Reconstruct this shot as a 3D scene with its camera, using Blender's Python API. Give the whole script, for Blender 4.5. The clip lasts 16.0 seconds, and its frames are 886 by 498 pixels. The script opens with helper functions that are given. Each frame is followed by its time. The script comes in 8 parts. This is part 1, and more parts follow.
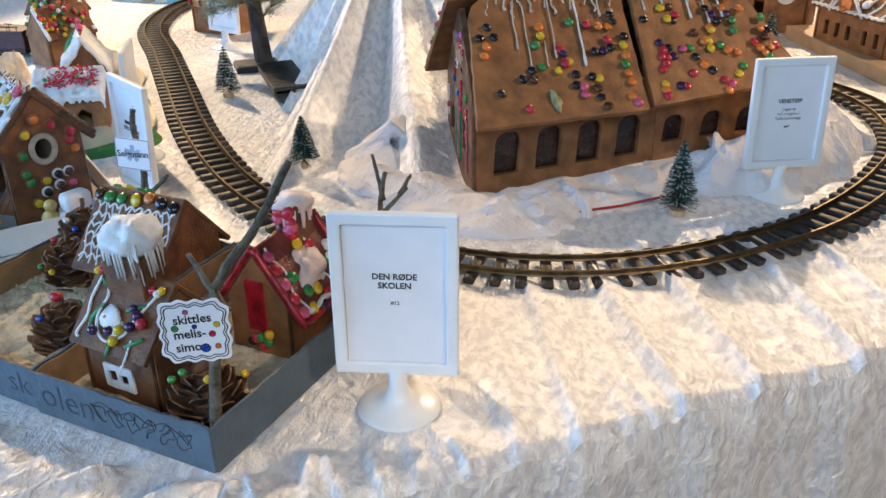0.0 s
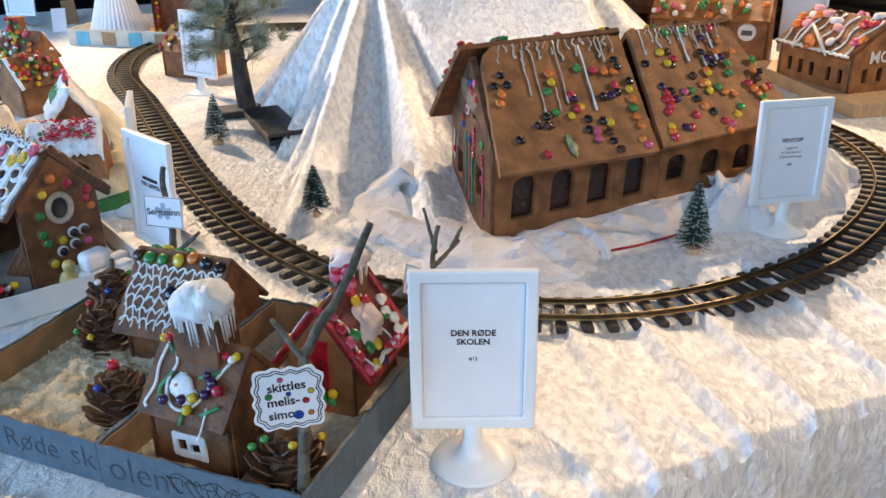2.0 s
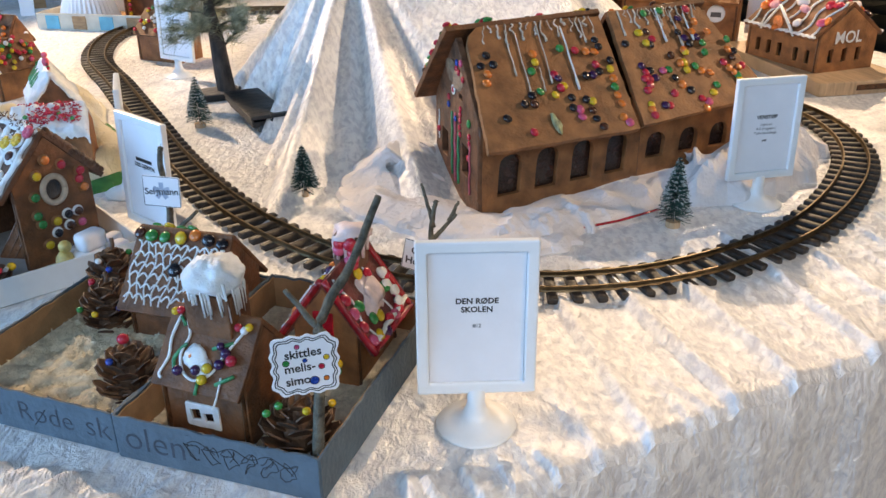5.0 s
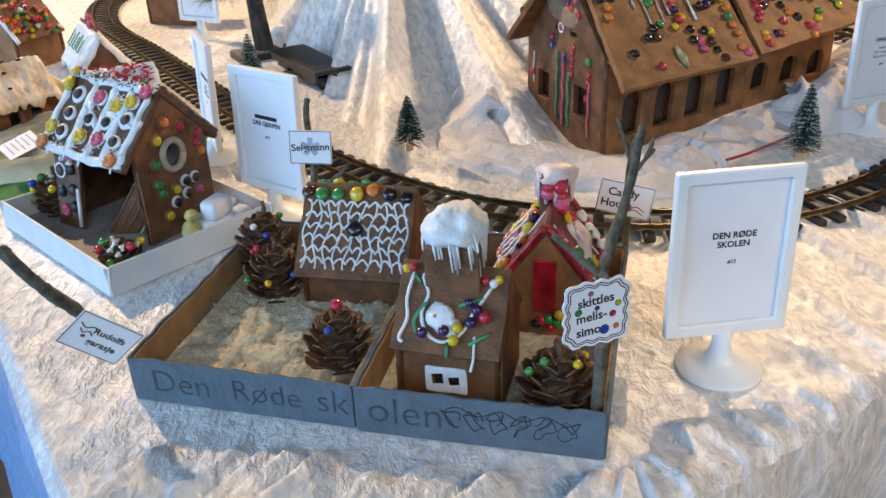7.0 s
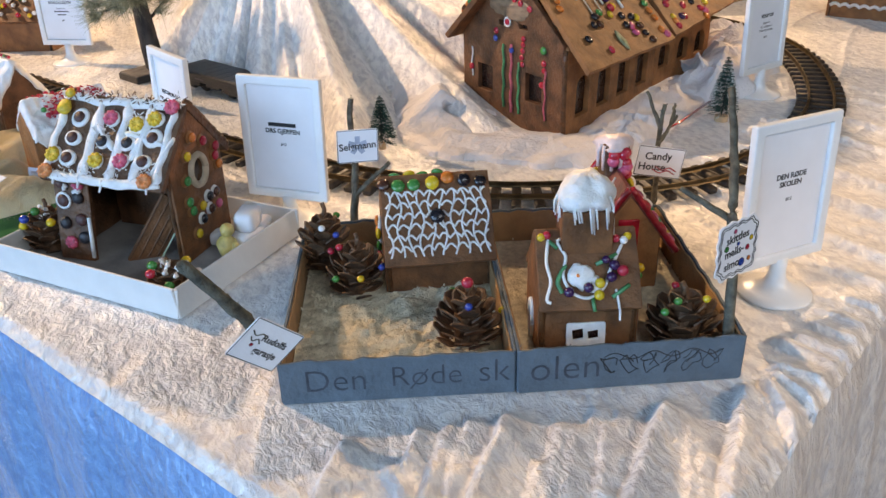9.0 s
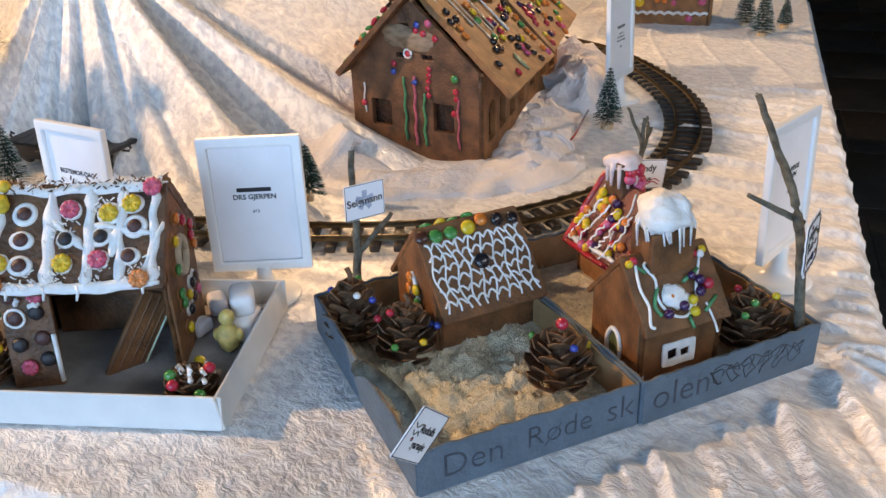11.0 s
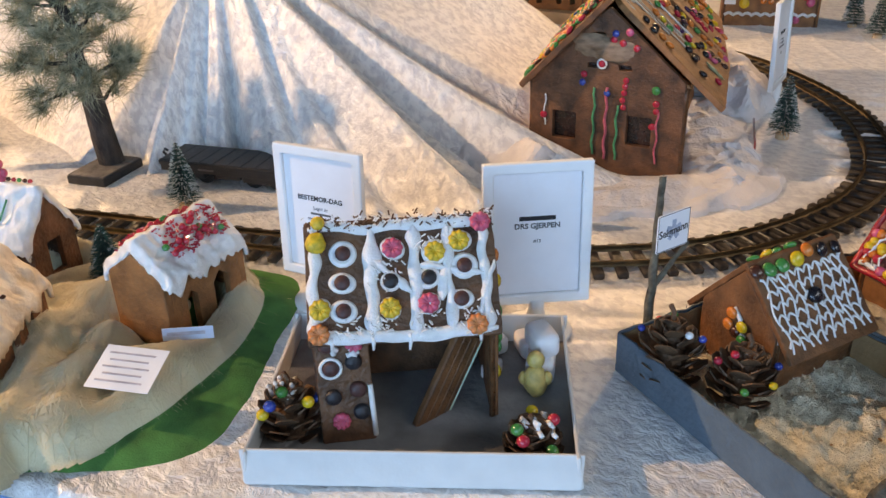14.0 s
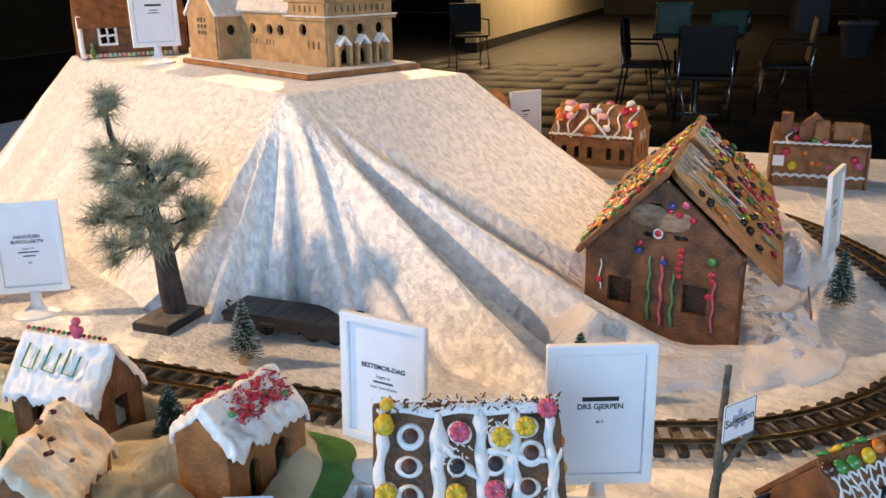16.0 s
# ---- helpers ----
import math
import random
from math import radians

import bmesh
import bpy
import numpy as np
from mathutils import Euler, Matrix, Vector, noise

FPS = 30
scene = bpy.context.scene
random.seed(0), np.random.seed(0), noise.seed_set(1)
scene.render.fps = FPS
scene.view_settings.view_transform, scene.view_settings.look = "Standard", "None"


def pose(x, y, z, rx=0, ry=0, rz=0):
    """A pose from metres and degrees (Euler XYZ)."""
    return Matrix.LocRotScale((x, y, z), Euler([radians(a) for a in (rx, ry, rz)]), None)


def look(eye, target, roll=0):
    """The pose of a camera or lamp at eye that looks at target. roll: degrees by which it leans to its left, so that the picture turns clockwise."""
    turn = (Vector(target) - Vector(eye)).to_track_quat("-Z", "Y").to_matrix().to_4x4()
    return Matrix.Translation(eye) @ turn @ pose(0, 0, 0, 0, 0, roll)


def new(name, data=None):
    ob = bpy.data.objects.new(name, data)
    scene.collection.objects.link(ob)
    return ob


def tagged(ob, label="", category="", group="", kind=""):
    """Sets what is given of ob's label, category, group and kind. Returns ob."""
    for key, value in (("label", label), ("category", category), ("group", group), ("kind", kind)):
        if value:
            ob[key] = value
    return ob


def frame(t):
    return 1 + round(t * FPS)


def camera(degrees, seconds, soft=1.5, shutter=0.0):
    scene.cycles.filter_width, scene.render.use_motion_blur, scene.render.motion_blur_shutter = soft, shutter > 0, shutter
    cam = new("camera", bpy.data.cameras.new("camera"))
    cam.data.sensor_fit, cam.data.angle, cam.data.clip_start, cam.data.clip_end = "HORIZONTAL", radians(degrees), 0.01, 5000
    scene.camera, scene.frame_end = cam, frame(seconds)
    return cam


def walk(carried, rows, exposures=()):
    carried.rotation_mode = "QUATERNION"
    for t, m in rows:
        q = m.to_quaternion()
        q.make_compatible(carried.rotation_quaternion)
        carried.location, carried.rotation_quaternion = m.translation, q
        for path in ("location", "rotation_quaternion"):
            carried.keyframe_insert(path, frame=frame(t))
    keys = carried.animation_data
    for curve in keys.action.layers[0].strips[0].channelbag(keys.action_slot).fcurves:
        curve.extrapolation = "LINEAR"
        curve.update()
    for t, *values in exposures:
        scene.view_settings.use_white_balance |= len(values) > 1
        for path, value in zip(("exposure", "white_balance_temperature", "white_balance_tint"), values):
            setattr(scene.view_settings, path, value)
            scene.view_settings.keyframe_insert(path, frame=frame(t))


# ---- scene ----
cam = camera(55.0, 16.0)
PATH = [
    (0, (0.147, -0.701, 0.534), (-0.107, 1.073, -0.353), -0.8),
    (0.5, (0.078, -0.763, 0.526), (-0.14, 1.021, -0.352), -0.1),
    (1, (0.021, -0.744, 0.525), (-0.188, 1.052, -0.33), -1.2),
    (1.5, (0.003, -0.713, 0.548), (-0.182, 1.106, -0.262), -1.0),
    (2, (0.011, -0.711, 0.563), (-0.092, 1.107, -0.264), -0.7),
    (2.5, (0.098, -0.65, 0.576), (0.023, 1.154, -0.285), 0.4),
    (3, (0.141, -0.59, 0.58), (0.04, 1.217, -0.273), 1.9),
    (5.5, (-0.085, -0.793, 0.561), (-0.092, 1.009, -0.306), -0.8),
    (6, (-0.148, -0.814, 0.552), (-0.142, 0.969, -0.353), -0.6),
    (6.5, (-0.242, -0.738, 0.527), (-0.236, 1.031, -0.406), -1.6),
    (7, (-0.324, -0.686, 0.522), (-0.203, 1.077, -0.414), -2.2),
    (7.5, (-0.441, -0.687, 0.52), (-0.057, 1.028, -0.434), -2.6),
    (8, (-0.558, -0.695, 0.52), (0.016, 0.961, -0.443), -2.0),
    (8.5, (-0.641, -0.696, 0.526), (-0.02, 0.96, -0.408), -1.2),
    (9, (-0.682, -0.671, 0.527), (-0.042, 0.981, -0.4), -1.7),
    (9.5, (-0.731, -0.58, 0.532), (-0.011, 1.04, -0.393), -3.8),
    (11.8, (-1.032, -0.333, 0.535), (0.276, 0.892, -0.352), -0.4),
    (12, (-1.041, -0.295, 0.53), (0.26, 0.933, -0.364), -0.6),
    (12.5, (-1.056, -0.187, 0.523), (0.227, 1.056, -0.377), -1.6),
    (13, (-1.07, -0.145, 0.524), (0.212, 1.101, -0.373), -1.3),
    (13.5, (-1.117, -0.122, 0.529), (0.168, 1.11, -0.383), -1.3),
    (14, (-1.159, -0.11, 0.55), (0.078, 1.174, -0.356), -1.8),
    (14.5, (-1.161, -0.085, 0.561), (0.053, 1.265, -0.28), -1.1),
    (15, (-1.163, -0.074, 0.574), (0.053, 1.318, -0.192), -0.5),
    (15.2, (-1.16, -0.071, 0.581), (0.055, 1.335, -0.16), -0.7),
    (15.5, (-1.166, -0.076, 0.592), (0.062, 1.34, -0.105), -0.7),
    (16, (-1.178, -0.086, 0.608), (0.079, 1.338, -0.02), -0.8),
]
walk(cam, [(t, look(eye, target, roll)) for t, eye, target, roll in PATH], [(0.0, -0.02, 8000, 15), (3.0, 0.06, 8000, 16), (6.5, -0.04, 8600, 17), (8.5, -0.08, 9900, 22), (12.0, -0.17, 10500, 24), (15.0, -0.36, 10300, 23), (16.0, -0.24, 10200, 22)])

# ---- light ----
world = bpy.data.worlds.new("world")
scene.world = world
world.use_nodes = True
world.node_tree.nodes["Background"].inputs[0].default_value = (0.75, 0.85, 1.0, 1)
world.node_tree.nodes["Background"].inputs[1].default_value = 0.04


def area_lamp(name, eye, target, sx, sy, power, colour):
    d = bpy.data.lights.new(name, "AREA")
    d.shape, d.size, d.size_y, d.energy, d.color = "RECTANGLE", sx, sy, power, colour
    ob = new(name, d)
    ob.matrix_world = look(eye, target)
    return ob


def spot_lamp(name, eye, target, power, colour, angle=40, radius=0.05):
    d = bpy.data.lights.new(name, "SPOT")
    d.energy, d.color, d.spot_size, d.spot_blend, d.shadow_soft_size = power, colour, radians(angle), 0.4, radius
    ob = new(name, d)
    ob.matrix_world = look(eye, target)
    return ob


WARM, DAY, SOFT = (1.0, 0.83, 0.62), (0.20, 0.50, 1.0), (0.46, 0.70, 1.0)
area_lamp("window_daylight", (-4.72, -1.60, 0.95), (-0.3, 0.8, 0.1), 5.0, 2.4, 400, DAY)
# added blue fill below the closed ceiling, lifts shadows; no skylight there
area_lamp("skylight_daylight", (0.3, -2.9, 2.35), (-0.1, 0.9, 0.1), 3.4, 1.2, 120, SOFT)
spot_lamp("track_spot", (1.35, 3.7, 2.05), (-0.1, 0.4, 0), 385, WARM, 64, 0.03)
spot_lamp("track_spot", (-2.6, 3.2, 2.2), (-0.4, 1.65, 0.2), 540, WARM, 46, 0.03)
spot_lamp("track_spot", (3.4, 1.4, 2.1), (-0.1, 1.3, 0.15), 330, WARM, 28, 0.04)
spot_lamp("track_spot", (2.5, -1.9, 2.1), (0.45, -0.2, -0.5), 190, WARM, 30, 0.04)
# unseen lamp added only to brighten the cream wall
area_lamp("far_wall_washer", (11.56, 10.96, 2.2), (11.35, 11.75, 0.8), 7.0, 0.4, 420, (1.0, 0.86, 0.6))

# ---- materials ----
MATS = {}


def mat(name, colour, rough=0.6, vary=0.15, scale=60.0, bump=0.3, bscale=None, metal=0.0, dark=None, spec=0.5, sheen=0.0, trans=0.0, coat=0.0, stretch=None, objrand=0.0, sub=0.0, fine=True):
    if name in MATS:
        return MATS[name]
    m = bpy.data.materials.new(name)
    m.use_nodes = True
    nt = m.node_tree
    b = nt.nodes["Principled BSDF"]
    ins = b.inputs
    ins["Roughness"].default_value, ins["Metallic"].default_value = rough, metal
    ins["Specular IOR Level"].default_value = spec
    ins["Sheen Weight"].default_value, ins["Transmission Weight"].default_value, ins["Coat Weight"].default_value = sheen, trans, coat
    if sub:
        ins["Subsurface Weight"].default_value = sub
        ins["Subsurface Radius"].default_value = (0.01, 0.008, 0.006)
        ins["Subsurface Scale"].default_value = 0.22
    tc = nt.nodes.new("ShaderNodeTexCoord")
    mp = nt.nodes.new("ShaderNodeMapping")
    nt.links.new(tc.outputs["Object"], mp.inputs["Vector"])
    if stretch:
        mp.inputs["Scale"].default_value = stretch
    n1 = nt.nodes.new("ShaderNodeTexNoise")
    n1.inputs["Scale"].default_value, n1.inputs["Detail"].default_value = scale, 6
    n2 = nt.nodes.new("ShaderNodeTexNoise")
    n2.inputs["Scale"].default_value, n2.inputs["Detail"].default_value = (bscale or scale * 6), 4
    for n in (n1, n2):
        nt.links.new(mp.outputs["Vector"], n.inputs["Vector"])
    mix = nt.nodes.new("ShaderNodeMix")
    mix.data_type = "RGBA"
    d = dark or tuple(c * (1 - 2 * vary) for c in colour)
    l = tuple(min(1, c * (1 + vary)) for c in colour)
    mix.inputs["A"].default_value, mix.inputs["B"].default_value = (*d, 1), (*l, 1)
    ramp = nt.nodes.new("ShaderNodeMapRange")
    ramp.inputs["From Min"].default_value, ramp.inputs["From Max"].default_value = 0.32, 0.66
    nt.links.new(n1.outputs["Fac"], ramp.inputs["Value"])
    nt.links.new(ramp.outputs["Result"], mix.inputs["Factor"])
    out = mix.outputs["Result"]
    if objrand:
        oi = nt.nodes.new("ShaderNodeObjectInfo")
        hs = nt.nodes.new("ShaderNodeHueSaturation")
        mr = nt.nodes.new("ShaderNodeMapRange")
        mr.inputs["To Min"].default_value, mr.inputs["To Max"].default_value = 1 - objrand, 1 + objrand
        nt.links.new(oi.outputs["Random"], mr.inputs["Value"])
        nt.links.new(mr.outputs["Result"], hs.inputs["Value"])
        nt.links.new(out, hs.inputs["Color"])
        out = hs.outputs["Color"]
    nt.links.new(out, ins["Base Color"])
    if bump:
        add = nt.nodes.new("ShaderNodeMath")
        add.operation = "ADD"
        nt.links.new(n1.outputs["Fac"], add.inputs[0])
        nt.links.new(n2.outputs["Fac"], add.inputs[1])
        bp = nt.nodes.new("ShaderNodeBump")
        bp.inputs["Strength"].default_value, bp.inputs["Distance"].default_value = bump, 0.3 / scale
        nt.links.new(add.outputs[0], bp.inputs["Height"])
        nt.links.new(bp.outputs["Normal"], ins["Normal"])
        rr = nt.nodes.new("ShaderNodeMapRange")
        rr.inputs["To Min"].default_value, rr.inputs["To Max"].default_value = max(0.03, rough - 0.12), min(1, rough + 0.12)
        nt.links.new(n2.outputs["Fac"], rr.inputs["Value"])
        nt.links.new(rr.outputs["Result"], ins["Roughness"])
    MATS[name] = m
    return m


def velvet_mat(name, colour, dark):
    """Crushed velvet: patches of pile lying different ways, their sheen partly painted as colour."""
    m = mat(name, colour, 0.42, 0.1, 22, 0.0, sheen=0.55, spec=0.9)
    nt = m.node_tree
    b = nt.nodes["Principled BSDF"]
    b.inputs["Sheen Roughness"].default_value = 0.3
    b.inputs["Metallic"].default_value = 0.12
    tc = nt.nodes.new("ShaderNodeTexCoord")
    warp = nt.nodes.new("ShaderNodeTexNoise")
    warp.inputs["Scale"].default_value = 30
    mixv = nt.nodes.new("ShaderNodeVectorMath")
    mixv.operation = "MULTIPLY_ADD"
    mixv.inputs[1].default_value = (0.02, 0.02, 0.02)
    nt.links.new(tc.outputs["Object"], warp.inputs["Vector"])
    nt.links.new(warp.outputs["Color"], mixv.inputs[0])
    nt.links.new(tc.outputs["Object"], mixv.inputs[2])
    pile = nt.nodes.new("ShaderNodeTexNoise")
    pile.inputs["Scale"].default_value, pile.inputs["Detail"].default_value, pile.inputs["Roughness"].default_value = 56, 5, 0.56
    mp = nt.nodes.new("ShaderNodeMapping")
    mp.inputs["Scale"].default_value = (1.7, 1.0, 0.9)
    nt.links.new(mixv.outputs[0], mp.inputs["Vector"])
    nt.links.new(mp.outputs["Vector"], pile.inputs["Vector"])
    # paints the pile's glints and shaded patches into the base colour
    ramp = nt.nodes.new("ShaderNodeValToRGB")
    e = ramp.color_ramp.elements
    e[0].position, e[0].color = 0.40, (*dark, 1)
    e[1].position, e[1].color = 0.57, (*colour, 1)
    nt.links.new(pile.outputs["Fac"], ramp.inputs["Fac"])
    nt.links.new(ramp.outputs["Color"], b.inputs["Base Color"])
    bp = nt.nodes.new("ShaderNodeBump")
    bp.inputs["Strength"].default_value, bp.inputs["Distance"].default_value = 0.75, 0.008
    nt.links.new(pile.outputs["Fac"], bp.inputs["Height"])
    crush = nt.nodes.new("ShaderNodeTexNoise")
    crush.inputs["Scale"].default_value, crush.inputs["Detail"].default_value, crush.inputs["Roughness"].default_value = 26, 5, 0.6
    nt.links.new(mp.outputs["Vector"], crush.inputs["Vector"])
    b2 = nt.nodes.new("ShaderNodeBump")
    b2.inputs["Strength"].default_value, b2.inputs["Distance"].default_value = 0.55, 0.014
    nt.links.new(crush.outputs["Fac"], b2.inputs["Height"])
    nt.links.new(b2.outputs["Normal"], bp.inputs["Normal"])
    nt.links.new(bp.outputs["Normal"], b.inputs["Normal"])
    rr = nt.nodes.new("ShaderNodeMapRange")
    rr.inputs["From Min"].default_value, rr.inputs["From Max"].default_value = 0.35, 0.65
    rr.inputs["To Min"].default_value, rr.inputs["To Max"].default_value = 0.56, 0.33
    nt.links.new(pile.outputs["Fac"], rr.inputs["Value"])
    nt.links.new(rr.outputs["Result"], b.inputs["Roughness"])
    return m


VELVET = velvet_mat("white_crushed_velvet", (0.90, 0.88, 0.855), (0.68, 0.665, 0.67))
BLUEVELVET = velvet_mat("sky_blue_velvet", (0.16, 0.42, 0.72), (0.10, 0.30, 0.58))
GINGER = mat("gingerbread", (0.205, 0.074, 0.026), 0.62, 0.26, 38, 0.30, objrand=0.08)
GINGER_LIGHT = mat("light_gingerbread", (0.315, 0.126, 0.045), 0.6, 0.22, 30, 0.28, objrand=0.06)
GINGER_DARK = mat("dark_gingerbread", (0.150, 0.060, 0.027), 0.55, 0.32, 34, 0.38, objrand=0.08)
SYRUP = mat("caramel_seam", (0.12, 0.045, 0.018), 0.3, 0.3, 80, 0.2)
# gelatin panes, and the near-black stand-in for shade inside the church
GELATIN_AND_SHADE = mat("dark_gelatin_pane", (0.035, 0.014, 0.010), 0.25, 0.3, 60, 0.2, coat=0.3)
ICING = mat("white_icing", (0.80, 0.80, 0.79), 0.42, 0.06, 90, 0.35, sub=0.2)
GLAZE = mat("clear_sugar_glaze", (0.62, 0.52, 0.42), 0.22, 0.15, 60, 0.2, coat=0.4)
GREENICE = mat("green_icing", (0.03, 0.28, 0.12), 0.4, 0.2, 90, 0.2)
PINKICE = mat("pink_icing", (0.62, 0.12, 0.16), 0.4, 0.2, 90, 0.2)
REDJELLY = mat("red_jelly", (0.42, 0.012, 0.025), 0.22, 0.3, 60, 0.2, coat=0.5)
PLASTIC = mat("white_frame_plastic", (0.86, 0.87, 0.87), 0.32, 0.02, 30, 0.03)
PAPER = mat("white_paper", (0.84, 0.85, 0.88), 0.7, 0.02, 20, 0.05)
TISSUE = mat("white_tissue_paper", (0.74, 0.70, 0.70), 0.65, 0.06, 18, 0.35, sheen=0.1)
MARKER = mat("dark_marker_pen", (0.035, 0.045, 0.060), 0.6, 0.2, 60, 0.0)
INK = mat("black_ink", (0.012, 0.012, 0.014), 0.6, 0.1, 60, 0.0)
GREYINK = mat("grey_ink", (0.10, 0.10, 0.11), 0.6, 0.1, 60, 0.0)
RAIL = mat("brass_rail", (0.13, 0.090, 0.050), 0.46, 0.22, 50, 0.1, metal=0.9)
TIE = mat("brown_plastic_sleeper", (0.030, 0.022, 0.018), 0.5, 0.25, 120, 0.3, objrand=0.2)
CARD = mat("brown_cardboard", (0.36, 0.20, 0.095), 0.8, 0.12, 40, 0.2, stretch=(1, 1, 4))
GREYPAINT = mat("blue_grey_painted_card", (0.085, 0.125, 0.155), 0.75, 0.10, 25, 0.25)
TRAYMAT = mat("white_card_tray", (0.66, 0.67, 0.66), 0.5, 0.03, 30, 0.06)
TRAYIN = mat("grey_tray_floor", (0.32, 0.30, 0.29), 0.7, 0.15, 20, 0.15)
COCONUT = mat("desiccated_coconut_snow", (0.78, 0.70, 0.54), 0.8, 0.14, 110, 1.0, bscale=520, dark=(0.62, 0.54, 0.39))
BARK = mat("grey_green_lichen_twig", (0.13, 0.115, 0.085), 0.9, 0.4, 90, 0.8, dark=(0.05, 0.045, 0.035))
TRUNK = mat("dark_trunk_bark", (0.055, 0.042, 0.036), 0.85, 0.35, 70, 0.8, stretch=(1, 1, 0.35))
NEEDLE = mat("frosted_pine_needles", (0.46, 0.46, 0.33), 0.7, 0.2, 60, 0.0, dark=(0.075, 0.095, 0.05), objrand=0.1)
BRISTLE = mat("dark_green_bristles", (0.020, 0.075, 0.062), 0.6, 0.35, 90, 0.0)
FROST = mat("frost_tips", (0.55, 0.62, 0.60), 0.7, 0.1, 60, 0.0)
WOOD = mat("pale_pine_wood", (0.56, 0.38, 0.23), 0.55, 0.12, 14, 0.1, stretch=(1, 10, 1))
CONE = mat("brown_pine_cone_scales", (0.145, 0.070, 0.035), 0.6, 0.35, 60, 0.5, dark=(0.040, 0.018, 0.010))
FELT = mat("green_felt", (0.040, 0.20, 0.045), 0.95, 0.2, 30, 0.2, bscale=500)
WOOL = mat("cream_wool_roving", (0.68, 0.58, 0.38), 0.95, 0.06, 14, 0.12, bscale=200, sheen=0.6, sub=0.3)
WAGON = mat("black_wagon_plastic", (0.018, 0.019, 0.021), 0.45, 0.2, 60, 0.15)
RUST = mat("maroon_wagon_paint", (0.085, 0.022, 0.020), 0.5, 0.2, 50, 0.1)
BASE = mat("grey_plaster_base", (0.16, 0.145, 0.135), 0.85, 0.2, 60, 0.4)
SNOWBASE = mat("snow_flock", (0.68, 0.66, 0.63), 0.9, 0.08, 90, 0.6)
MARSH = mat("marshmallow", (0.80, 0.76, 0.76), 0.7, 0.03, 60, 0.15, sub=0.2)
PINKMARSH = mat("pink_marshmallow", (0.76, 0.38, 0.42), 0.7, 0.05, 60, 0.15, sub=0.2)
SUGARCOL = {"red": (0.55, 0.025, 0.05), "pink": (0.66, 0.10, 0.20), "orange": (0.75, 0.19, 0.035), "yellow": (0.72, 0.46, 0.03), "green": (0.02, 0.24, 0.06),
            "blue": (0.012, 0.06, 0.33), "black": (0.012, 0.010, 0.014), "brown": (0.075, 0.024, 0.014), "purple": (0.045, 0.012, 0.065), "white": (0.76, 0.76, 0.75)}
SWEET = {k: mat(k + "_sugar_shell", c, 0.26, 0.08, 60, 0.05, coat=0.3) for k, c in SUGARCOL.items()}
JELLY = {k: mat(k + "_sugared_jelly", c, 0.45, 0.15, 200, 0.3, sub=0.3) for k, c in {"red": (0.62, 0.05, 0.09), "pink": (0.72, 0.10, 0.17), "yellow": (0.76, 0.47, 0.04), "orange": (0.76, 0.24, 0.08),
         "brown": (0.10, 0.035, 0.03), "black": (0.02, 0.018, 0.022), "green": (0.05, 0.30, 0.06)}.items()}
FLOORTILE = mat("black_slate_tile", (0.020, 0.019, 0.018), 0.6, 0.25, 6, 0.1, objrand=0.25)
WALLPAINT = mat("cream_wall_paint", (0.62, 0.52, 0.36), 0.8, 0.04, 3, 0.05)
DARKWALL = mat("dark_wall", (0.020, 0.019, 0.018), 0.7, 0.2, 2, 0.05)
CHROME = mat("chrome_tube", (0.55, 0.55, 0.56), 0.18, 0.05, 30, 0.0, metal=1.0)
BLACKPLASTIC = mat("black_chair_plastic", (0.014, 0.014, 0.015), 0.5, 0.15, 20, 0.1)
CRATE = mat("green_plastic_crate", (0.010, 0.10, 0.060), 0.45, 0.15, 20, 0.1)
POT = mat("grey_pot", (0.16, 0.18, 0.20), 0.6, 0.1, 10, 0.1)


# ---- building helpers ----
def thing(name, m, label, category, group="", kind=""):
    ob = new(name)
    ob.empty_display_size = 0.02
    ob.matrix_world = m
    return tagged(ob, label, category, group, kind)


def mesh_from(bm, name, material, smooth=True):
    me = bpy.data.meshes.new(name)
    bm.to_mesh(me)
    bm.free()
    if material:
        me.materials.append(material)
    if smooth:
        me.shade_smooth()
    return me


def part(name, bm, material, parent=None, label="", m=None, smooth=False):
    me = bm if isinstance(bm, bpy.types.Mesh) else mesh_from(bm, name, material, smooth)
    ob = new(name, me)
    if parent:
        ob.parent = parent
    if m is not None:
        ob.matrix_basis = m
    return tagged(ob, label) if label else ob


def box_bm(sx, sy, sz, at=(0, 0, 0), bevel=0.0, bm=None, m=None, seg=2):
    b2 = bmesh.new()
    bmesh.ops.create_cube(b2, size=1)
    for v in b2.verts:
        v.co = Vector((v.co.x * sx, v.co.y * sy, v.co.z * sz))
    if bevel:
        bmesh.ops.bevel(b2, geom=b2.edges[:], offset=bevel, segments=seg, affect="EDGES", profile=0.5)
    for v in b2.verts:
        v.co += Vector(at)
        if m is not None:
            v.co = m @ v.co
    if bm is None:
        return b2
    return merge(bm, b2)


def merge(bm, b2):
    vm = [bm.verts.new(v.co) for v in b2.verts]
    b2.verts.index_update()
    for f in b2.faces:
        try:
            bm.faces.new([vm[v.index] for v in f.verts])
        except ValueError:
            pass
    b2.free()
    return bm


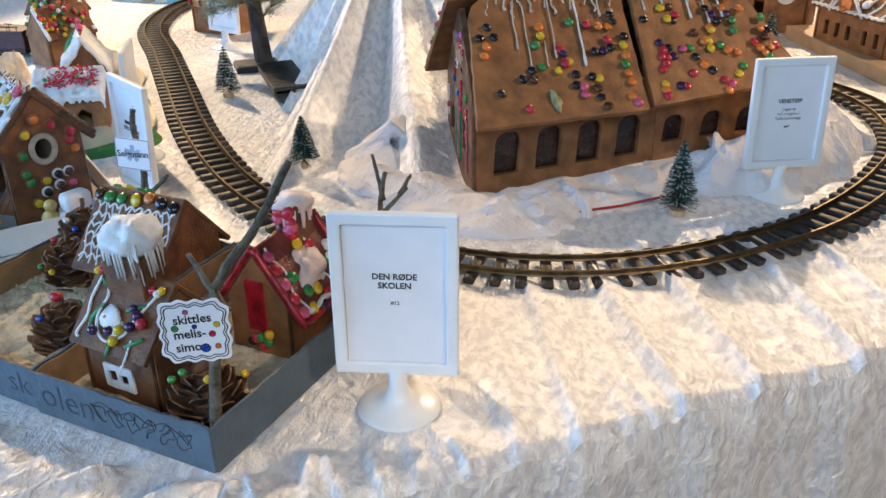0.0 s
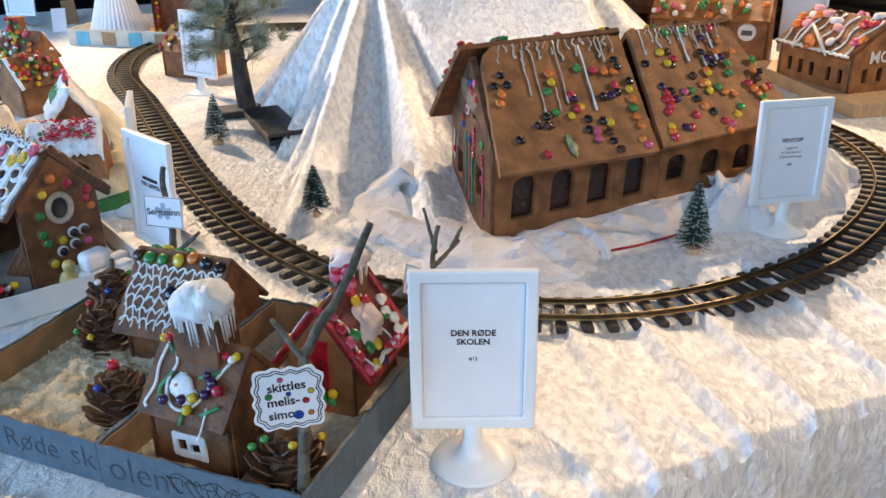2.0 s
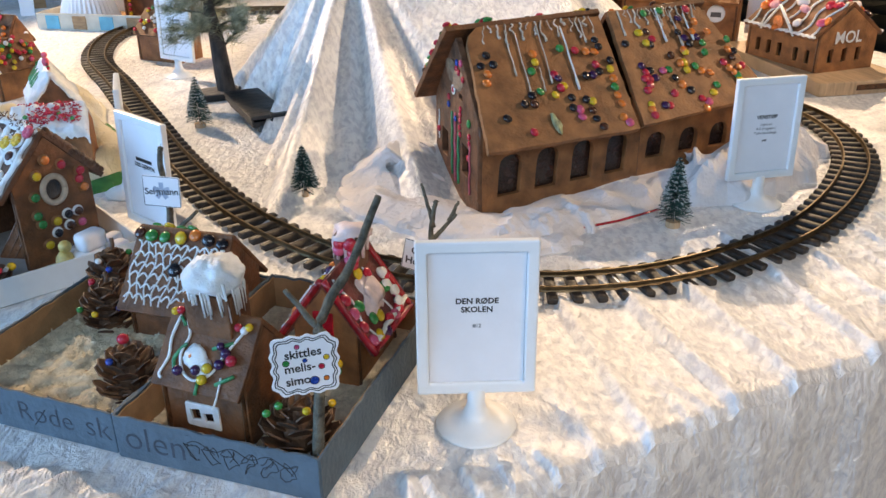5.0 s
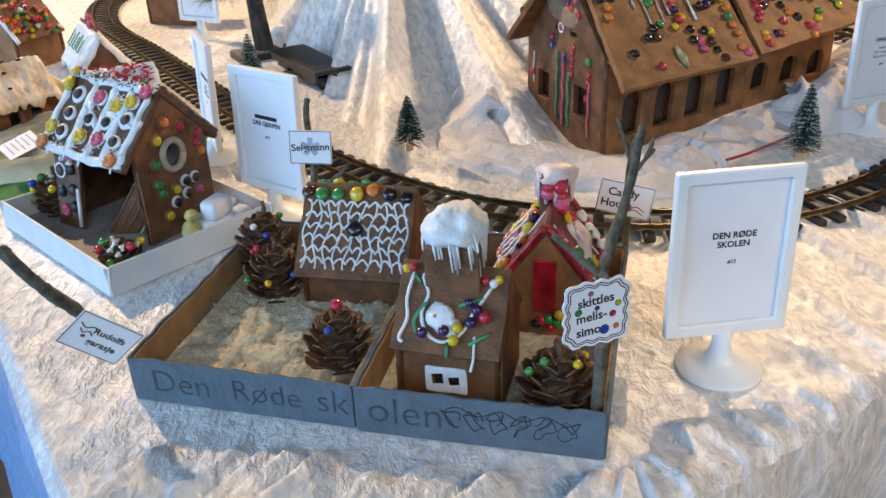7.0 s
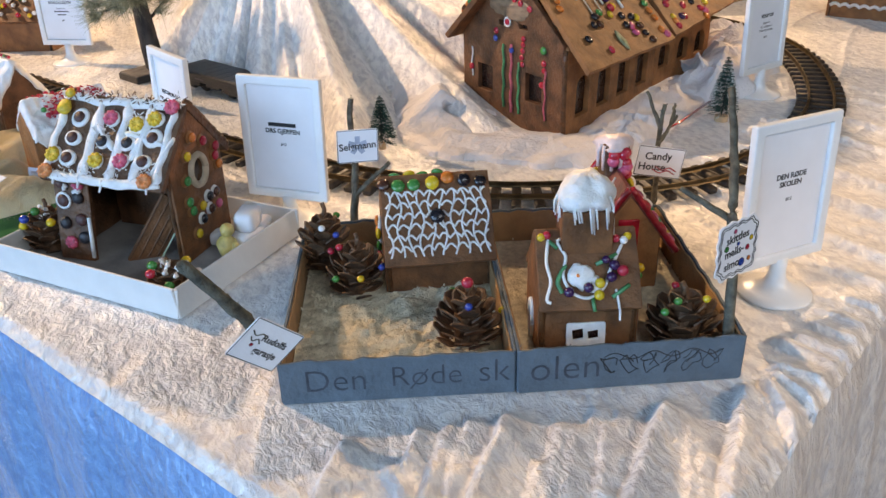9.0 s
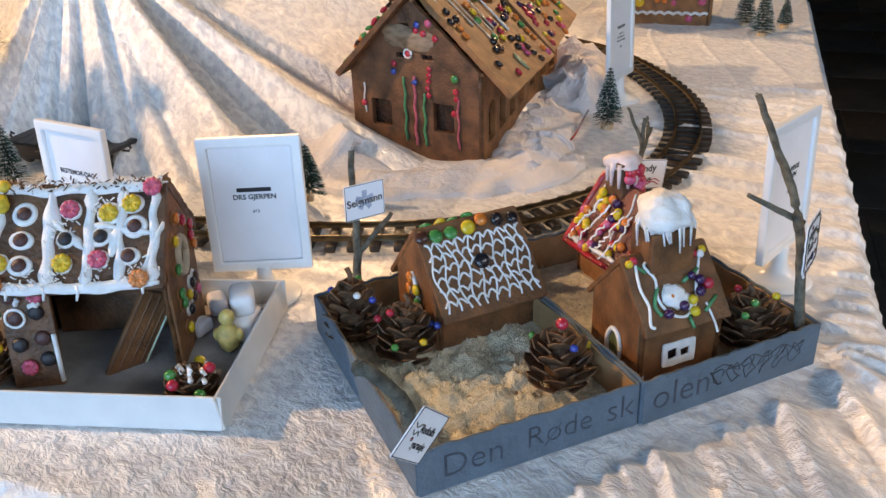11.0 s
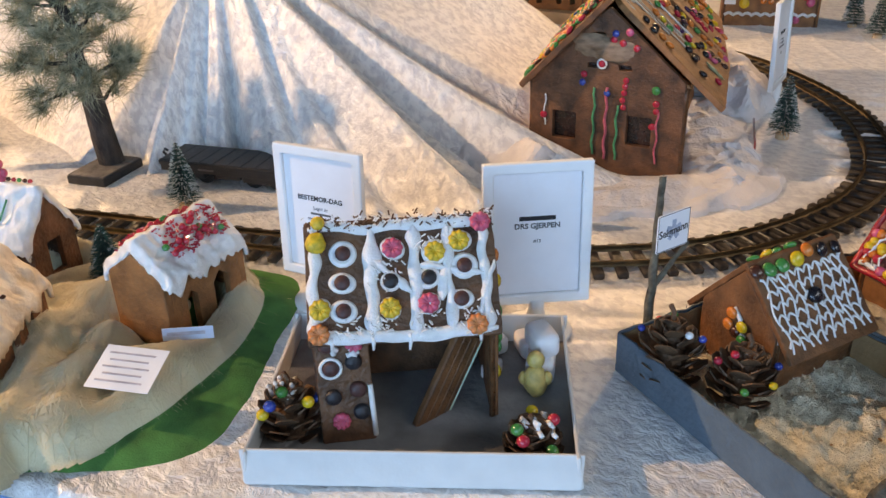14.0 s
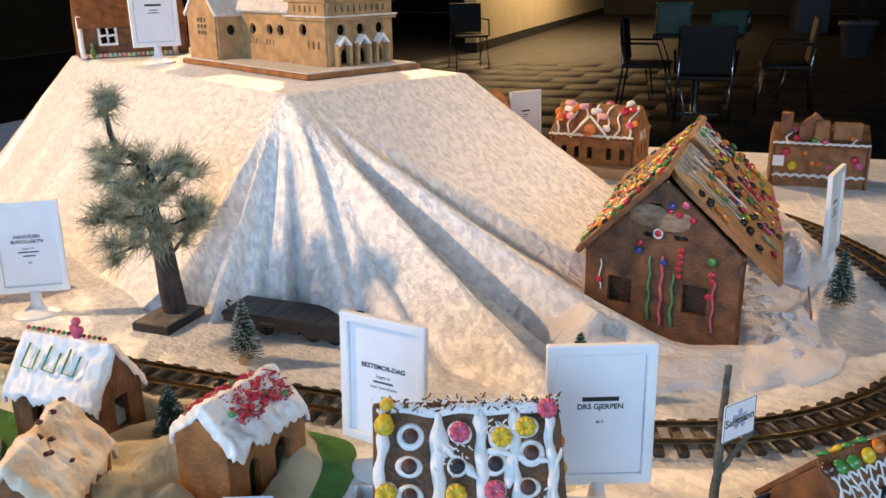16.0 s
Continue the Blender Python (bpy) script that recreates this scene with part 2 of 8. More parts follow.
def tube_bm(pts, r, sides=6, bm=None, r_end=None, radii=None):
    """A round tube along points."""
    bm = bm or bmesh.new()
    pts = [Vector(p) for p in pts]
    n = len(pts)
    rings = []
    up = Vector((0, 0, 1))
    for i, p in enumerate(pts):
        d = (pts[min(i + 1, n - 1)] - pts[max(i - 1, 0)])
        d = d.normalized() if d.length > 1e-9 else Vector((0, 0, 1))
        a = d.cross(up if abs(d.z) < 0.9 else Vector((1, 0, 0))).normalized()
        b = d.cross(a)
        rr = radii[i] if radii else (r if r_end is None else r + (r_end - r) * i / (n - 1))
        rings.append([bm.verts.new(p + (a * math.cos(k * 2 * math.pi / sides) + b * math.sin(k * 2 * math.pi / sides)) * rr) for k in range(sides)])
    for a, b in zip(rings, rings[1:]):
        for k in range(sides):
            bm.faces.new((a[k], a[(k + 1) % sides], b[(k + 1) % sides], b[k]))
    bm.faces.new(rings[0][::-1])
    bm.faces.new(rings[-1])
    return bm


def lathe_bm(profile, sides=24, bm=None, at=(0, 0, 0)):
    bm = bm or bmesh.new()
    rings = [[bm.verts.new((r * math.cos(k * 2 * math.pi / sides) + at[0], r * math.sin(k * 2 * math.pi / sides) + at[1], z + at[2])) for k in range(sides)] for r, z in profile]
    for a, b in zip(rings, rings[1:]):
        for k in range(sides):
            bm.faces.new((a[k], a[(k + 1) % sides], b[(k + 1) % sides], b[k]))
    bm.faces.new(rings[0][::-1])
    bm.faces.new(rings[-1])
    return bm


def ball_bm(r, at=(0, 0, 0), flat=1.0, bm=None, u=12, v=8, lump=0.0, seed=0, squash=None):
    b2 = bmesh.new()
    bmesh.ops.create_uvsphere(b2, u_segments=u, v_segments=v, radius=r)
    for q in b2.verts:
        k = 1 + lump * noise.noise(q.co / r * 1.3 + Vector((seed * 3.1, seed * 1.7, 0)))
        q.co = Vector((q.co.x * k, q.co.y * k, q.co.z * k * flat)) + Vector(at)
    return merge(bm, b2) if bm else b2


def outline(pts, step=0.012, wob=0.0008, seed=0):
    """A hand-cut outline: short runs with a slight wobble, and softened corners."""
    out = []
    n = len(pts)
    for i in range(n):
        a, b = Vector(pts[i]).to_2d(), Vector(pts[(i + 1) % n]).to_2d()
        k = max(1, int((b - a).length / step))
        for j in range(k):
            p = a.lerp(b, (j + (0.12 if j == 0 else 0)) / k)
            q = noise.noise_vector(Vector((p.x * 60 + seed, p.y * 60, seed * 0.7)))
            out.append((p.x + q.x * wob, p.y + q.y * wob))
        if k > 1:
            p = a.lerp(b, 1 - 0.12 / k)
            out.append((p.x, p.y))
    return out


def slab_mesh(name, shape, holes, thick, material, bev=0.0012, wob=0.0008, seed=0):
    """A flat baked or cut slab with openings, in x and y, its faces at z = +-thick / 2."""
    cu = bpy.data.curves.new(name, "CURVE")
    cu.dimensions, cu.fill_mode = "2D", "BOTH"
    cu.extrude, cu.bevel_depth, cu.bevel_resolution = max(0.0001, thick / 2 - bev), bev, 1
    cu.offset = -bev
    for k, loop in enumerate([shape] + list(holes)):
        pts = outline(loop, seed=seed + k * 5, wob=wob)
        sp = cu.splines.new("POLY")
        sp.points.add(len(pts) - 1)
        for q, p in zip(sp.points, pts):
            q.co = (p[0], p[1], 0, 1)
        sp.use_cyclic_u = True
    ob = bpy.data.objects.new(name, cu)
    me = bpy.data.meshes.new_from_object(ob)
    bpy.data.objects.remove(ob)
    bpy.data.curves.remove(cu)
    me.name = name
    b = bmesh.new()
    b.from_mesh(me)
    bmesh.ops.remove_doubles(b, verts=b.verts[:], dist=1e-6)
    b.to_mesh(me)
    b.free()
    me.materials.clear()
    me.materials.append(material)
    me.shade_flat()
    return me


def slab(name, shape, holes, thick, material, parent, m, label="", seed=0, wob=0.0008, bev=0.0012):
    return part(name, slab_mesh(name, shape, holes, thick, material, bev, wob, seed), None, parent, label, m)


def text_mesh(name, body, size, material, bold=0.0, align="CENTER"):
    cu = bpy.data.curves.new(name, "FONT")
    cu.body, cu.size, cu.align_x, cu.align_y = body, size, align, "CENTER"
    cu.extrude, cu.offset, cu.resolution_u = 0.00012, bold, 3
    cu.space_line = 0.95
    ob = bpy.data.objects.new(name, cu)
    me = bpy.data.meshes.new_from_object(ob)
    bpy.data.objects.remove(ob)
    me.materials.clear()
    me.materials.append(material)
    return me


def rect(x0, y0, x1, y1):
    return [(x0, y0), (x1, y0), (x1, y1), (x0, y1)]


def frame3(origin, xdir, ydir):
    """A pose whose x runs along xdir and whose y lies towards ydir."""
    x = Vector(xdir).normalized()
    z = x.cross(Vector(ydir)).normalized()
    y = z.cross(x)
    return Matrix.Translation(origin) @ Matrix((x, y, z)).transposed().to_4x4()


def quad_slab(name, a, b, c, d, thick, material, parent, holes=(), label="", seed=0, wob=0.0008):
    """A slab whose corners a b c d (counter-clockwise seen from outside) lie roughly in one plane. Returns the object and its pose."""
    a, b, c, d = (Vector(v) for v in (a, b, c, d))
    m = frame3(a, b - a, d - a)
    inv = m.inverted()
    shape = [tuple((inv @ p)[:2]) for p in (a, b, c, d)]
    return slab(name, shape, holes, thick, material, parent, m, label, seed, wob), m


SHARED = {}


def sweet_mesh(shape, colour):
    key = (shape, colour)
    if key in SHARED:
        return SHARED[key]
    mt = SWEET.get(colour, ICING)
    if shape == "lens":
        me = mesh_from(ball_bm(0.0066, (0, 0, 0), 0.5, u=12, v=7), "sweet", mt)
    elif shape == "ball":
        me = mesh_from(ball_bm(0.0055, (0, 0, 0), 0.9, u=12, v=8), "sweet", mt)
    elif shape == "wheel":
        if colour in ("pink", "yellow", "orange"):
            bm = lathe_bm([(0.0, -0.002), (0.0100, -0.002), (0.0108, 0.0005), (0.0098, 0.0034), (0.0066, 0.0048), (0.0036, 0.0040), (0.0020, 0.0026), (0.0, 0.0024)], 40)
            for q in bm.verts:
                rr = math.hypot(q.co.x, q.co.y)
                k = math.cos(9 * math.atan2(q.co.y, q.co.x)) * min(1, rr / 0.006)
                q.co = Vector((q.co.x * (1 + 0.055 * k), q.co.y * (1 + 0.055 * k), q.co.z + (0.0007 * k if q.co.z > 0 else 0)))
        else:
            bm = lathe_bm([(0.0, -0.002), (0.0098, -0.002), (0.0100, 0.0008), (0.0088, 0.0034), (0.0062, 0.0052), (0.003, 0.0060), (0.0, 0.0062)], 22)
        me = mesh_from(bm, "sweet", JELLY[colour])
    SHARED[key] = me
    return me


def sweet(parent, m, shape, colour, s=1.0, name="sweet"):
    me = sweet_mesh(shape, colour)
    ob = new(name, me)
    ob.parent = parent
    ob.matrix_basis = m @ Matrix.Scale(s, 4)
    return ob


def icing_line(parent, m, pts, r, material=None, name="icing_line", lift=0.0):
    bm = tube_bm([(p[0], p[1], (p[2] if len(p) > 2 else 0) + lift) for p in pts], r, 6)
    return part(name, bm, material or ICING, parent, "", m, True)


def wavy(a, b, n=10, amp=0.001, seed=0, taper=False):
    a, b = Vector(a), Vector(b)
    out = []
    for i in range(n + 1):
        p = a.lerp(b, i / n)
        q = noise.noise_vector(Vector((i * 0.9 + seed, seed * 2.3, 0.5)))
        out.append(p + Vector((q.x, q.y, 0)) * amp)
    return out

# ---- table and its cloth ----
UX, UY = 0.878, 0.479
KX, KY = -0.4765, -0.395
ULEN, VLEN = 2.57, 3.6


def on_table(u, v, z=0.0):
    return Vector((KX + u * UX - v * UY, KY + u * UY + v * UX, z))


def table_uv(x, y):
    dx, dy = x - KX, y - KY
    return dx * UX + dy * UY, -dx * UY + dy * UX


def smooth(a, b, x):
    t = min(1, max(0, (x - a) / (b - a)))
    return t * t * (3 - 2 * t)


# creases: far end, near end, height, width of the steep side
CREASES = [((0.10, 0.345), (0.196, -0.085), 0.012, 0.015), ((0.165, 0.44), (0.312, -0.035), 0.015, 0.018), ((0.255, 0.45), (0.392, 0.008), 0.015, 0.017), ((0.388, 0.53), (0.512, 0.08), 0.014, 0.017),
           ((0.075, 0.16), (0.142, -0.13), 0.008, 0.012), ((0.262, 0.32), (0.268, 0.19), 0.005, 0.008), ((0.20, 0.11), (0.29, -0.03), 0.007, 0.012), ((-0.062, -0.08), (-0.012, -0.175), 0.011, 0.014), ((-0.025, -0.065), (0.02, -0.155), 0.009, 0.012),
           ((0.05, -0.04), (0.098, -0.11), 0.008, 0.010), ((0.50, 0.50), (0.60, 0.16), 0.010, 0.016), ((0.62, 0.55), (0.70, 0.22), 0.008, 0.016), ((0.72, 0.50), (0.83, 0.30), 0.008, 0.015),
           ((-0.385, -0.075), (-0.48, -0.19), 0.014, 0.014), ((-0.344, -0.105), (-0.42, -0.215), 0.008, 0.016), ((-0.232, -0.118), (-0.36, -0.245), 0.0155, 0.016), ((-0.235, -0.15), (-0.31, -0.26), 0.009, 0.014), ((-0.30, -0.10), (-0.36, -0.17), 0.005, 0.012),
           ((-0.125, -0.118), (-0.070, -0.215), 0.0155, 0.016), ((-0.128, -0.125), (-0.120, -0.235), 0.0155, 0.014), ((-0.130, -0.128), (-0.185, -0.265), 0.0155, 0.014), ((-0.145, -0.128), (-0.275, -0.265), 0.0155, 0.016), ((-0.105, -0.13), (-0.13, -0.24), 0.012, 0.018), ((-0.075, -0.07), (-0.05, -0.19), 0.008, 0.014), ((-0.52, -0.09), (-0.52, -0.26), 0.007, 0.018)]

# fine wrinkles between them
wr = random.Random(12)
for _ in range(34):
    wx, wy = wr.uniform(0.0, 0.75), wr.uniform(-0.02, 0.36)
    wy += 0.45 * wx - 0.02
    ln = wr.uniform(0.10, 0.26)
    CREASES.append(((wx, wy), (wx + 0.31 * ln, wy - 0.95 * ln), wr.uniform(0.003, 0.006), wr.uniform(0.008, 0.013)))
for _ in range(22):
    wx, wy = wr.uniform(-0.56, -0.14), wr.uniform(-0.14, -0.02)
    wy -= 0.30 * (wx + 0.56)
    ln = wr.uniform(0.08, 0.16)
    CREASES.append(((wx, wy), (wx - 0.58 * ln, wy - 0.80 * ln), wr.uniform(0.005, 0.010), wr.uniform(0.009, 0.016)))


def creases_z(x, y):
    z = 0.0
    for (ax, ay), (bx, by), h, w in CREASES:
        dx, dy = bx - ax, by - ay
        L = math.hypot(dx, dy)
        s = ((x - ax) * dx + (y - ay) * dy) / (L * L)
        if s < 0 or s > 1.25:
            continue
        d = ((x - ax) * -dy + (y - ay) * dx) / L + 0.004 * noise.noise(Vector((s * 3, ax * 9, 1)))
        w *= (0.72 + 0.30 * s) if h < 0.0155 else (0.6 + 0.7 * s)
        if d < -w or d > 5 * w:
            continue
        f = smooth(-w, 0, d) if d < 0 else (1 - d / (5 * w)) ** 2
        z = max(z, (0.95 if x > -0.04 else 1.25 if h < 0.02 else 0.85) * h * f * smooth(0, 0.22 if h < 0.02 else 0.6, s) * (1 - smooth(1.0, 1.25, s)))
    return z


def cloth_z(x, y):
    """Slight folds: long creases that run to the near edge, and soft waves everywhere."""
    u, v = table_uv(x, y)
    z = 0.0016 * noise.noise(Vector((x * 9, y * 9, 0))) + 0.0010 * noise.noise(Vector((x * 35, y * 35, 2)))
    near = 1 - smooth(0.62, 0.95, v)
    if v < 0.9:
        z += creases_z(x, y) * min(1, math.hypot(x, y) / 0.075) ** 3 * (1 - 0.75 * smooth(0.42, 0.50, v) * (1 - smooth(0.62, 0.70, v)))
    w2 = v + 0.12 * noise.noise(Vector((u * 1.7, v * 2, 11)))
    z += 0.0035 * ((1 - abs(math.sin(w2 * 24))) ** 6) * smooth(0.9, 1.4, u) * near
    return z


us = [1.5 * i / 400 for i in range(400)] + [1.5 + (ULEN - 1.5) * i / 90 for i in range(91)]
vg = [0.9 * j / 250 for j in range(250)] + [0.9 + (VLEN - 0.9) * j / 200 for j in range(201)]
nu, nv = len(us) - 1, len(vg) - 1
verts, faces = [], []
for v in vg:
    for u in us:
        p = on_table(u, v)
        e = min(u, v, ULEN - u)
        p.z = cloth_z(p.x, p.y) - 0.012 * (1 - smooth(0, 0.018, e)) ** 2
        verts.append(p)
for j in range(nv):
    for i in range(nu):
        a = j * (nu + 1) + i
        faces.append((a, a + 1, a + nu + 2, a + nu + 1))
me = bpy.data.meshes.new("tablecloth")
me.from_pydata(verts, [], faces)
me.materials.append(VELVET)
me.shade_smooth()
tablecloth = tagged(new("tablecloth", me), "white crushed velvet tablecloth with creases, spread over the display table", "tablecloth")


def skirt(name, p0, p1, out, material, parent, drop=0.72, pleats=9.0, amp=0.014, seed=0.0, swing=0.0):
    """The cloth that hangs from an edge, in pleats that deepen downwards."""
    p0, p1, out = Vector(p0), Vector(p1), Vector(out)
    n = int((p1 - p0).length / 0.009)
    rows = 26
    vs, fs = [], []
    for j in range(rows + 1):
        s = j / rows
        for i in range(n + 1):
            t = i / n
            q = p0.lerp(p1, t)
            L = t * (p1 - p0).length
            w = math.sin(L * pleats * 6.283 + seed + 2.5 * noise.noise(Vector((L * 3, seed, 0))) + swing * s) + 0.45 * math.sin(L * pleats * 14.1 + seed * 2 + 3 * noise.noise(Vector((L * 5, 3, seed))))
            o = 0.004 + amp * (0.10 + 0.9 * s ** 0.8) * (1 + w) + 0.03 * s
            z = -0.0115 - s * drop
            if j == 0:
                o, z = -0.004, cloth_z(q.x, q.y) - 0.0105
            vs.append((q.x + out.x * o, q.y + out.y * o, z))
    for j in range(rows):
        for i in range(n):
            a = j * (n + 1) + i
            fs.append((a, a + 1, a + n + 2, a + n + 1))
    m2 = bpy.data.meshes.new(name)
    m2.from_pydata(vs, [], fs)
    m2.materials.append(material)
    m2.shade_smooth()
    ob = new(name, m2)
    ob.parent = parent
    return ob


skirt("skirt", on_table(0, 0), on_table(ULEN, 0), (UY, -UX, 0), VELVET, tablecloth, pleats=6.5, amp=0.014, seed=1.0)
skirt("skirt", on_table(ULEN, 0), on_table(ULEN, VLEN), (UX, UY, 0), VELVET, tablecloth, seed=2.0)
blue_cloth = tagged(new("table_skirt"), "sky blue velvet skirt hanging from the table edge", "table skirt")
skirt("blue_panel", on_table(0, VLEN), on_table(0, 0), (-UX, -UY, 0), BLUEVELVET, blue_cloth, pleats=5.0, amp=0.010, seed=3.0)
table = thing("display_table", Matrix.Translation(on_table(ULEN / 2, VLEN / 2, -0.75)) @ pose(0, 0, 0, 0, 0, 28.6), "plain wooden display table hidden under the cloths", "table")
part("tabletop", box_bm(ULEN - 0.04, VLEN - 0.04, 0.025, (0, 0, 0.725), 0.004), WOOD, table)
for sx in (-1, 1):
    for sy in (-1, 1):
        part("leg", box_bm(0.05, 0.05, 0.711, (sx * 1.1, sy * 1.6, 0.3555), 0.004), WOOD, table)

# ---- the draped hill ----
HX0, HX1, HY0, HY1, HZ = -0.293, 0.190, 1.378, 2.56, 0.375


def hill_z(x, y):
    cx, cy = min(max(x, HX0), HX1), min(max(y, HY0), HY1)
    dx, dy = x - cx, y - cy
    d = math.hypot(dx, dy)
    if d < 1e-6:
        return HZ
    a = math.degrees(math.atan2(dy, dx)) % 360
    keys = [(0, 0.42), (45, 0.40), (90, 0.3), (135, 0.3), (175, 0.34), (190, 0.25), (215, 0.235), (235, 0.225), (250, 0.36), (262, 0.66), (270, 0.80), (283, 0.80), (292, 0.60), (300, 0.52), (330, 0.46), (360, 0.42)]
    for (a0, r0), (a1, r1) in zip(keys, keys[1:]):
        if a0 <= a <= a1:
            reach = r0 + (r1 - r0) * smooth(0, 1, (a - a0) / (a1 - a0))
    s = d / reach
    # folds that fan out of the near corner
    fa = math.degrees(math.atan2(y - HY0 - 0.03, x - HX0 - 0.03)) % 360
    fan = smooth(186, 205, fa) * (1 - smooth(286, 302, fa)) * smooth(0.0, 0.35, s)
    f = math.cos(radians(fa) * 19 + 1.5 * noise.noise(Vector((fa * 0.06, 2, 0)))) + 0.5 * math.cos(radians(fa) * 43 + 2)
    far = 0.5 * math.cos((y * 26 if abs(dx) > abs(dy) else x * 30) + 2.5 * noise.noise(Vector((x * 3, y * 3, 8)))) * (1 - fan) * smooth(0.1, 0.6, s)
    s /= 1 + 0.145 * f * fan + 0.03 * far
    if s >= 1:
        return -0.006 - 0.02 * min(1, s - 1)
    sag = 1.0 + 0.42 * smooth(248, 264, a) * (1 - smooth(290, 320, a))
    return HZ * ((1 - s) ** sag) + 0.003 * noise.noise(Vector((x * 14, y * 14, 1))) * smooth(0, 0.2, s) - 0.006 * s


vs, fs = [], []
NX, NY = 300, 400
gx0, gx1, gy0, gy1 = -0.75, 0.72, 0.47, 2.95
for j in range(NY + 1):
    for i in range(NX + 1):
        x, y = gx0 + (gx1 - gx0) * i / NX, gy0 + (gy1 - gy0) * j / NY
        vs.append((x, y, hill_z(x, y)))
for j in range(NY):
    for i in range(NX):
        a = j * (NX + 1) + i
        q = (a, a + 1, a + NX + 2, a + NX + 1)
        if max(vs[k][2] for k in q) > -0.007:
            fs.append(q)
me = bpy.data.meshes.new("draped_hill")
me.from_pydata(vs, [], fs)
me.materials.append(VELVET)
me.shade_smooth()
tagged(new("draped_hill", me), "snow-white velvet draped in folds over a raised box like a hill", "draped cloth")

# ---- model railway ----
LINE = [(-0.55, 2.50), (-0.85, 2.47), (-1.06, 2.26), (-1.125, 2.02), (-1.055, 1.705), (-0.884, 1.40), (-0.72, 1.105), (-0.558, 0.815), (-0.418, 0.605), (-0.312, 0.482), (-0.20, 0.387), (-0.065, 0.328),
        (0.072, 0.301), (0.178, 0.304), (0.285, 0.332), (0.40, 0.390), (0.532, 0.490), (0.655, 0.640), (0.752, 0.815), (0.788, 0.985), (0.766, 1.150), (0.680, 1.29), (0.56, 1.44), (0.42, 1.70), (0.30, 2.0), (0.12, 2.30), (-0.20, 2.47)]


def catmull(pts, per=24):
    out = []
    n = len(pts)
    for i in range(n):
        p0, p1, p2, p3 = (Vector(pts[(i + k) % n]) for k in (-1, 0, 1, 2))
        for j in range(per):
            t = j / per
            out.append(0.5 * ((2 * p1) + (p2 - p0) * t + (2 * p0 - 5 * p1 + 4 * p2 - p3) * t * t + (3 * p1 - p0 - 3 * p2 + p3) * t * t * t))
    return out


def evenly(pts, step):
    out, left = [], 0.0
    for a, b in zip(pts, pts[1:] + pts[:1]):
        L = (b - a).length
        while left <= L:
            out.append((a.lerp(b, left / L), (b - a).normalized()))
            left += step
        left -= L
    return out


centre = catmull(LINE)
railway = thing("model_railway", Matrix.Identity(4), "garden-scale model railway loop with brass rails and dark brown sleepers", "railway track")
sm = mesh_from(box_bm(0.0145, 0.088, 0.010, (0, 0, 0.005), 0.0020, seg=1), "sleeper", TIE)
near_s, bmr = 0, bmesh.new()
for p, d in evenly(centre, 0.0312):
    mm = Matrix.Translation((p.x, p.y, 0.0035)) @ Matrix.Rotation(math.atan2(d.y, d.x) + 0.02 * math.sin(p.x * 90), 4, "Z")
    if p.y < 1.75 and near_s < 295:
        near_s += 1
        o = new("sleeper", sm)
        o.parent = railway
        o.matrix_basis = mm
    else:
        box_bm(0.0145, 0.088, 0.010, (0, 0, 0.005), 0, bmr, mm)
tagged(part("sleeper_rest", bmr, TIE, railway), kind="stuff")
seam_pts = evenly(centre, 0.01)
for side in (-1, 1):
    b = bmesh.new()
    prof = [(-0.0024, 0.0125), (0.0024, 0.0125), (0.0009, 0.0150), (0.0009, 0.0185), (0.0016, 0.0195), (0.0014, 0.0213), (-0.0014, 0.0213), (-0.0016, 0.0195), (-0.0009, 0.0185), (-0.0009, 0.0150)]
    rings = []
    for p, d in seam_pts:
        nrm = Vector((-d.y, d.x))
        rings.append([b.verts.new((p.x + nrm.x * (side * 0.0225 + q), p.y + nrm.y * (side * 0.0225 + q), z)) for q, z in prof])
    for r0, r1 in zip(rings, rings[1:] + rings[:1]):
        for k in range(len(prof)):
            b.faces.new((r0[k], r0[(k + 1) % len(prof)], r1[(k + 1) % len(prof)], r1[k]))
    part("rail", b, RAIL, railway)


